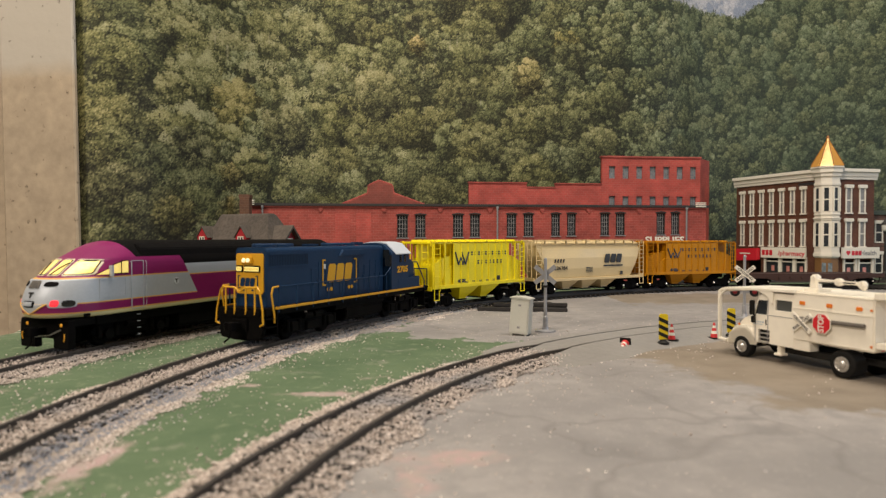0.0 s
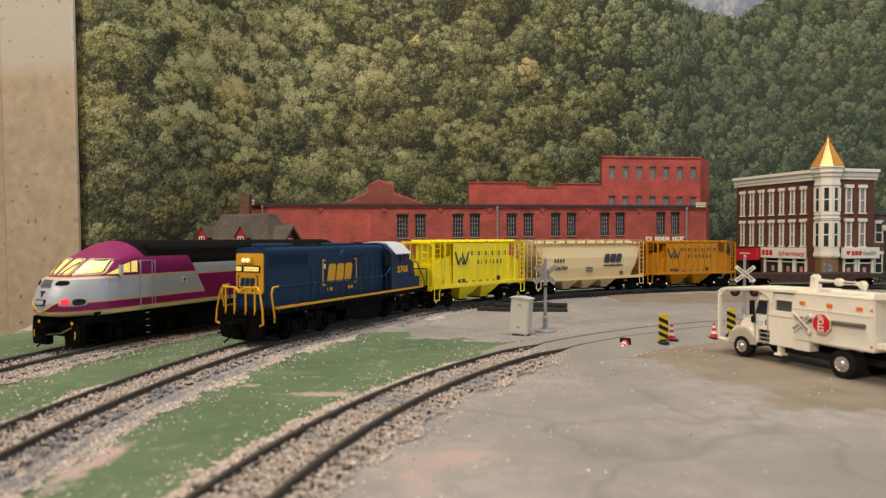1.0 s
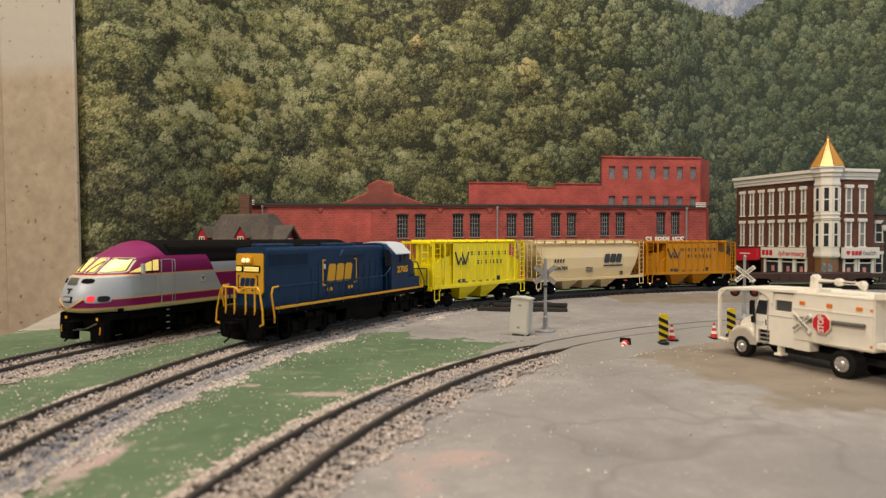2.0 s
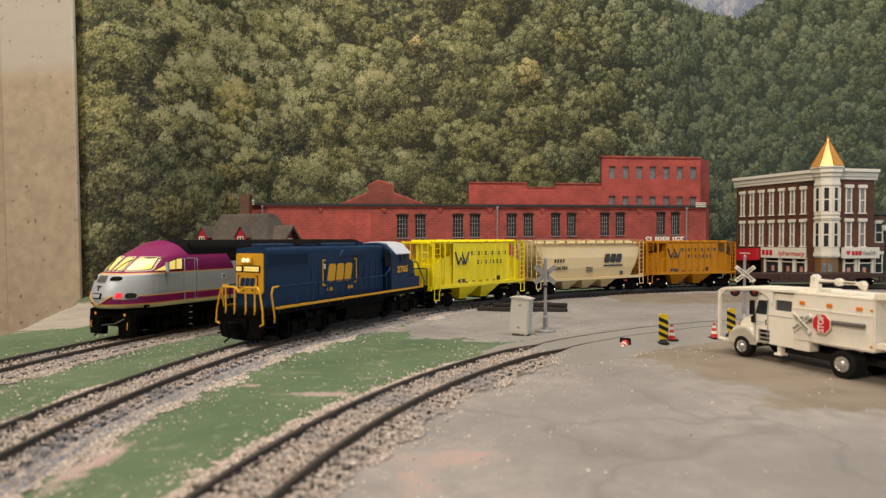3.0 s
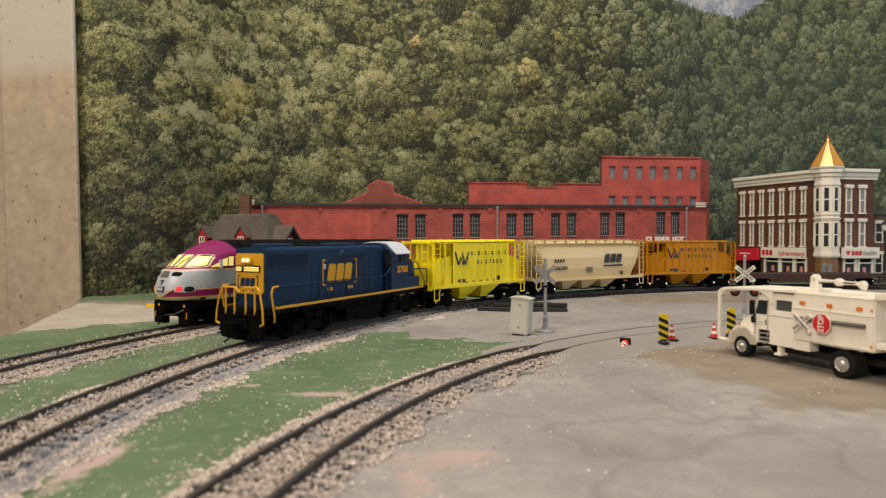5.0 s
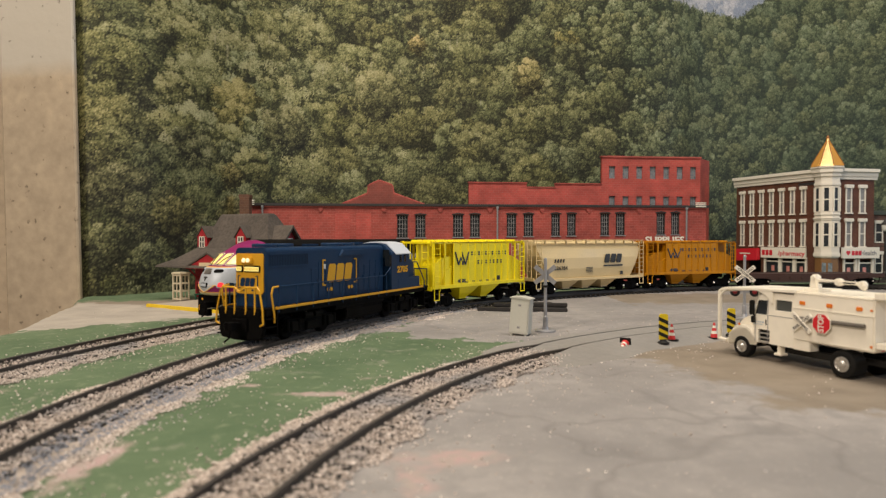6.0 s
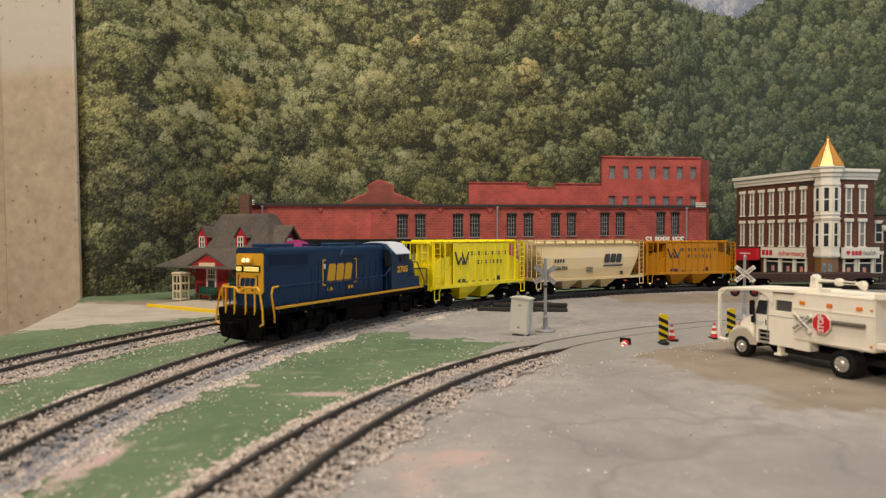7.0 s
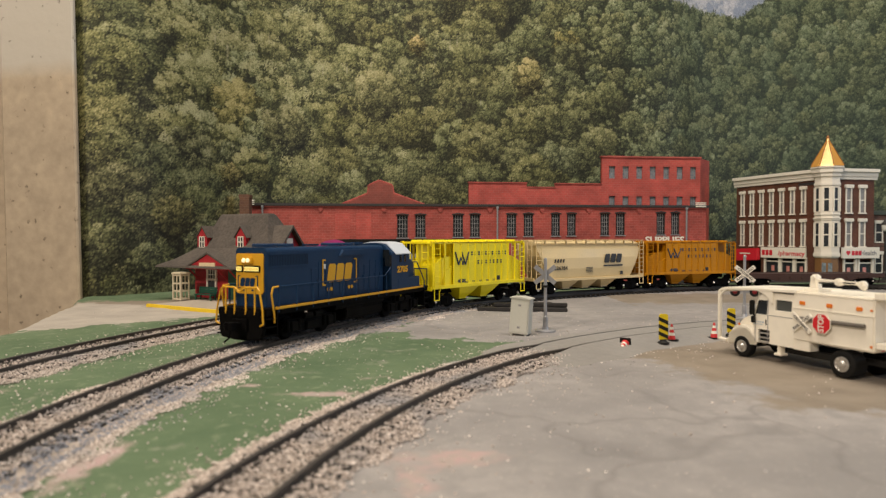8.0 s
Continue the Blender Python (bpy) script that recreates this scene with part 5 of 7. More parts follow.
# ---- buildings ----
def brick_material(name, c1, c2, mortar, scale, rough=0.75):
    m = bpy.data.materials.new(name)
    m.use_nodes = True
    n, l = m.node_tree.nodes, m.node_tree.links
    b = n["Principled BSDF"]
    co = n.new("ShaderNodeTexCoord")
    sep = n.new("ShaderNodeSeparateXYZ")
    l.new(co.outputs["Object"], sep.inputs[0])
    ad = n.new("ShaderNodeMath")
    l.new(sep.outputs[0], ad.inputs[0])
    l.new(sep.outputs[1], ad.inputs[1])
    com = n.new("ShaderNodeCombineXYZ")
    l.new(ad.outputs[0], com.inputs[0])
    l.new(sep.outputs[2], com.inputs[1])
    br = n.new("ShaderNodeTexBrick")
    br.inputs["Scale"].default_value = scale
    br.inputs["Color1"].default_value, br.inputs["Color2"].default_value, br.inputs["Mortar"].default_value = (*c1, 1), (*c2, 1), (*mortar, 1)
    br.inputs["Mortar Size"].default_value = 0.015
    l.new(com.outputs[0], br.inputs["Vector"])
    nz = n.new("ShaderNodeTexNoise")
    nz.inputs["Scale"].default_value, nz.inputs["Detail"].default_value = 45.0, 6.0
    l.new(co.outputs["Object"], nz.inputs["Vector"])
    r = n.new("ShaderNodeMapRange")
    r.inputs[1].default_value, r.inputs[2].default_value, r.inputs[3].default_value, r.inputs[4].default_value = 0.3, 0.7, 0.74, 1.26
    l.new(nz.outputs[0], r.inputs[0])
    hs = n.new("ShaderNodeHueSaturation")
    l.new(br.outputs[0], hs.inputs["Color"])
    l.new(r.outputs[0], hs.inputs["Value"])
    l.new(hs.outputs[0], b.inputs["Base Color"])
    b.inputs["Roughness"].default_value = rough
    bn = n.new("ShaderNodeBump")
    bn.inputs["Strength"].default_value, bn.inputs["Distance"].default_value = 0.4, 0.0003
    l.new(br.outputs["Fac"], bn.inputs["Height"])
    bn.invert = True
    l.new(bn.outputs[0], b.inputs["Normal"])
    return m


def pierced_wall(bm, x0, x1, z0, z1, y0, y1, holes):
    """A wall along x with rectangular openings (x0, x1, z0, z1) right through it."""
    xs = sorted({x0, x1, *[h[0] for h in holes], *[h[1] for h in holes]})
    zs = sorted({z0, z1, *[h[2] for h in holes], *[h[3] for h in holes]})
    solid, corner = set(), {}
    for i in range(len(xs) - 1):
        for j in range(len(zs) - 1):
            mx, mz = (xs[i] + xs[i + 1]) / 2, (zs[j] + zs[j + 1]) / 2
            if not any(h[0] < mx < h[1] and h[2] < mz < h[3] for h in holes):
                solid.add((i, j))

    def v(i, j, y):
        if (i, j, y) not in corner:
            corner[i, j, y] = bm.verts.new((xs[i], y, zs[j]))
        return corner[i, j, y]

    fs = []
    for i, j in solid:
        for y in (y0, y1):
            fs.append(bm.faces.new((v(i, j, y), v(i + 1, j, y), v(i + 1, j + 1, y), v(i, j + 1, y))))
        for di, dj, p, q in ((-1, 0, (i, j), (i, j + 1)), (1, 0, (i + 1, j), (i + 1, j + 1)), (0, -1, (i, j), (i + 1, j)), (0, 1, (i, j + 1), (i + 1, j + 1))):
            if (i + di, j + dj) not in solid:
                fs.append(bm.faces.new((v(*p, y0), v(*q, y0), v(*q, y1), v(*p, y1))))
    bmesh.ops.recalc_face_normals(bm, faces=fs)
    return bm


red_brick = brick_material("factory_brick", (0.38, 0.066, 0.050), (0.29, 0.050, 0.040), (0.38, 0.115, 0.09), 75.0)
red_flat = brick_material("flat_brick", (0.45, 0.072, 0.056), (0.37, 0.060, 0.048), (0.38, 0.115, 0.09), 80.0)
dark_trim = mat("dark_trim", (0.035, 0.030, 0.030), 0.6)
grey_trim = mat("grey_trim", (0.26, 0.25, 0.26), 0.6)
window_dark = mat("window_recess_glass", (0.030, 0.034, 0.040), 0.2, vary=0.3, grain=300)
window_pale = mat("window_pale_glass", (0.20, 0.24, 0.28), 0.25, vary=0.4, grain=300, stain=150)
white_plastic = mat("white_trim", (0.80, 0.75, 0.66), 0.5, vary=0.06)


def build_factory():
    ang = math.degrees(math.atan2(0.06, 0.59))
    ob = thing("factory_building", pose(-0.24, 0.78, 0, 0, 0, ang), "long low red brick factory building flat with dark windows", "building")
    holes = []
    for a, b in ((183, 196.6), (206, 219), (254, 267), (276, 288.5), (323.5, 336), (345.7, 358), (382, 393.5), (403, 414.5), (447.5, 459.3), (468.3, 480.4), (523.5, 535.3), (543.6, 555)):
        z = 86.0 + 4.3 * (a - 183) / 360
        holes.append((a, b, z - 28.5, z))
    bm = shape()
    pierced_wall(bm, -9, 592, 0, 95.5, 0, 5, holes)
    wall = part("wall", bm, red_brick, ob, "red brick front wall")
    # brick course panels and corbels
    for x in (88, 167, 238, 302, 370, 432, 500):
        bm = shape()
        prism(bm, [(x - 3.6, 95.4), (x + 3.6, 95.4), (x + 3.0, 92.5), (x + 1.2, 89.5), (x - 1.2, 89.5), (x - 3.0, 92.5)], "y", -1.2, 0.2, 0.2)
        part("corbel", bm, red_brick, wall)
    for x0, x1 in ((106, 124), (132, 151)):
        bm = shape()
        box(bm, x0, x1, -0.6, 0.4, 50, 88.5, 0.2)
        part("bricked_panel", bm, red_flat, wall, "paler bricked-up opening")
    bm = shape()
    box(bm, -12, 595, -2.6, 6, 97.0, 100.2, 0.3)
    part("roof_edge", bm, dark_trim, ob, "dark roof edge")
    bm = shape()
    box(bm, -10, 593, -1.4, 5, 95.0, 97.0, 0.2)
    part("cornice", bm, red_brick, ob)
    for a, b, z0, z1 in holes:
        win = None
        bm = shape()
        box(bm, a, a + 1.0, 1.0, 2.6, z0, z1)
        box(bm, b - 1.0, b, 1.0, 2.6, z0, z1)
        box(bm, a, b, 1.0, 2.6, z1 - 1.2, z1)
        box(bm, a, b, 1.0, 2.6, z0, z0 + 1.0)
        win = part("window", bm, dark_trim, ob, "dark many-paned factory window")
        bm = shape()
        for i in range(1, 4):
            x = a + (b - a) * i / 4
            box(bm, x - 0.28, x + 0.28, 1.6, 2.4, z0, z1)
        for i in range(1, 5):
            z = z0 + (z1 - z0) * i / 5
            box(bm, a, b, 1.6, 2.4, z - 0.25, z + 0.25)
        part("muntin", bm, grey_trim, win)
        bm = shape()
        box(bm, a, b, 2.9, 3.5, z0, z1)
        part("pane", bm, window_dark, win)
        bm = shape()
        prism(bm, [(a - 1.6, z1 - 0.4), (a - 1.2, z1 + 1.0), ((a + b) / 2, z1 + 2.4), (b + 1.2, z1 + 1.0), (b + 1.6, z1 - 0.4), (b, z1 - 0.2), ((a + b) / 2, z1 + 0.8), (a, z1 - 0.2)], "y", -0.9, 0.6)
        part("lintel", bm, dark_trim, win)
        bm = shape()
        box(bm, a - 1, b + 1, -1.2, 0.6, z0 - 1.2, z0)
        part("sill", bm, grey_trim, win)
    for x in (17.5, 311, 564):
        bm = shape()
        rod(bm, (x, -1.8, 0), (x, -1.8, 96), 1.05, seg=10)
        box(bm, x - 1.6, x + 1.6, -3.0, -0.6, 94.5, 97.5, 0.2)
        part("drainpipe", bm, grey_trim, ob, "pale drainpipe")
    for x in (-6, 576):
        bm = shape()
        for i in range(3):
            box(bm, x, x + 14, -4.0, -1.0, 97.8 + i * 2.4, 99.2 + i * 2.4, 0.2)
        part("roof_vent", bm, white_plastic, ob, "pale stacked roof vent")
    bm = shape()
    box(bm, -9, 592, 5, 9, 0, 96)
    box(bm, -9, 592, 5, 45, 94, 96)
    part("rear_wall", bm, dark_trim, ob)
    # raised letters on the wall's foot
    words("lettering", "SUPPLIES", 8.6, white_plastic, ob, pose(0.5335, -0.0032, 0.0540, 90, 0, 0), "white letters in capitals", depth=0.6, wide=1.12, bold=0.25)


def build_far_flats():
    ang = math.degrees(math.atan2(0.06, 0.59))
    # stepped mill behind
    ob = thing("mill_building", pose(-0.245, 0.83, 0, 0, 0, ang), "tall stepped red brick mill flat with small windows", "building")
    holes = []
    for i in range(7):
        x = 477.5 + i * 19.6
        holes.append((x, x + 8.6, 139.5, 156.5))
        holes.append((x, x + 8.6, 96.0, 115.0))
    bm = shape()
    pierced_wall(bm, 467.5, 610, 0, 168.5, 0, 5, holes)
    part("tower_wall", bm, red_flat, ob)
    bm = shape()
    prism(bm, [(281.5, 0), (281.5, 131.5), (361.2, 131.5), (361.2, 126), (401.5, 126), (401.5, 131), (467.3, 131), (467.3, 0)], "y", 0, 5)
    part("wall", bm, red_flat, ob)
    bm = shape()
    prism(bm, [(610, 0), (636, 24), (636, 29), (610, 5)], "z", 0, 168.4)
    part("side_wall", bm, red_flat, ob, "red brick side wall in shade")
    bm = shape()
    box(bm, 280.5, 361.6, -1.2, 5.6, 131.5, 133.2)
    box(bm, 361.6, 401, -1.0, 5.4, 126, 127.4)
    box(bm, 401.1, 467, -1.2, 5.6, 131, 132.6)
    box(bm, 466, 611, -1.4, 5.6, 168.5, 170.8)
    part("coping", bm, red_brick, ob)
    bm = shape()
    box(bm, 281.5, 609, 5, 9, 0, 125)
    box(bm, 468, 609, 5, 9, 125, 168)
    part("backing", bm, dark_trim, ob)
    for a, b, z0, z1 in holes:
        bm = shape()
        box(bm, a, b, 2.0, 2.8, z0, z1)
        win = part("window", bm, window_pale, ob, "small pale factory window")
        bm = shape()
        for i in range(1, 3):
            box(bm, a + (b - a) * i / 3 - 0.3, a + (b - a) * i / 3 + 0.3, 1.4, 2.2, z0, z1)
        for i in range(1, 4):
            box(bm, a, b, 1.4, 2.2, z0 + (z1 - z0) * i / 4 - 0.3, z0 + (z1 - z0) * i / 4 + 0.3)
        part("muntin", bm, grey_trim, win)
        bm = shape()
        prism(bm, [(a - 1, z1), (a, z1 + 1.4), (b, z1 + 1.4), (b + 1, z1)], "y", -0.6, 0.6)
        part("lintel", bm, red_brick, win)
    # gabled shed behind
    ob = thing("gabled_shed", pose(-0.245, 0.826, 0, 0, 0, ang), "red brick shed gable with a raised middle", "building")
    bm = shape()
    prism(bm, [(112, 0), (112, 101.5), (116, 102.5), (146, 115), (147.5, 126), (161, 132.5), (178, 126.5), (180, 115.5), (216, 103), (221, 101.5), (221, 0)], "y", 0, 4, 0.2)
    part("wall", bm, brick_material("shed_brick", (0.24, 0.055, 0.040), (0.20, 0.05, 0.036), (0.24, 0.08, 0.06), 80.0), ob)
    bm = shape()
    for (a, z), (b, w) in zip([(112, 102), (146, 116), (147.5, 127), (161, 133.5), (178, 127.5)], [(146, 116), (147.5, 127), (161, 133.5), (178, 127.5), (180, 116.5)]):
        rod(bm, (a, 2, z), (b, 2, w), 1.6, seg=6)
    rod(bm, (180, 2, 116.5), (221, 2, 102), 1.6, seg=6)
    part("coping", bm, red_brick, ob)
    # brown stack beside the factory
    ob = thing("brick_chimney", pose(-0.236, 0.758, 0), "square brown brick chimney at the factory's end", "chimney")
    bm = shape()
    prism(bm, [(-6.5, 0), (-5.6, 104), (-6.6, 105), (-6.6, 109), (6.6, 109), (6.6, 105), (5.6, 104), (6.5, 0)], "y", -6, 6, 0.3)
    part("stack", bm, brick_material("stack_brick", (0.13, 0.055, 0.030), (0.10, 0.045, 0.026), (0.14, 0.09, 0.06), 90.0), ob)


build_factory()
build_far_flats()

blind_grey = mat("blind_grey", (0.22, 0.21, 0.20), 0.4, vary=0.3, stain=200)


def window_unit(parent, x, z0, z1, y, half, heavy=True):
    """A white framed window with hood and sill on a wall along x, facing -y."""
    bm = shape()
    box(bm, x - half, x - half + 1.9, y - 1.2, y + 0.2, z0, z1, 0.15)
    box(bm, x + half - 1.9, x + half, y - 1.2, y + 0.2, z0, z1, 0.15)
    box(bm, x - half, x + half, y - 1.0, y + 0.2, (z0 + z1) / 2 - 0.7, (z0 + z1) / 2 + 0.7, 0.1)
    win = part("window", bm, white_plastic, parent, "white framed sash window")
    bm = shape()
    prism(bm, [(x - half - 1.6, z1 - 0.5), (x - half - 2.0, z1 + 3.0), (x - half - 1.2, z1 + 4.2), (x + half + 1.2, z1 + 4.2), (x + half + 2.0, z1 + 3.0), (x + half + 1.6, z1 - 0.5)], "y", y - 2.6, y + 0.2, 0.3)
    part("hood_mould", bm, white_plastic, win)
    bm = shape()
    box(bm, x - half - 1.2, x + half + 1.2, y - 2.2, y + 0.2, z0 - 1.8, z0, 0.2)
    part("sill", bm, white_plastic, win)
    bm = shape()
    box(bm, x - half + 1.6, x + half - 1.6, y - 0.5, y + 0.1, z0, z1)
    part("pane", bm, blind_grey if heavy else window_dark, win)
    return win


def build_pharmacy():
    ob = thing("corner_building", pose(0.5151, 0.85, 0, 0, 0, 11.0), "three-storey brown corner building with white trim and gold spire", "building")
    brown = brick_material("brown_brick", (0.115, 0.038, 0.018), (0.095, 0.032, 0.017), (0.12, 0.05, 0.03), 110.0)
    red_sign = mat("sign_red", (0.60, 0.020, 0.035), 0.4)
    gold = mat("spire_gold", (0.66, 0.34, 0.08), 0.26, metal=0.15, vary=0.08)
    # front (along x, facing -y), street side (along y, facing -x)
    bm = shape()
    pierced_wall(bm, 12, 74, 0, 137, 0, 4, [(26, 45, 2, 27), (49, 72, 2, 27)])
    part("front_wall", bm, brown, ob, "brown brick front wall")
    bm = shape()
    # the side wall is built along x and then turned
    pierced_wall(bm, 12, 156, 0, 137, -4, 0, [(30, 48, 2, 27), (50, 72, 2, 27), (74, 100, 2, 27), (108, 132, 0, 26)])
    sw = part("side_wall", bm, brown, ob, "brown brick side wall")
    turn = pose(0, 0, 0, 0, 0, 98.9)
    sw.matrix_basis = turn
    bm = shape()
    prism(bm, [(10, 6), (72, 5), (70, 150), (-20, 152), (-3, 12)], "z", 130, 134)
    prism(bm, [(68, 4), (74, 4), (74, 150), (68, 150)], "z", 0, 137)
    prism(bm, [(-22, 148), (74, 148), (74, 154), (-22, 154)], "z", 0, 137)
    part("roof", bm, dark_trim, ob)
    bm = shape()
    prism(bm, [(14, 14), (66, 14), (66, 60), (0, 60), (6, 16)], "z", 1, 28)
    part("shop_interior", bm, mat("shop_dark", (0.05, 0.04, 0.04), 0.7), ob)
    # windows on the side wall
    for z0, z1 in ((91.5, 125.0), (46.0, 79.5)):
        for i in range(7):
            x = 35.5 + i * 18.0
            w = window_unit(sw, x, z0, z1, 0.0, 3.8)
            w.matrix_basis = pose(0, 0, 0, 0, 0, 180) @ pose(-2 * x * 0.001, 0, 0)
        for x in (33.5, 55.0):
            window_unit(ob, x, z0, z1, 0.0, 5.0)
    # cornices
    for holder, x0, x1, s in ((ob, 10, 78, -1), (sw, 10, 160, 1)):
        bm = shape()
        for z0, z1, d in ((136, 140, 2.0), (140, 146, 3.2), (146, 150.5, 6.0)):
            box(bm, x0, x1, min(s * d, -s * 3), max(s * d, -s * 3), z0, z1, 0.4)
        part("cornice", bm, white_plastic, holder, "white bracketed cornice")
    # corner bay, octagonal, with spire
    def ring(r):
        return [(4 + r * math.cos(radians(22.5 + 45 * i)), 4 + r * math.sin(radians(22.5 + 45 * i))) for i in range(8)]
    bm = shape()
    prism(bm, ring(15.6), "z", 31, 150)
    for z0, z1, r in ((29, 32, 13.8), (32, 37, 16.8), (80.5, 82.5, 16.6), (82.5, 84.5, 17.4), (87.5, 90, 16.8), (127, 131, 16.8), (139, 144, 17.6), (144, 150, 19.6), (150, 152.5, 21.0)):
        prism(bm, ring(r), "z", z0, z1, 0.5)
    bay = part("corner_bay", bm, white_plastic, ob, "white octagonal corner bay")
    for z0, z1 in ((93, 124), (46, 77)):
        for i in range(8):
            a = radians(45 * i)
            m = pose(0.004, 0.004, 0, 0, 0, 45 * i + 90)
            q = 15.6 * math.cos(radians(22.5))
            bm = shape()
            box(bm, -3.2, 3.2, -q - 0.5, -q + 0.3, z0, z1)
            win = part("bay_window", bm, window_dark, bay, "dark tall bay window")
            win.matrix_basis = m
            bm = shape()
            for x in (-3.7, 2.7):
                box(bm, x, x + 1.0, -q - 1.2, -q, z0 - 1, z1 + 1)
            box(bm, -3.7, 3.7, -q - 1.1, -q, (z0 + z1) / 2 - 0.8, (z0 + z1) / 2 + 0.8)
            part("bay_window_frame", bm, white_plastic, win)
    bm = shape()
    rings = [[bm.verts.new((x, y, z)) for x, y in ring(r)] for z, r in ((152.5, 21.0), (154.5, 20.0), (187.5, 2.2), (191, 1.9))]
    for q0, q1 in zip(rings, rings[1:]):
        for i in range(8):
            bm.faces.new((q0[i], q0[(i + 1) % 8], q1[(i + 1) % 8], q1[i]))
    bm.faces.new(rings[-1])
    bmesh.ops.recalc_face_normals(bm, faces=bm.faces)
    spire = part("spire", bm, gold, ob, "golden orange pointed spire")
    bm = shape()
    for i in range(8):
        (x0, y0), (x1, y1) = ring(20.2)[i], ring(2.2)[i]
        rod(bm, (x0, y0, 155), (x1, y1, 187.5), 0.5, seg=5)
    turned(bm, [(0, 1.6), (2, 2.2), (4, 1.4), (5, 0.4)], (4, 4, 190.2), (4, 4, 196), 10)
    part("spire_rib", bm, mat("spire_edge", (0.30, 0.12, 0.02), 0.5), spire)
    # corner door
    wood = mat("door_oak", (0.24, 0.12, 0.045), 0.5, vary=0.2)
    bm = shape()
    prism(bm, ring(14.5), "z", 0, 30)
    door = part("entrance", bm, wood, ob, "brown wooden corner entrance")
    for k in (-3.6, 3.6):
        bm = shape()
        box(bm, k - 2.4, k + 2.4, -14.2, -13.2, 5, 24, 0.3)
        d = part("door_glass", bm, window_pale, door)
        d.matrix_basis = pose(0.004, 0.004, 0, 0, 0, -40)
    # shop fronts: posts, stall risers, glass
    for holder, spans, s in ((ob, ((25, 46), (48, 73)), -1), (sw, ((29, 49), (49, 73), (73, 101)), 1)):
        for a, b in spans:
            bm = shape()
            for x in (a, b - 2.6):
                box(bm, x, x + 2.6, min(-s * 1, s * 2.2), max(-s * 1, s * 2.2), 0, 30, 0.2)
            box(bm, a, b, min(-s, s * 1.8), max(-s, s * 1.8), 22.2, 24.0, 0.2)
            front = part("shop_front", bm, white_plastic, holder, "white framed shop window")
            bm = shape()
            box(bm, a, b, min(-s, s * 1.4), max(-s, s * 1.4), 0, 6.5, 0.2)
            part("stall_riser", bm, brown, front)
            bm = shape()
            box(bm, a + 2.4, b - 2.4, min(-s * 1.0, -s * 0.4), max(-s * 1.0, -s * 0.4), 6.5, 22.2)
            part("shop_glass", bm, window_dark, front, "dark shop window glass")
            bm = shape()
            box(bm, (a + b) / 2 - 3, (a + b) / 2 + 2, min(-s * 0.3, 0), max(-s * 0.3, 0), 9, 17)
            part("window_poster", bm, mat("poster_pink", (0.62, 0.25, 0.22), 0.5, vary=0.3), front, "small pink and red poster")
    # signs
    bm = shape()
    box(bm, 20, 79, -5.2, -2.6, 29.5, 44.5, 0.3)
    sg = part("sign_board", bm, white_plastic, ob, "white shop sign with red lettering")
    words("sign_letters", "Health", 6.4, grey_trim, sg, facing(61, -5.4, 36.6, "-y"), wide=1.05, bold=0.05)
    bm = shape()
    for i, w in enumerate((4.4, 4.6, 4.4)):
        box(bm, 34.5 + i * 5.4, 34.5 + i * 5.4 + w, -5.6, -5.2, 33.8, 39.8, 0.3)
    prism(bm, [(29, 33.6), (32, 37), (32, 39), (30.5, 40), (29, 39), (27.5, 40), (26, 39), (26, 37)], "y", -5.6, -5.2)
    part("sign_logo", bm, red_sign, sg, "plain red logo shapes")
    bm = shape()
    box(bm, 28, 104, 2.6, 5.2, 28.0, 43.5, 0.3)
    sg = part("sign_board", bm, white_plastic, sw, "white shop sign with red lettering")
    words("sign_letters", "/pharmacy", 6.4, red_sign, sg, facing(51, 5.4, 35.0, "+y"), wide=1.15, bold=0.16)
    bm = shape()
    for i in range(3):
        box(bm, 83.0 + i * 6.6, 88.0 + i * 6.6, 5.2, 5.6, 32.0, 39.6, 0.4)
    part("sign_logo", bm, red_sign, sg, "plain red logo shapes")
    bm = shape()
    prism(bm, [(106, 24), (106, 42), (148, 40), (148, 22)], "y", 4.0, 11.0, 0.5)
    aw = part("awning", bm, red_sign, sw, "red awning sign board")
    bm = shape()
    box(bm, 118, 138, 10.8, 11.2, 33, 34.6)
    prism(bm, [(127, 26), (129.4, 28.6), (129.4, 30), (128.2, 30.8), (127, 30), (125.8, 30.8), (124.6, 30), (124.6, 28.6)], "y", 10.8, 11.2)
    part("awning_mark", bm, white_plastic, aw)
    return ob


build_pharmacy()


def build_neighbour():
    ob = thing("brick_building", pose(0.60, 0.90, 0, 0, 0, 6), "low dusky brick building beside the pharmacy corner", "building")
    bm = shape()
    pierced_wall(bm, 0, 160, 0, 90, 0, 5, [(14, 30, 52, 78), (40, 56, 52, 78), (14, 30, 8, 34), (40, 56, 8, 34)])
    part("wall", bm, brick_material("dusky_brick", (0.16, 0.075, 0.05), (0.13, 0.06, 0.045), (0.16, 0.11, 0.09), 100.0), ob)
    bm = shape()
    box(bm, -1, 161, -3, 6, 90, 96, 0.4)
    part("roof_edge", bm, mat("roof_green_grey", (0.06, 0.075, 0.055), 0.6), ob)
    bm = shape()
    box(bm, 0, 160, 5, 60, 0, 88)
    part("rear", bm, dark_trim, ob)
    for x in (22, 48):
        for z in (8, 52):
            window_unit(ob, x, z, z + 26, 1.5, 6.5, heavy=False)


build_neighbour()


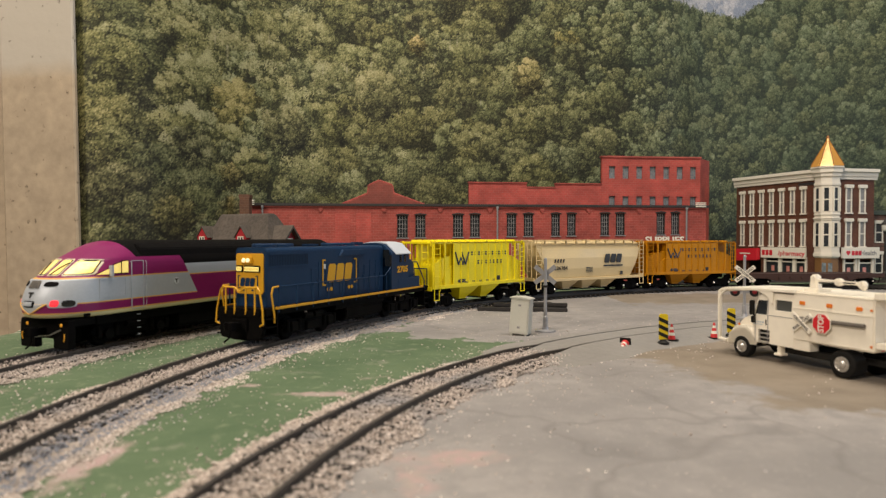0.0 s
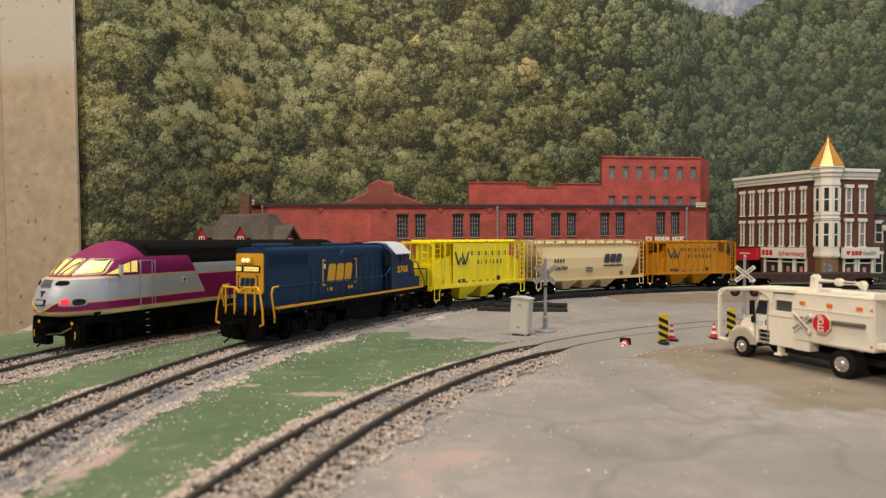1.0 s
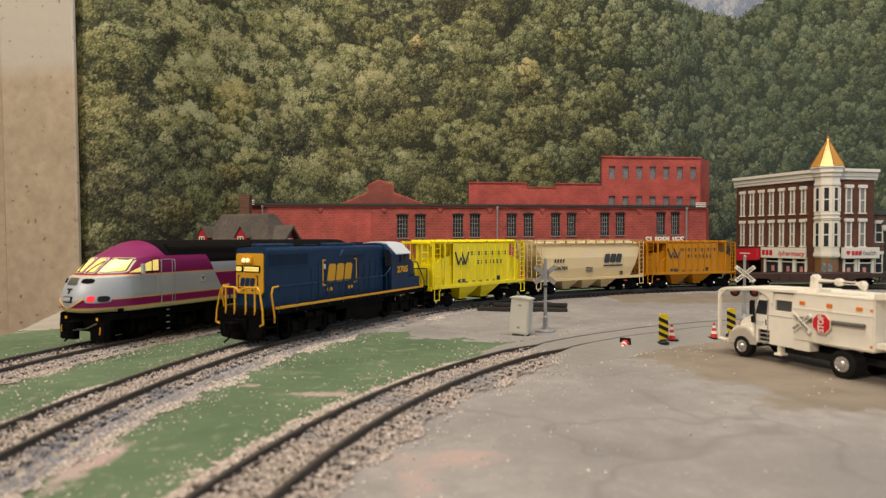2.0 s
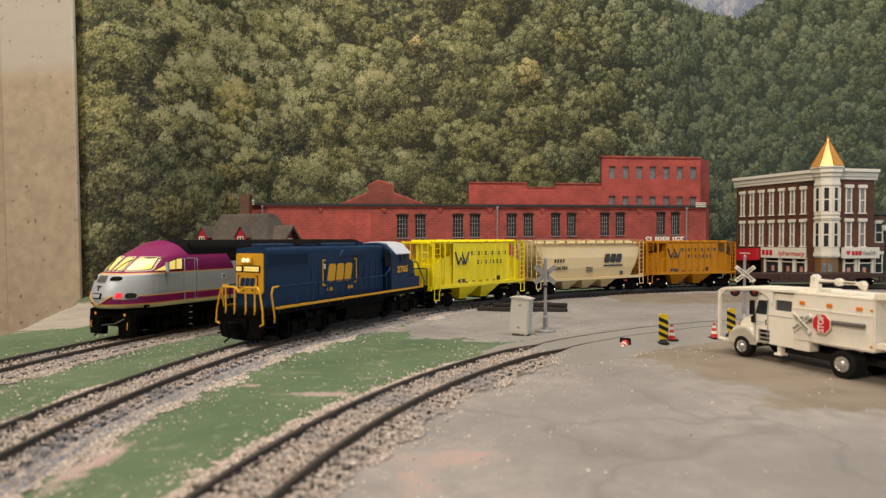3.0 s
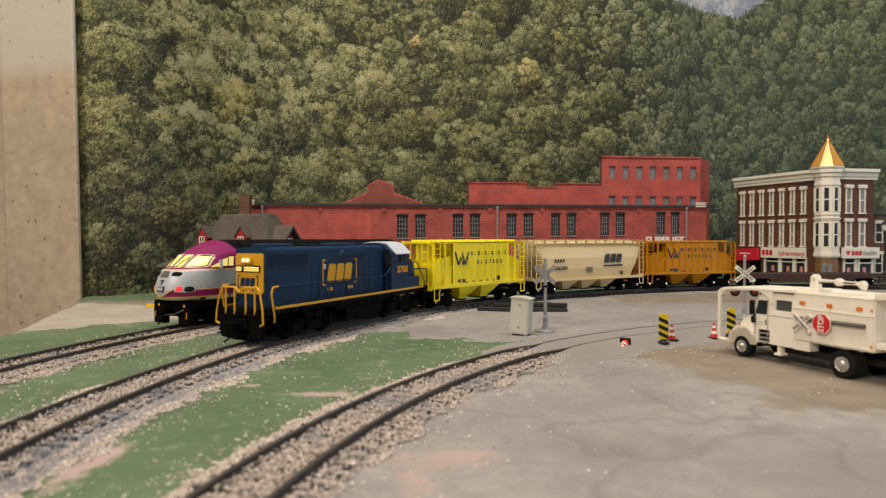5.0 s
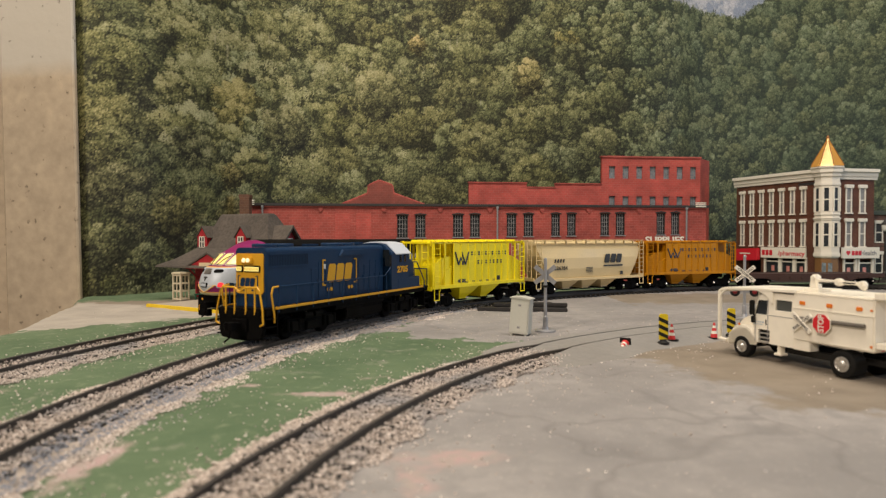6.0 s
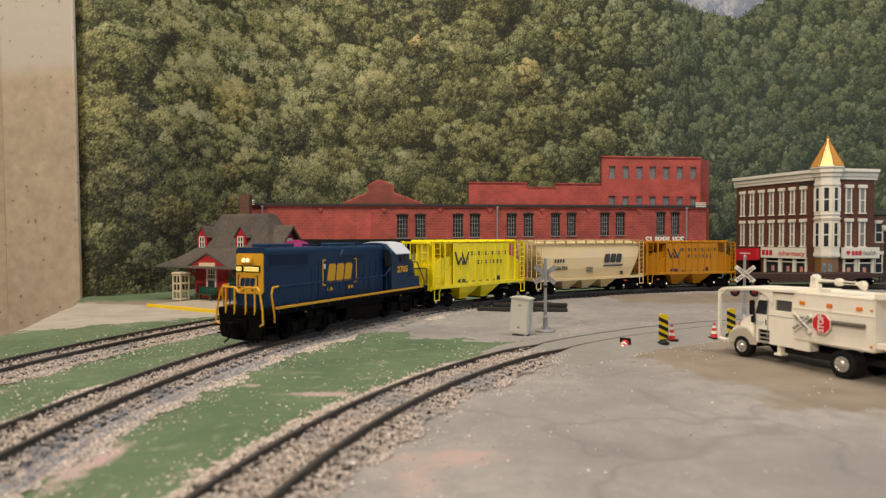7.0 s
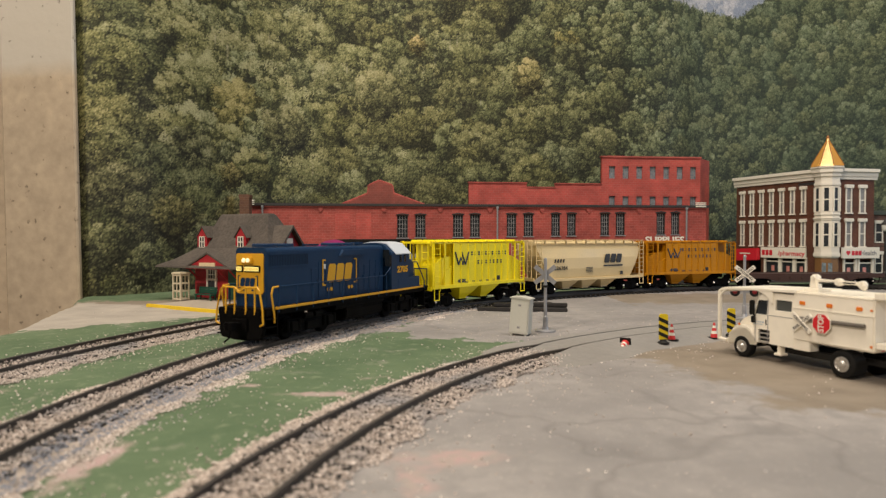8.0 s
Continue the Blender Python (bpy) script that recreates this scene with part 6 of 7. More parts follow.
def build_street_lamp(x, y):
    iron = mat("lamp_iron", (0.015, 0.015, 0.014), 0.45)
    ob = thing("street_lamp", pose(x, y, 0), "black post-top street lamp with pale globe", "street lamp")
    bm = shape()
    turned(bm, [(0, 5), (3, 5), (4, 3.4), (12, 2.6), (14, 1.5), (62, 1.2), (64, 2.4), (66, 2.4)], (0, 0, 0), (0, 0, 66), 12)
    box(bm, -7, 7, -0.6, 0.6, 46, 47.2, 0.2)
    part("post", bm, iron, ob)
    bm = shape()
    turned(bm, [(0, 2.0), (2, 3.6), (6, 4.4), (8, 4.2)], (0, 0, 66), (0, 0, 75), 14)
    part("globe", bm, mat("lamp_glass", (0.7, 0.7, 0.66), 0.25), ob, "pale glass globe")
    bm = shape()
    turned(bm, [(0, 4.8), (1.5, 4.6), (5, 2.2), (7, 1.4), (9, 0.5)], (0, 0, 74), (0, 0, 84), 14)
    part("cap", bm, iron, ob)


build_street_lamp(0.573, 0.82)


# ---- station ----
def build_station():
    ob = thing("railway_station", pose(-0.2035, 0.575, 0, 0, 0, -29.0), "small red station house with a steep brown shingle roof", "station")
    red = mat("station_red", (0.40, 0.016, 0.026), 0.55, vary=0.15, grain=300)
    roofing = mat("shingle_brown", (0.080, 0.066, 0.055), 0.85, vary=0.5, grain=420, stain=60, bump=0.0005)
    # local x along the platform, -y towards the track
    bm = shape()
    box(bm, -32, 62, 0, 44, 2, 33, 0.3)
    walls = part("wall", bm, red, ob, "dark red clapboard wall")
    for i in range(8):
        bm = shape()
        box(bm, -32.3, 62.3, -0.45, 0.1, 4 + i * 3.6, 4.4 + i * 3.6)
        part("clapboard", bm, red, walls)
    # flared hip roof
    bm = shape()
    levels = [(30.5, -60, 84, -22, 66), (32.0, -59, 83, -21.5, 65.5), (38.5, -43, 72, -12, 55), (48, -28, 62, -1, 45), (60, -22, 53, 7, 37), (78, -17, 44, 17, 27), (79.5, -16, 43, 18.5, 25)]
    rings = [[bm.verts.new(p) for p in ((a, c, z), (b, c, z), (b, d, z), (a, d, z))] for z, a, b, c, d in levels]
    for q0, q1 in zip(rings, rings[1:]):
        for i in range(4):
            bm.faces.new((q0[i], q0[(i + 1) % 4], q1[(i + 1) % 4], q1[i]))
    bm.faces.new(rings[0])
    bm.faces.new(rings[-1])
    bmesh.ops.recalc_face_normals(bm, faces=bm.faces)
    roof = part("roof", bm, roofing, ob, "steep flared brown shingle roof")

    def dormer(x, y, z, w, h, d):
        bm = shape()
        box(bm, x - w, x + w, y, y + d, z, z + h)
        prism(bm, [(x - w, z + h), (x, z + h + w * 1.25), (x + w, z + h)], "y", y, y + d)
        dm = part("dormer", bm, red, roof, "small red gabled dormer")
        bm = shape()
        prism(bm, [(x - w - 1.2, z + h - 1.2), (x, z + h + w * 1.25 + 0.8), (x, z + h + w * 1.25 + 2.0), (x - w - 2.0, z + h - 1.0)], "y", y - 1.0, y + d)
        prism(bm, [(x + w + 1.2, z + h - 1.2), (x, z + h + w * 1.25 + 0.8), (x, z + h + w * 1.25 + 2.0), (x + w + 2.0, z + h - 1.0)], "y", y - 1.0, y + d)
        part("dormer_roof", bm, roofing, dm)
        bm = shape()
        for a in (-3.6, -0.45, 2.7):
            box(bm, x + a, x + a + 0.9, y - 0.7, y + 0.1, z + 1, z + h)
        for k in (1, (1 + h) / 2, h - 0.7):
            box(bm, x - 3.6, x + 3.6, y - 0.7, y + 0.1, z + k, z + k + 0.9)
        part("dormer_window", bm, white_plastic, dm, "white paned dormer window")
        bm = shape()
        box(bm, x - 3.4, x + 3.4, y - 0.3, y + 0.05, z + 1, z + h)
        part("dormer_pane", bm, window_dark, dm)

    dormer(-22, 0, 47.0, 6.4, 11.5, 26)
    dormer(27, 0.5, 47.0, 6.4, 11.5, 22)
    # cross gable towards the track
    bm = shape()
    prism(bm, [(-20, 29.8), (8, 42.8), (36, 29.8)], "y", -20.0, -17.5)
    gable = part("gable", bm, red, ob, "red gable with a name board")
    bm = shape()
    for s in (-1, 1):
        prism(bm, [(8, 43.2), (8, 44.8), (8 + s * 31, 30.4), (8 + s * 31, 28.8)], "y", -21.0, 6)
    part("gable_roof", bm, roofing, gable)
    bm = shape()
    box(bm, -2, 18, -20.8, -20.0, 31.8, 35.6, 0.2)
    part("name_board", bm, mat("board_cream", (0.68, 0.55, 0.36), 0.5), gable, "blank cream name board")
    # far wing gable
    bm = shape()
    prism(bm, [(-6, 33), (20, 66), (46, 33)], "x", 12, 66)
    wing = part("end_gable", bm, red, ob)
    bm = shape()
    for s in (-1, 1):
        prism(bm, [(20, 66.0), (20, 68.6), (20 + s * 29, 33.0), (20 + s * 29, 30.0)], "x", 8, 71)
    part("end_gable_roof", bm, roofing, wing)
    bm = shape()
    box(bm, 65.6, 66.8, 16, 24, 46, 57, 0.2)
    part("end_gable_window", bm, white_plastic, wing)
    # windows, door, bench, brackets
    for x in (-9, 34, 54):
        bm = shape()
        for a in (-6.6, 4.6):
            box(bm, x + a, x + a + 2.0, -1.3, 0.2, 10, 29.5)
        for z in (8.6, 18.3, 28.2):
            box(bm, x - 7.0, x + 7.0, -1.4, 0.2, z, z + 1.8)
        for a in (-2.2, 1.4):
            box(bm, x + a, x + a + 0.6, -1.0, 0.2, 19, 29)
        box(bm, x - 5, x + 5, -1.0, 0.2, 23.4, 24.0)
        win = part("window", bm, white_plastic, ob, "white framed sash window")
        bm = shape()
        box(bm, x - 5.4, x + 5.4, -0.5, 0.1, 10, 29)
        part("pane", bm, window_dark, win)
    bm = shape()
    box(bm, 12, 22, -0.8, 0.2, 2, 28, 0.2)
    part("door", bm, mat("door_green", (0.02, 0.085, 0.055), 0.5), ob, "dark green door")
    for x in (-28, 10, 24, 46):
        bm = shape()
        bar(bm, [(x, -0.5, 20), (x, -6, 25), (x, -12, 30.5)], 0.8)
        part("roof_bracket", bm, red, ob)
    ob2 = thing("bench", pose(-0.2035, 0.575, 0.002, 0, 0, -29.0) @ pose(-0.002, -0.012, 0), "green slatted bench on the platform", "bench")
    green = mat("bench_green", (0.015, 0.10, 0.065), 0.5)
    bm = shape()
    for i in range(3):
        box(bm, -11, 12, -5.5 + i * 1.7, -4.2 + i * 1.7, 4.6, 5.3, 0.15)
    part("seat", bm, green, ob2)
    bm = shape()
    for i in range(3):
        box(bm, -11, 12, 0.2 + i * 0.25, 0.9 + i * 0.25, 5.6 + i * 2.0, 7.5 + i * 2.0, 0.15)
    part("backrest", bm, green, ob2)
    for x in (-9, 10):
        bm = shape()
        box(bm, x - 0.5, x + 0.5, -5.4, -4.4, 0, 4.7)
        box(bm, x - 0.5, x + 0.5, 0, 1.0, 0, 11)
        box(bm, x - 0.5, x + 0.5, -5.4, 1.0, 4.0, 4.7)
        part("leg", bm, green, ob2)


build_station()


def build_platform():
    ob = thing("platform", pose(-0.2505, 0.531, 0, 0, 0, -31.4), "low grey station platform with a yellow edge strip", "platform", kind="structure")
    bm = shape()
    box(bm, 6, 150, 0, 90, -0.5, 1.9, 0.3)
    part("slab", bm, mat("platform_grey", (0.40, 0.34, 0.27), 0.75, vary=0.12, grain=400, stain=40), ob)
    bm = shape()
    box(bm, 5, 97, -2.4, 0.2, -0.5, 2.5, 0.3)
    part("edge_strip", bm, mat("edge_yellow", (0.80, 0.56, 0.02), 0.5), ob, "bright yellow edge strip")


build_platform()


def build_booth():
    ob = thing("phone_booth", pose(-0.2345, 0.566, 0.0019, 0, 0, -29) @ Matrix.Diagonal((0.8, 0.8, 0.95, 1)), "cream wooden booth with tall windows beside the station", "booth")
    cream = mat("booth_cream", (0.70, 0.62, 0.46), 0.5)
    for x in (-6, 6):
        for y in (-5.5, 5.5):
            bm = shape()
            box(bm, x - 0.8, x + 0.8, y - 0.8, y + 0.8, 0, 24.5, 0.15)
            part("post", bm, cream, ob)
    bm = shape()
    box(bm, -7.6, 7.6, -7.2, 7.2, 24.5, 25.6, 0.2)
    box(bm, -6.6, 6.6, -6.2, 6.2, 25.6, 26.2, 0.2)
    part("roof", bm, cream, ob)
    for y in (-5.5, 5.5):
        bm = shape()
        for z in (0.4, 8, 15, 22.6):
            box(bm, -6, 6, y - 0.5, y + 0.5, z, z + 1.3)
        box(bm, -0.5, 0.5, y - 0.5, y + 0.5, 0, 24)
        part("sash", bm, cream, ob)
    for x in (-6, 6):
        bm = shape()
        for z in (0.4, 8, 15, 22.6):
            box(bm, x - 0.5, x + 0.5, -5.5, 5.5, z, z + 1.3)
        part("sash", bm, cream, ob)


build_booth()


# ---- road vehicle and street things ----
truck_white = mat("truck_white", (0.90, 0.84, 0.72), 0.40, vary=0.05, grain=300, stain=60)
rubber = mat("tyre_rubber", (0.008, 0.0075, 0.007), 0.75, spec=0.25)
chrome = mat("chrome", (0.62, 0.60, 0.57), 0.30, metal=0.85)
lens_orange = mat("marker_orange", (0.80, 0.22, 0.02), 0.4)
stop_red = mat("stop_red", (0.62, 0.015, 0.025), 0.4)
pale_blue = mat("pale_blue_ink", (0.42, 0.50, 0.58), 0.5)
lens_dark = mat("lens_dark_red", (0.20, 0.010, 0.014), 0.3)
strip_black = mat("strip_black", (0.012, 0.011, 0.010), 0.6, spec=0.3)
strip_yellow = mat("strip_yellow", (0.70, 0.52, 0.01), 0.5)


def truck_wheel(ob, x, y, r, width, out):
    """A wheel whose outer face is at y and which looks towards out (+1 or -1)."""
    bm = shape()
    turned(bm, [(0, r * 0.55), (0, r * 0.93), (0.5, r), (width - 0.5, r), (width, r * 0.93), (width + 0.2, r * 0.75), (width, r * 0.55)], (x, y - out * width, r), (x, y, r), 28)
    wheel = part("wheel", bm, rubber, ob, "black rubber tyre")
    bm = shape()
    turned(bm, [(0, r * 0.56), (0.45, r * 0.55), (0.5, r * 0.50), (0.3, r * 0.46), (0.2, r * 0.30), (0.7, r * 0.24), (1.1, r * 0.18), (1.2, 0.1)], (x, y - out * 0.1, r), (x, y + out * 2, r), 22)
    for k in range(8):
        a = k * math.pi / 4
        rod(bm, (x + r * 0.42 * math.cos(a), y, r + r * 0.42 * math.sin(a)), (x + r * 0.42 * math.cos(a), y + out * 0.6, r + r * 0.42 * math.sin(a)), 0.28, seg=6)
    part("rim", bm, chrome, wheel, "bright chrome rim with nuts")


def crossbuck(parent, m, size, white, ink_m, name="crossbuck"):
    """Two crossed white boards with black lettering, facing -y, centre at m."""
    for k, (ang, text) in enumerate(((40, "RAIL  ROAD"), (-40, "CROSSING"))):
        bm = shape()
        box(bm, -size, size, -0.35 - 0.25 * k, 0.35 - 0.25 * k, -size * 0.17, size * 0.17, 0.12)
        b = part("crossbuck_board", bm, white, parent, "white board with black letters")
        b.matrix_basis = m @ pose(0, 0, 0, 0, -ang, 0)
        words("board_letters", text, size * 0.19, ink_m, b, pose(0, -(0.37 + 0.25 * k) * 0.001, 0, 90, 0, 0), depth=0.04, wide=1.15, bold=0.04)


def build_truck():
    ob = thing("utility_truck", pose(0.1756, 0.2624, 0, 0, 0, 111), "cream white utility truck model with chip box and roof guard", "truck")
    W = 13.5
    # chassis
    bm = shape()
    for s in (-1, 1):
        box(bm, -20, 55, s * 5 - 1, s * 5 + 1, 6.0, 8.5, 0.2)
    box(bm, -1.4, 1.4, -10, 10, 4.6, 7.0, 0.4)
    box(bm, 50.0, 52.4, -10, 10, 4.4, 6.4, 0.4)
    box(bm, 6, 30, -9, 9, 5.0, 8.0, 0.4)
    part("chassis", bm, strip_black, ob, "dark chassis frame")
    for x, y, wd in ((51.2, W, 4.0), (51.2, -W, 4.0), (0.3, W - 0.3, 7.5), (0.3, -W + 0.3, 7.5)):
        truck_wheel(ob, x, y, 5.2 if x > 20 else 5.7, wd, 1 if y > 0 else -1)
    # bonnet with arched wings
    bm = shape()
    prism(bm, [(42, 8.5), (42, 20.6), (46, 20.6), (52, 19.6), (56.5, 17.4), (58.6, 14.0), (59, 8.5)], "y", -8.6, 8.6, 0.8)
    hood = part("bonnet", bm, truck_white, ob, "rounded white bonnet")
    for s in (-1, 1):
        bm = shape()
        pts = [(59.4, 8.6), (59.2, 10.8)]
        for k in range(0, 9):
            a = radians(10 + 20 * k)
            pts.append((51.2 + 8.5 * math.cos(a), 6.0 + 9.6 * math.sin(a)))
        pts += [(42.6, 8.6), (43.8, 8.6)]
        for k in range(8, -1, -1):
            a = radians(10 + 20 * k)
            pts.append((51.2 + 7.3 * math.cos(a), 6.0 + 8.2 * math.sin(a)))
        prism(bm, pts, "y", min(s * 7.5, s * W), max(s * 7.5, s * W), 0.2)
        part("wing", bm, truck_white, hood, "arched wheel wing")
        bm = shape()
        prism(bm, [(51.2 + 7.4 * math.cos(radians(20 * k)), 6.0 + 8.3 * math.sin(radians(20 * k))) for k in range(10)], "y", min(s * 8.7, s * 9.2), max(s * 8.7, s * 9.2))
        part("wheel_well", bm, strip_black, hood)
        bm = shape()
        box(bm, 57.4, 58.6, min(s * 8.2, s * 11.6), max(s * 8.2, s * 11.6), 11.0, 14.0, 0.4)
        part("headlight", bm, chrome, hood)
        bm = shape()
        box(bm, 52.5, 53.6, min(s * 13.0, s * 13.8), max(s * 13.0, s * 13.8), 15.2, 16.2, 0.2)
        part("side_marker", bm, lens_orange, hood)
    bm = shape()
    box(bm, 58.8, 61.2, -13, 13, 5.0, 8.4, 0.5)
    part("bumper", bm, truck_white, ob)
    bm = shape()
    box(bm, 58.6, 59.3, -6.5, 6.5, 9.5, 16.5, 0.3)
    part("grille", bm, strip_black, hood)
    # cab with real window openings: sides, front and rear sheets
    for s in (-1, 1):
        bm = shape()
        pierced_wall(bm, 22.6, 44.5, 8.6, 30.6, min(s * (W - 0.9), s * W), max(s * (W - 0.9), s * W), [(37.0, 44.2, 21.6, 28.4), (24.0, 32.6, 24.4, 29.2), (35.4, 41.6, 8.6, 14.8)])
        for v in bm.verts:
            if v.co.z > 22 and v.co.x > 43:
                v.co.x -= (v.co.z - 21.6) * 0.32
            if v.co.z > 22:
                v.co.y -= s * (v.co.z - 22) * 0.06
        side = part("cab_side", bm, truck_white, ob, "white cab side with two windows")
        bm = shape()
        prism(bm, [(37.0, 21.6), (44.0, 21.6), (41.6, 28.4), (37.0, 28.4)], "y", s * (W - 1.6), s * (W - 1.2))
        part("side_glass", bm, window_dark, side)
        bm = shape()
        prism(bm, [(23.7, 24.1), (33, 24.1), (33, 29.4), (23.7, 29.4)], "y", s * (W - 1.6), s * (W - 1.2))
        part("rear_side_glass", bm, mat("tinted_glass", (0.09, 0.095, 0.09), 0.12), side)
        bm = shape()
        box(bm, 36.2, 36.6, s * W - 0.08, s * W + 0.08, 9, 29)
        box(bm, 43.3, 43.6, s * W - 0.08, s * W + 0.08, 9, 21)
        box(bm, 23.5, 36, s * W - 0.08, s * W + 0.08, 21.6, 21.9)
        part("door_seam", bm, grey_trim, side)
        bm = shape()
        for k in range(5):
            box(bm, 38.6 + k * 1.4, 39.4 + k * 1.4, s * W - 0.1, s * W + 0.1, 17.8, 18.5)
        box(bm, 39.2, 44.6, s * W - 0.1, s * W + 0.1, 16.9, 17.2)
        part("door_lettering_bars", bm, pale_blue, side)
        bm = shape()
        box(bm, 37.0, 37.5, min(s * W, s * (W + 0.5)), max(s * W, s * (W + 0.5)), 17.0, 19.6, 0.15)
        part("door_handle", bm, strip_black, side, "black door handle")
        bm = shape()
        box(bm, 42.8, 44.0, min(s * (W + 0.6), s * (W + 3.6)), max(s * (W + 0.6), s * (W + 3.6)), 21.4, 28.2, 0.4)
        box(bm, 42.4, 43.8, min(s * (W + 0.6), s * (W + 2.8)), max(s * (W + 0.6), s * (W + 2.8)), 17.6, 20.8, 0.4)
        bar(bm, [(43.4, s * W, 21.0), (43.4, s * (W + 1.4), 21.2)], 0.4)
        part("mirror", bm, strip_black, ob, "black door mirror")
        # steps
        bm = shape()
        for i in range(3):
            box(bm, 35.6, 41.4, min(s * (W - 5), s * (W + 0.2)), max(s * (W - 5), s * (W + 0.2)), 8.6 + i * 2.1, 9.2 + i * 2.1, 0.12)
        step = part("step", bm, chrome, ob, "metal steps under the door")
        bm = shape()
        box(bm, 35.6, 41.4, min(s * (W - 5.5), s * (W - 1.2)), max(s * (W - 5.5), s * (W - 1.2)), 8.4, 14.8)
        part("step_box", bm, strip_black, step)
        # outrigger and tool locker behind the cab
        bm = shape()
        box(bm, 30.2, 32.2, min(s * (W - 4), s * (W - 1)), max(s * (W - 4), s * (W - 1)), 4.6, 9.0, 0.3)
        box(bm, 29.2, 33.2, min(s * (W - 4.6), s * W), max(s * (W - 4.6), s * W), 3.9, 5.0, 0.3)
        part("outrigger", bm, truck_white, ob, "stubby white stabiliser leg")
        bm = shape()
        box(bm, 15.0, 23.4, min(s * (W - 6), s * (W - 0.2)), max(s * (W - 6), s * (W - 0.2)), 8.2, 13.0, 0.3)
        part("locker", bm, truck_white, ob)
    bm = shape()
    prism(bm, [(22.6, 30.2), (22.6, 31.6), (24.0, 32.2), (38.6, 32.2), (41.4, 30.4), (41.2, 29.8)], "y", -W + 0.6, W - 0.6, 0.3)
    box(bm, 22.6, 23.6, -W + 0.8, W - 0.8, 8.6, 31)
    box(bm, 23, 44, -W + 0.9, W - 0.9, 8.4, 9.4)
    part("cab_roof", bm, truck_white, ob)
    bm = shape()
    prism(bm, [(44.3, 21.4), (44.9, 21.4), (41.9, 30.4), (41.3, 30.4)], "y", -W + 0.8, W - 0.8)
    part("windscreen", bm, window_dark, ob)
    bm = shape()
    box(bm, 42.6, 44.4, -W + 0.4, W - 0.4, 9, 21.5, 0.2)
    part("cowl", bm, truck_white, ob)
    bm = shape()
    for y in (-6, 6):
        box(bm, 31, 36, y - 3.2, y + 3.2, 10, 22, 0.6)
    part("seat", bm, strip_black, ob, "dark cab seats")
    # roof guard: a canopy over cab and bonnet on front posts
    bm = shape()
    prism(bm, [(21, 33.0), (21, 34.4), (60, 33.2), (64, 32.4), (66, 31.0), (66, 30.2), (63.5, 31.2), (58, 31.9), (44, 32.6)], "y", -W - 0.6, W + 0.6, 0.2)
    guard = part("roof_guard", bm, truck_white, ob, "white canopy guard over the cab")
    for s in (-1, 1):
        bm = shape()
        box(bm, 64.4, 66.0, s * W - 0.9, s * W + 0.9, 6.5, 31, 0.3)
        bar(bm, [(65.2, s * W, 28.6), (62.0, s * W, 31.4)], 0.7)
        bar(bm, [(65.2, s * W, 7.0), (60.5, s * W, 6.6)], 0.9)
        part("guard_post", bm, truck_white, guard)
        bm = shape()
        prism(bm, [(43.0, 32.7), (40.5, 32.0), (37.6, 30.8), (35.6, 29.2), (34.6, 27.4), (33.4, 27.4), (33.4, 32.9)], "y", min(s * (W - 0.1), s * (W + 0.45)), max(s * (W - 0.1), s * (W + 0.45)), 0.12)
        part("guard_brace", bm, truck_white, guard, "curved white brace down to the cab")
    # chip box
    bm = shape()
    box(bm, -13, 23.2, -W, W, 12.4, 34.0, 0.5)
    chip = part("chip_box", bm, truck_white, ob, "tall white box body")
    for s in (-1, 1):
        bm = shape()
        for z in (13.0, 26.4, 33.0):
            box(bm, -13, 23.2, s * W - 0.25, s * W + 0.25, z, z + 0.5, 0.1)
        part("panel_rib", bm, truck_white, chip)
        for x in (18.5, 5.8, -7.0):
            bm = shape()
            box(bm, x - 1.3, x + 1.3, s * W - 0.5, s * W + 0.5, 28.3, 29.9, 0.2)
            part("marker_lamp", bm, lens_orange, chip, "orange marker lamp")
        bm = shape()
        box(bm, -12.4, -11.6, s * W - 0.4, s * W + 0.4, 14.2, 15.2)
        box(bm, -12.4, -11.6, s * W - 0.4, s * W + 0.4, 28.6, 29.4)
        part("small_reflector", bm, lens_orange, chip)
        bm = shape()
        rod(bm, (19, s * (W + 0.9), 22.4), (-9.8, s * (W + 0.9), 22.6), 0.85, seg=8)
        part("grab_rail", bm, mat("rail_grey", (0.13, 0.115, 0.10), 0.5), chip, "dark grey side rail")
    # rear frame and tail
    bm = shape()
    box(bm, -24, -13, -W + 0.8, W - 0.8, 14.0, 16.5, 0.3)
    prism(bm, [(-24, 33.6), (-24, 36.6), (-13, 36.0), (-13, 33.2)], "y", -W - 0.4, W + 0.4, 0.4)
    box(bm, -24, -22.4, -W, -W + 1.6, 14, 34, 0.2)
    box(bm, -24, -22.4, W - 1.6, W, 14, 34, 0.2)
    part("tail_frame", bm, truck_white, chip)
    bm = shape()
    for y in (-8, 8):
        box(bm, -13.6, -13.0, y - 1.5, y + 1.5, 13.0, 14.6, 0.2)
    part("tail_lamp", bm, stop_red, chip)
    # stop board and crossed boards carried on the side
    bm = shape()
    oct_ = [(8.0 + 4.1 * math.cos(radians(22.5 + 45 * i)), 21.5 + 4.1 * math.sin(radians(22.5 + 45 * i))) for i in range(8)]
    prism(bm, [(8.0 + (a - 8.0) * 1.09, 21.5 + (z - 21.5) * 1.09) for a, z in oct_], "y", W + 1.6, W + 1.9)
    sign = thing("stop_sign", ob.matrix_basis.copy(), "red eight-sided stop sign leaning on the truck's side", "sign")
    part("border", bm, white_plastic, sign, "white border")
    bm = shape()
    prism(bm, oct_, "y", W + 1.7, W + 2.05)
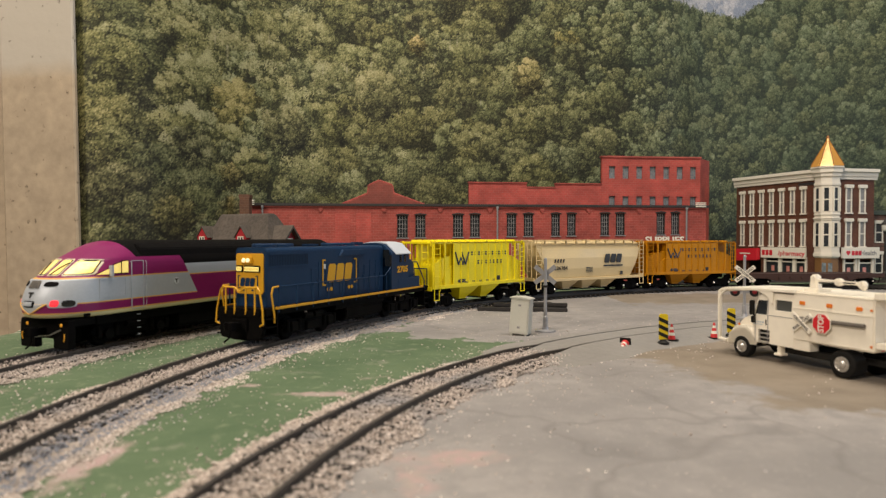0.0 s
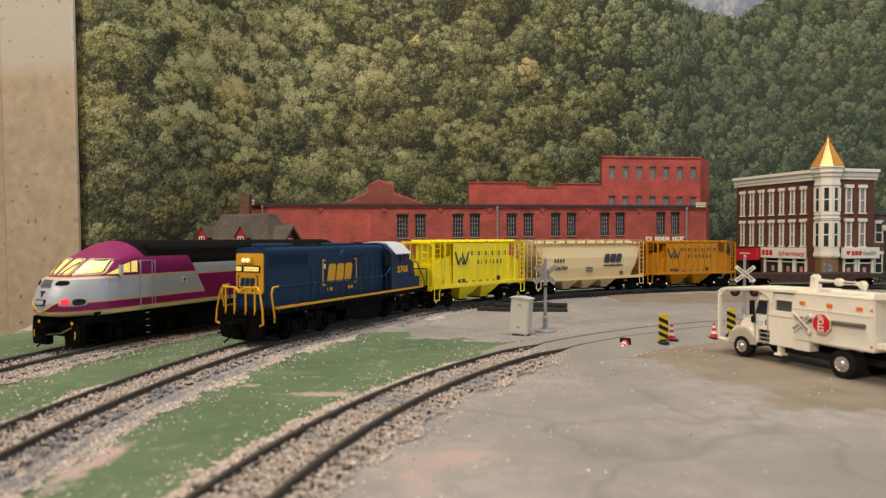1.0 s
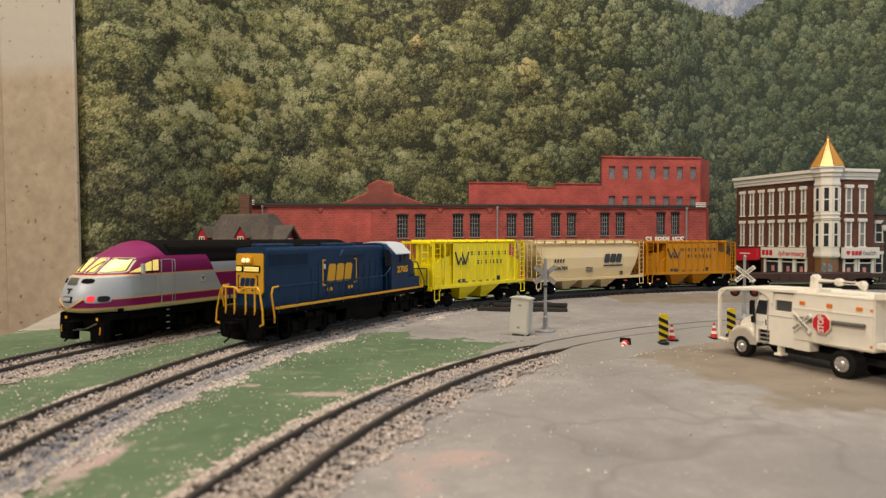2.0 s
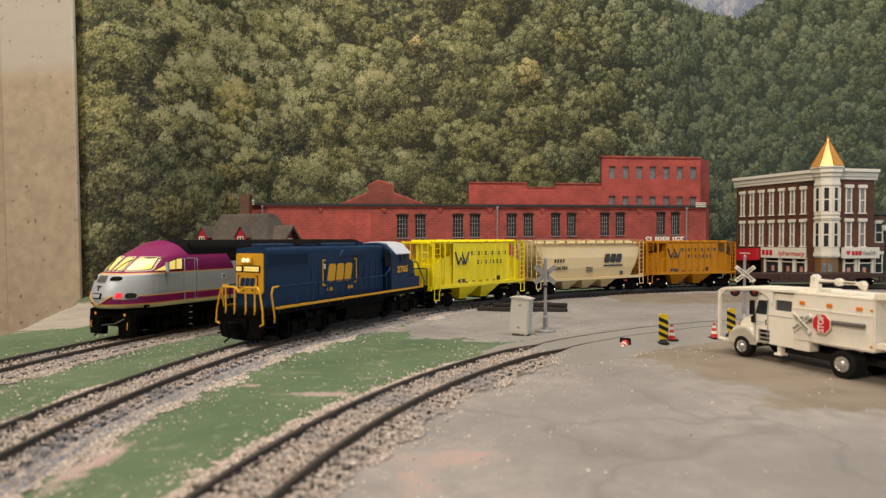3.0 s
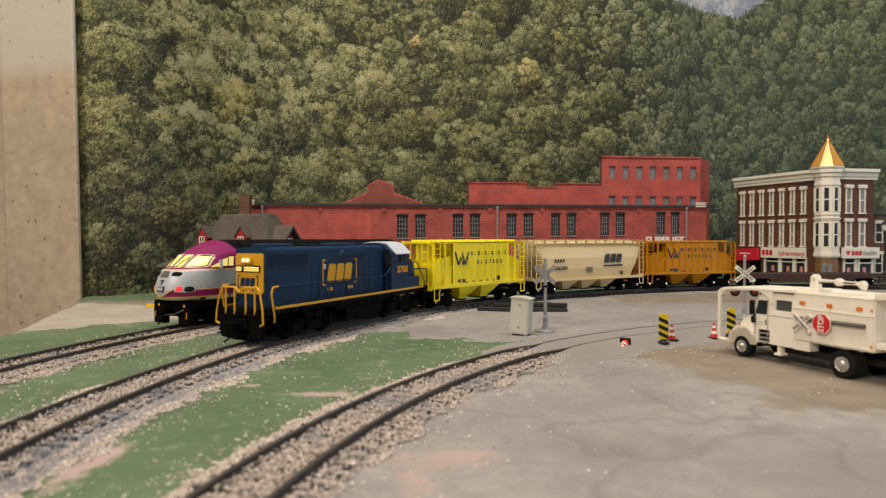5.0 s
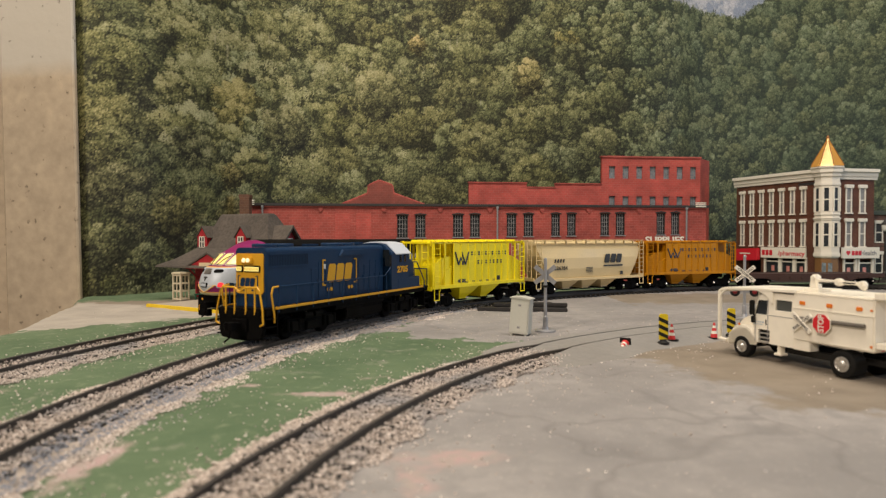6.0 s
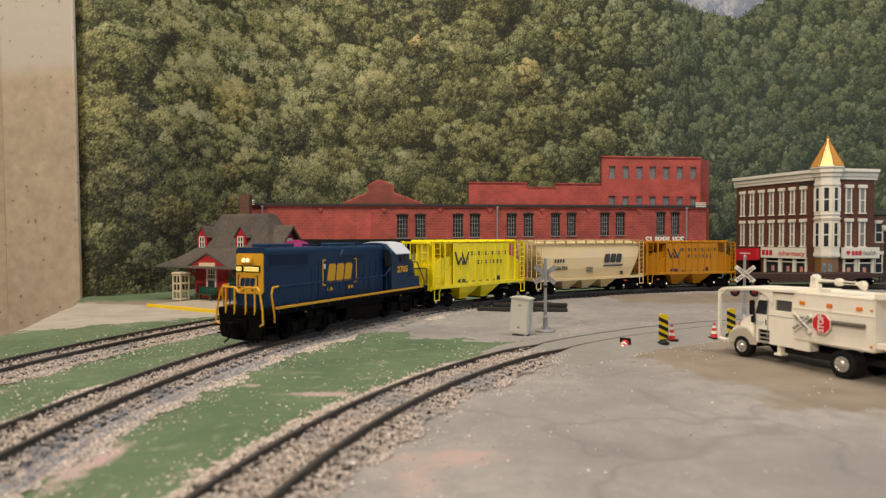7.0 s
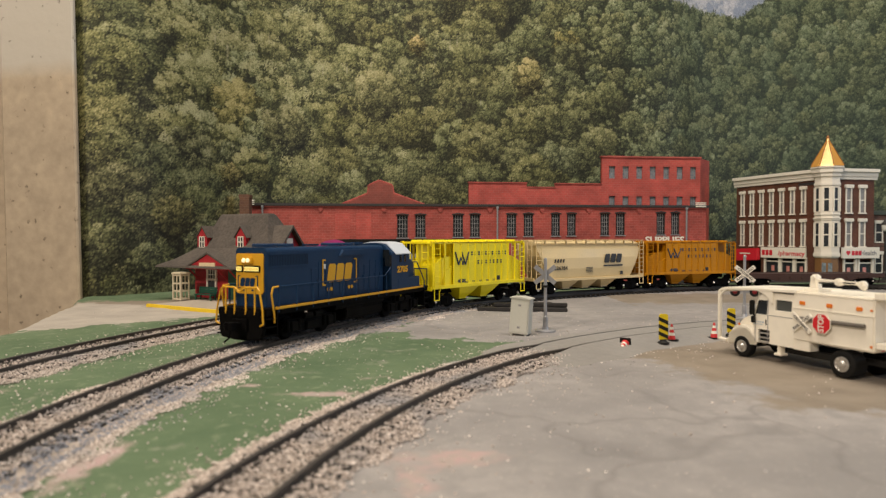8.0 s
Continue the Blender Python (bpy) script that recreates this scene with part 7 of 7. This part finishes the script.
    part("face", bm, stop_red, sign)
    words("sign_letters", "STOP", 2.6, white_plastic, sign, pose(0.008, (W + 2.1) * 0.001, 0.0215) @ pose(0, 0, 0, 90, 0, 180) @ pose(0, 0, 0, 0, 0, 90), "white letters turned on their side", wide=0.8, bold=0.1)
    cb = thing("crossing_sign", ob.matrix_basis @ pose(0.0175, (W + 1.6) * 0.001, 0.0207, 0, 0, 180), "white crossed railroad boards leaning on the truck's side", "sign")
    crossbuck(cb, pose(0, 0, 0, 0, 0, 0), 5.8, white_plastic, ink_black)
    # folding crane on top
    bm = shape()
    box(bm, 13.0, 20.0, 3, 11, 33.8, 35.4, 0.3)
    prism(bm, [(19.0, 35), (18.8, 38.4), (18.2, 41.0), (17.2, 41.8), (15.8, 41.2), (15.2, 38.6), (14.6, 35)], "y", 6, 9.2, 0.5)
    rod(bm, (16.9, 5.4, 40.2), (16.9, 9.8, 40.2), 0.9, seg=12)
    arm = part("crane_post", bm, truck_white, ob, "white folding crane on the box roof")
    bm = shape()
    prism(bm, [(16.2, 38.4), (16.2, 39.7), (8.0, 39.5), (7.0, 40.4), (5.2, 40.4), (4.2, 39.4), (-2.6, 39.4), (-3.6, 40.0), (-5.2, 39.8), (-5.8, 38.4), (-5.4, 36.4), (-4.2, 36.0), (-3.2, 37.0), (-2.4, 38.0), (4.2, 38.0), (5.4, 37.2), (6.8, 37.2), (8.0, 38.2)], "y", 6.6, 8.6, 0.3)
    for x, z, r in ((6.1, 38.8, 0.9), (-4.4, 38.6, 0.8), (11.5, 39.0, 0.5)):
        rod(bm, (x, 6.0, z), (x, 9.2, z), r, seg=14)
    part("crane_arm", bm, truck_white, arm)
    bm = shape()
    rod(bm, (14.2, 8.9, 38.0), (7.4, 8.9, 38.3), 0.32, seg=6)
    box(bm, -1.6, 3.6, 8.55, 8.68, 38.5, 39.0)
    part("hydraulic_rod", bm, strip_black, arm)
    return ob


build_truck()


def build_cabinet():
    ob = thing("relay_cabinet", pose(0.0455, 0.3735, -0.0003, 0, 4, -24), "pale grey trackside equipment cabinet on short legs", "cabinet")
    pale = mat("cabinet_pale", (0.56, 0.55, 0.49), 0.5, vary=0.06)
    bm = shape()
    box(bm, -5.6, 5.6, -4.2, 4.2, 1.4, 22.0, 0.25)
    body = part("body", bm, pale, ob)
    bm = shape()
    prism(bm, [(-6.4, 22.0), (-6.4, 22.6), (0, 23.4), (6.4, 22.6), (6.4, 22.0)], "y", -4.8, 4.8, 0.15)
    part("lid", bm, pale, ob, "slightly peaked lid")
    bm = shape()
    box(bm, -5.0, 5.0, -4.55, -4.1, 2.4, 21.0, 0.15)
    door = part("door", bm, pale, ob)
    bm = shape()
    for z in (4.6, 17.6):
        box(bm, -1.0, 1.0, -4.6, -4.2, z, z + 1.4, 0.12)
    part("vent", bm, grey_trim, door)
    for x in (-4.2, 4.2):
        for y in (-3.4, 3.4):
            bm = shape()
            box(bm, x - 0.5, x + 0.5, y - 0.5, y + 0.5, 0, 1.6)
            part("leg", bm, pale, ob)


build_cabinet()

grey_metal = mat("signal_grey", (0.36, 0.36, 0.38), 0.4, metal=0.4)


def build_signal(x, y, rz, front):
    """A crossing signal: post on a broad base, crossed boards, two lamps."""
    ob = thing("crossing_signal", pose(x, y, 0, 0, 0, rz), "grey crossing signal post with crossed white boards" if front else "grey crossing signal post seen with plain board backs", "crossing signal", "crossing signals")
    bm = shape()
    turned(bm, [(0, 6.2), (0.9, 6.2), (1.3, 5.6), (1.5, 2.2), (3.2, 1.6), (9.0, 1.4), (9.6, 1.0), (44.5, 0.95), (45.2, 0.5)], (0, 0, 0), (0, 0, 46), 16)
    part("post", bm, grey_metal, ob)
    crossbuck(ob, pose(0, -0.0016, 0.0318 if front else 0.0347), 8.2, white_plastic if front else grey_metal, ink_black)
    if not front:
        bm = shape()
        box(bm, -1.6, 1.6, -1.4, 1.4, 27.0, 28.4, 0.3)
        part("clamp", bm, strip_black, ob)
        return
    bm = shape()
    box(bm, -8, 8, -0.5, 0.5, 18.5, 19.5, 0.2)
    arm = part("lamp_arm", bm, grey_metal, ob)
    for s in (-1, 1):
        bm = shape()
        turned(bm, [(0, 3.3), (0.4, 3.3), (0.5, 1.8), (2.2, 1.6)], (s * 6.4, -1.4, 19), (s * 6.4, 1.5, 19), 18)
        lamp = part("lamp_target", bm, strip_black, arm, "round black lamp target")
        bm = shape()
        turned(bm, [(0, 1.6), (0.4, 1.4), (0.7, 0.6)], (s * 6.4, -1.4, 19), (s * 6.4, -2.4, 19), 14)
        part("lamp_lens", bm, lens_dark, lamp, "unlit red lens")


build_signal(0.0627, 0.387, 178, False)
build_signal(0.2146, 0.450, -14, True)


def build_cone(m, label):
    ob = thing("traffic_cone", m, label, "traffic cone", "traffic cones")
    red = mat("cone_red", (0.60, 0.03, 0.03), 0.5)
    bm = shape()
    box(bm, -2.9, 2.9, -2.9, 2.9, 0, 0.6, 0.25)
    part("foot", bm, strip_black, ob, "dark square foot")
    z = 0.6
    for i, (h, m2) in enumerate(((2.0, red), (1.6, white_plastic), (1.6, red), (1.4, white_plastic), (1.5, red))):
        bm = shape()
        r0, r1 = 2.0 - (z - 0.6) * 0.19, 2.0 - (z - 0.6 + h) * 0.19
        rod(bm, (0, 0, z), (0, 0, z + h), r0, r1, seg=16)
        part("band", bm, m2, ob)
        z += h


build_cone(pose(0.1245, 0.3436, 0.0018, 0, 0, 10), "red and white striped traffic cone standing upright")
build_cone(pose(0.1531, 0.3565, 0.0008, 0, 0, 25), "red and white striped traffic cone standing upright")
build_cone(pose(0.0945, 0.3265, 0.0030, 0, -100, 58), "red and white striped traffic cone lying on its side")


def build_marker(x, y, rz):
    ob = thing("hazard_post", pose(x, y, 0.0011, 0, 0, rz), "flat hazard marker with yellow and black diagonal bands", "marker", "hazard posts")
    bm = shape()
    turned(bm, [(0, 3.0), (1.0, 2.9), (1.6, 1.8), (2.6, 1.4)], (0, 0, 0), (0, 0, 3), 14)
    part("base", bm, strip_black, ob, "black rubber base")
    bm = shape()
    prism(bm, [(-2.4, 2.4), (2.4, 2.4), (2.4, 15.2), (1.6, 16.0), (-1.6, 16.0), (-2.4, 15.2)], "y", -0.5, 0.5, 0.1)
    part("board", bm, strip_yellow, ob)
    for z in (2.6, 6.4, 10.2):
        bm = shape()
        prism(bm, [(-2.42, z + 2.2), (2.42, z - 0.1 if z > 3 else 2.6), (2.42, z + 2.0), (-2.42, z + 4.2)], "y", -0.58, 0.58)
        part("band", bm, strip_black, ob)


build_marker(0.1170, 0.3351, 8)
build_marker(0.1650, 0.3615, 12)


def build_planks():
    creosote = mat("plank_dark", (0.024, 0.021, 0.020), 0.7, vary=0.3, grain=500)
    for x, y, z, rz, ln in ((0.062, 0.496, 0.0, -6, 70), (0.072, 0.503, 0.0, 3, 52), (0.066, 0.512, 0.0, 12, 60), (0.079, 0.505, 0.0028, -9, 40), (0.064, 0.507, 0.0028, 9, 48), (0.078, 0.518, 0.0, -4, 44)):
        ob = thing("rail_plank", pose(x, y, z, 0, 0, rz), "dark flat strip of track lying in a loose pile", "plank", "loose planks")
        bm = shape()
        box(bm, -ln / 2, ln / 2, -3.2, 3.2, 0, 2.6, 0.3)
        for i in range(int(ln / 6)):
            box(bm, -ln / 2 + 2 + i * 6, -ln / 2 + 4 + i * 6, -3.5, 3.5, 0.6, 2.2)
        part("strip", bm, creosote, ob)


build_planks()


def build_crossing():
    """Grey plaster laid level with the inner track's rails."""
    plaster = mat("road_plaster", (0.255, 0.24, 0.223), 0.75, vary=0.12, grain=300, stain=25, bump=0.0004)
    ob = thing("road_crossing", pose(0, 0, 0), "grey plaster road laid level with the rails", "road", kind="structure")
    lip, k, d0, d1 = 0.00078, 48, 20.0, 143.0

    def ramp(o):
        t = max(0.0, min(1.0, (0.036 - abs(o)) / (0.036 - 0.0094)))
        return 0.0041 * t * t * (3 - 2 * t)

    for name, a, b, n in (("inner_slab", -0.037, -0.00825 - lip, 10), ("middle_slab", -0.00825 + lip, 0.00825 - lip, 3), ("outer_slab", 0.00825 + lip, 0.037, 10)):
        bm = shape()
        rows = []
        for i in range(k + 1):
            d = d0 + (d1 - d0) * i / k
            fade = max(0.0, min(1.0, (d1 - 1.0 - d) / 7.0))
            row = []
            for j in range(n + 1):
                o = a + (b - a) * j / n
                p = arc_point(C3, R3 + o, d)
                z = (ramp(o) if n > 3 else 0.0040) * fade - 0.0002 - (1 - fade) * 0.0006 + 0.00025 * wob(p.x, p.y, 120.0)
                row.append(bm.verts.new((p.x * 1000, p.y * 1000, z * 1000)))
            rows.append(row)
        for q0, q1 in zip(rows, rows[1:]):
            for j in range(n):
                bm.faces.new((q0[j], q1[j], q1[j + 1], q0[j + 1]))
        ext = bmesh.ops.extrude_face_region(bm, geom=bm.faces[:])
        for v in ext["geom"]:
            if isinstance(v, bmesh.types.BMVert):
                v.co.z = -1.6
        bmesh.ops.recalc_face_normals(bm, faces=bm.faces)
        part(name, bm, plaster, ob, smooth=False)


build_crossing()


# ---- ballast ----
def ballast_material():
    m = bpy.data.materials.new("ballast")
    m.use_nodes = True
    n, l = m.node_tree.nodes, m.node_tree.links
    b = n["Principled BSDF"]
    g = n.new("ShaderNodeNewGeometry")
    r = n.new("ShaderNodeValToRGB")
    e = r.color_ramp.elements
    e[0].position, e[0].color = 0.0, (0.22, 0.19, 0.17, 1)
    e[1].position, e[1].color = 1.0, (0.80, 0.72, 0.66, 1)
    for p, c in ((0.15, (0.38, 0.32, 0.28, 1)), (0.45, (0.57, 0.485, 0.43, 1)), (0.75, (0.66, 0.575, 0.52, 1))):
        x = e.new(p)
        x.color = c
    l.new(g.outputs["Random Per Island"], r.inputs[0])
    co = n.new("ShaderNodeTexCoord")
    nz = n.new("ShaderNodeTexNoise")
    nz.inputs["Scale"].default_value, nz.inputs["Detail"].default_value = 32.0, 3.0
    l.new(co.outputs["Object"], nz.inputs["Vector"])
    k = n.new("ShaderNodeMapRange")
    k.inputs[1].default_value, k.inputs[2].default_value, k.inputs[4].default_value = 0.52, 0.66, 0.8
    l.new(nz.outputs[0], k.inputs[0])
    mx = n.new("ShaderNodeMix")
    mx.data_type = "RGBA"
    l.new(k.outputs[0], mx.inputs[0])
    l.new(r.outputs[0], mx.inputs[6])
    mx.inputs[7].default_value = (0.34, 0.335, 0.35, 1)
    l.new(mx.outputs[2], b.inputs["Base Color"])
    b.inputs["Roughness"].default_value = 0.85
    return m


STONE = [(1, 0, 0), (-1, 0, 0), (0, 1, 0), (0, -1, 0), (0, 0, 1), (0, 0, -1)]
STONE_F = [(0, 2, 4), (2, 1, 4), (1, 3, 4), (3, 0, 4), (2, 0, 5), (1, 2, 5), (3, 1, 5), (0, 3, 5)]


def stones(name, places, material, label):
    rng = np.random.default_rng(7)
    verts, faces = [], []
    base = np.array(STONE)
    for x, y, z, s in places:
        q = base * s * rng.uniform(0.55, 1.15, (6, 3)) * np.array([1, 1, 0.8])
        a = rng.uniform(0, 6.28)
        ca, sa = math.cos(a), math.sin(a)
        k = len(verts)
        for p in q:
            verts.append((x + ca * p[0] - sa * p[1], y + sa * p[0] + ca * p[1], z + p[2]))
        faces += [(k + i, k + j, k + h) for i, j, h in STONE_F]
    me = bpy.data.meshes.new(name)
    me.from_pydata(verts, [], faces)
    me.materials.append(material)
    return tagged(new(name, me), label, "ballast", kind="stuff")


def build_ballast():
    rng = np.random.default_rng(3)
    mat_b = ballast_material()
    bed_mat = mat("ballast_glue", (0.42, 0.355, 0.305), 0.9, vary=0.45, grain=1300, stain=180, bump=0.0012)
    for c, r, d0, d1, inner, outer, fill, name in ((C2, R1, 128, 200, 0.023, 0.018, 0.42, "outer"), (C2, R2, 136, 203, 0.031, 0.024, 1.0, "middle"), (C3, R3, 137, 203, 0.022, 0.025, 1.0, "inner")):
        pl, blue_pl = [], []
        length = radians(d1 - d0) * r
        # between and beside the rails
        n = int(length * 210000)
        for _ in range(n):
            d = rng.uniform(d0, d1)
            o = rng.uniform(-inner - 0.004, outer + 0.004)
            a = abs(o)
            edge = (inner if o < 0 else outer) * (0.82 + 0.35 * wob(d * 0.35, 4.0 if o < 0 else 9.0, 1.0) + 0.2 * wob(d * 2.0, 1.0 if o < 0 else 5.0, 1.0))
            if a > edge and rng.random() > 0.025:
                continue
            if 0.0074 < a < 0.0091:
                continue
            if c is C3 and d < 141 and rng.random() > (d - 136) / 5:
                continue
            if name == "middle" and d < 150 and rng.random() > (d - 136) / 14:
                continue
            if a < 0.0074:
                if rng.random() > fill * (0.75 + 0.5 * wob(d, o * 400, 0.8)):
                    continue
                z = rng.uniform(0.0012, 0.0032 if a < 0.0058 else 0.0035)
            elif a < 0.0155:
                z = rng.uniform(0.0006, 0.0023 if a > 0.0118 else 0.0029)
                # here and there a tie end stands proud of the stones
                if wob(d * 1.3, 2.0, 1.0) > 0.2 and a > 0.0112 and rng.random() < 0.3:
                    continue
            else:
                z = rng.uniform(0.0, 0.0013) * max(0.2, 1.0 - (a - 0.0155) / 0.012)
            p = arc_point(c, r + o, d)
            if p.y < 0.02:
                continue
            # a blue-grey band of stones on the middle track's inner shoulder
            in_blue_band = name == "middle" and -0.023 < o < -0.0105 and wob(d * 0.5, o * 150, 1.0) > -0.25 + 0.9 * abs(o + 0.017) / 0.006 - 0.3
            (blue_pl if in_blue_band and rng.random() < 0.8 else pl).append((p.x, p.y, z, rng.uniform(0.00024, 0.00058)))
        bed = [(-inner * 0.72, 0.0), (-0.0155, 0.0009), (-0.0105, 0.0012), (-0.0066, 0.0011), (0.0, 0.0012), (0.0066, 0.0011), (0.0105, 0.0012), (0.0155, 0.0009), (outer * 0.82, 0.0), (0.0, -0.001)]
        tagged(mesh_object("ballast_bed", sweep_arc(c, r, d0 + {"inner": 4, "middle": 7, "outer": 0}[name], d1, bed, 1.0), bed_mat), "glued pale ballast bed under the %s track" % name, "ballast", kind="structure")
        stones("ballast", pl, mat_b, "pale pinkish crushed stone along the %s track" % name)
        if blue_pl:
            stones("ballast", blue_pl, mat("blue_grey_stone", (0.25, 0.26, 0.30), 0.6, vary=0.45, grain=900, stain=200), "blue-grey stone along the middle track")
    # crumbs strewn over the board
    pl = []
    while len(pl) < 3000:
        x, y = rng.uniform(-0.27, 0.24), rng.uniform(0.11, 0.50)
        r2, r3 = math.hypot(x - C2[0], y - C2[1]), math.hypot(x - C3[0], y - C3[1])
        near = min(abs(r2 - R1), abs(r2 - R2), abs(r3 - R3))
        if 0.02 < near and rng.random() < math.exp(-(near - 0.02) / 0.016) + 0.05 and x > edge_x(y) + 0.01:
            pl.append((x, y, 0.0002, rng.uniform(0.00022, 0.0006)))
    stones("stone_crumbs", pl, mat_b, "pale stone crumbs strewn over the painted board")


build_ballast()


# ---- what moves ----
def motions():
    run = [(0.0, 157.84), (0.5, 157.75), (1.0, 157.26), (1.5, 156.58), (2.25, 155.42), (3.0, 154.17), (3.5, 153.33), (4.0, 152.43), (4.5, 151.55), (5.2, 149.42), (6.0, 146.85), (6.5, 144.85), (7.0, 142.8), (7.5, 140.9), (8.0, 138.95)]
    walk(commuter, [(t, on_arc(C2, R1 - 0.003, deg, RAIL_TOP)) for t, deg in run])


motions()
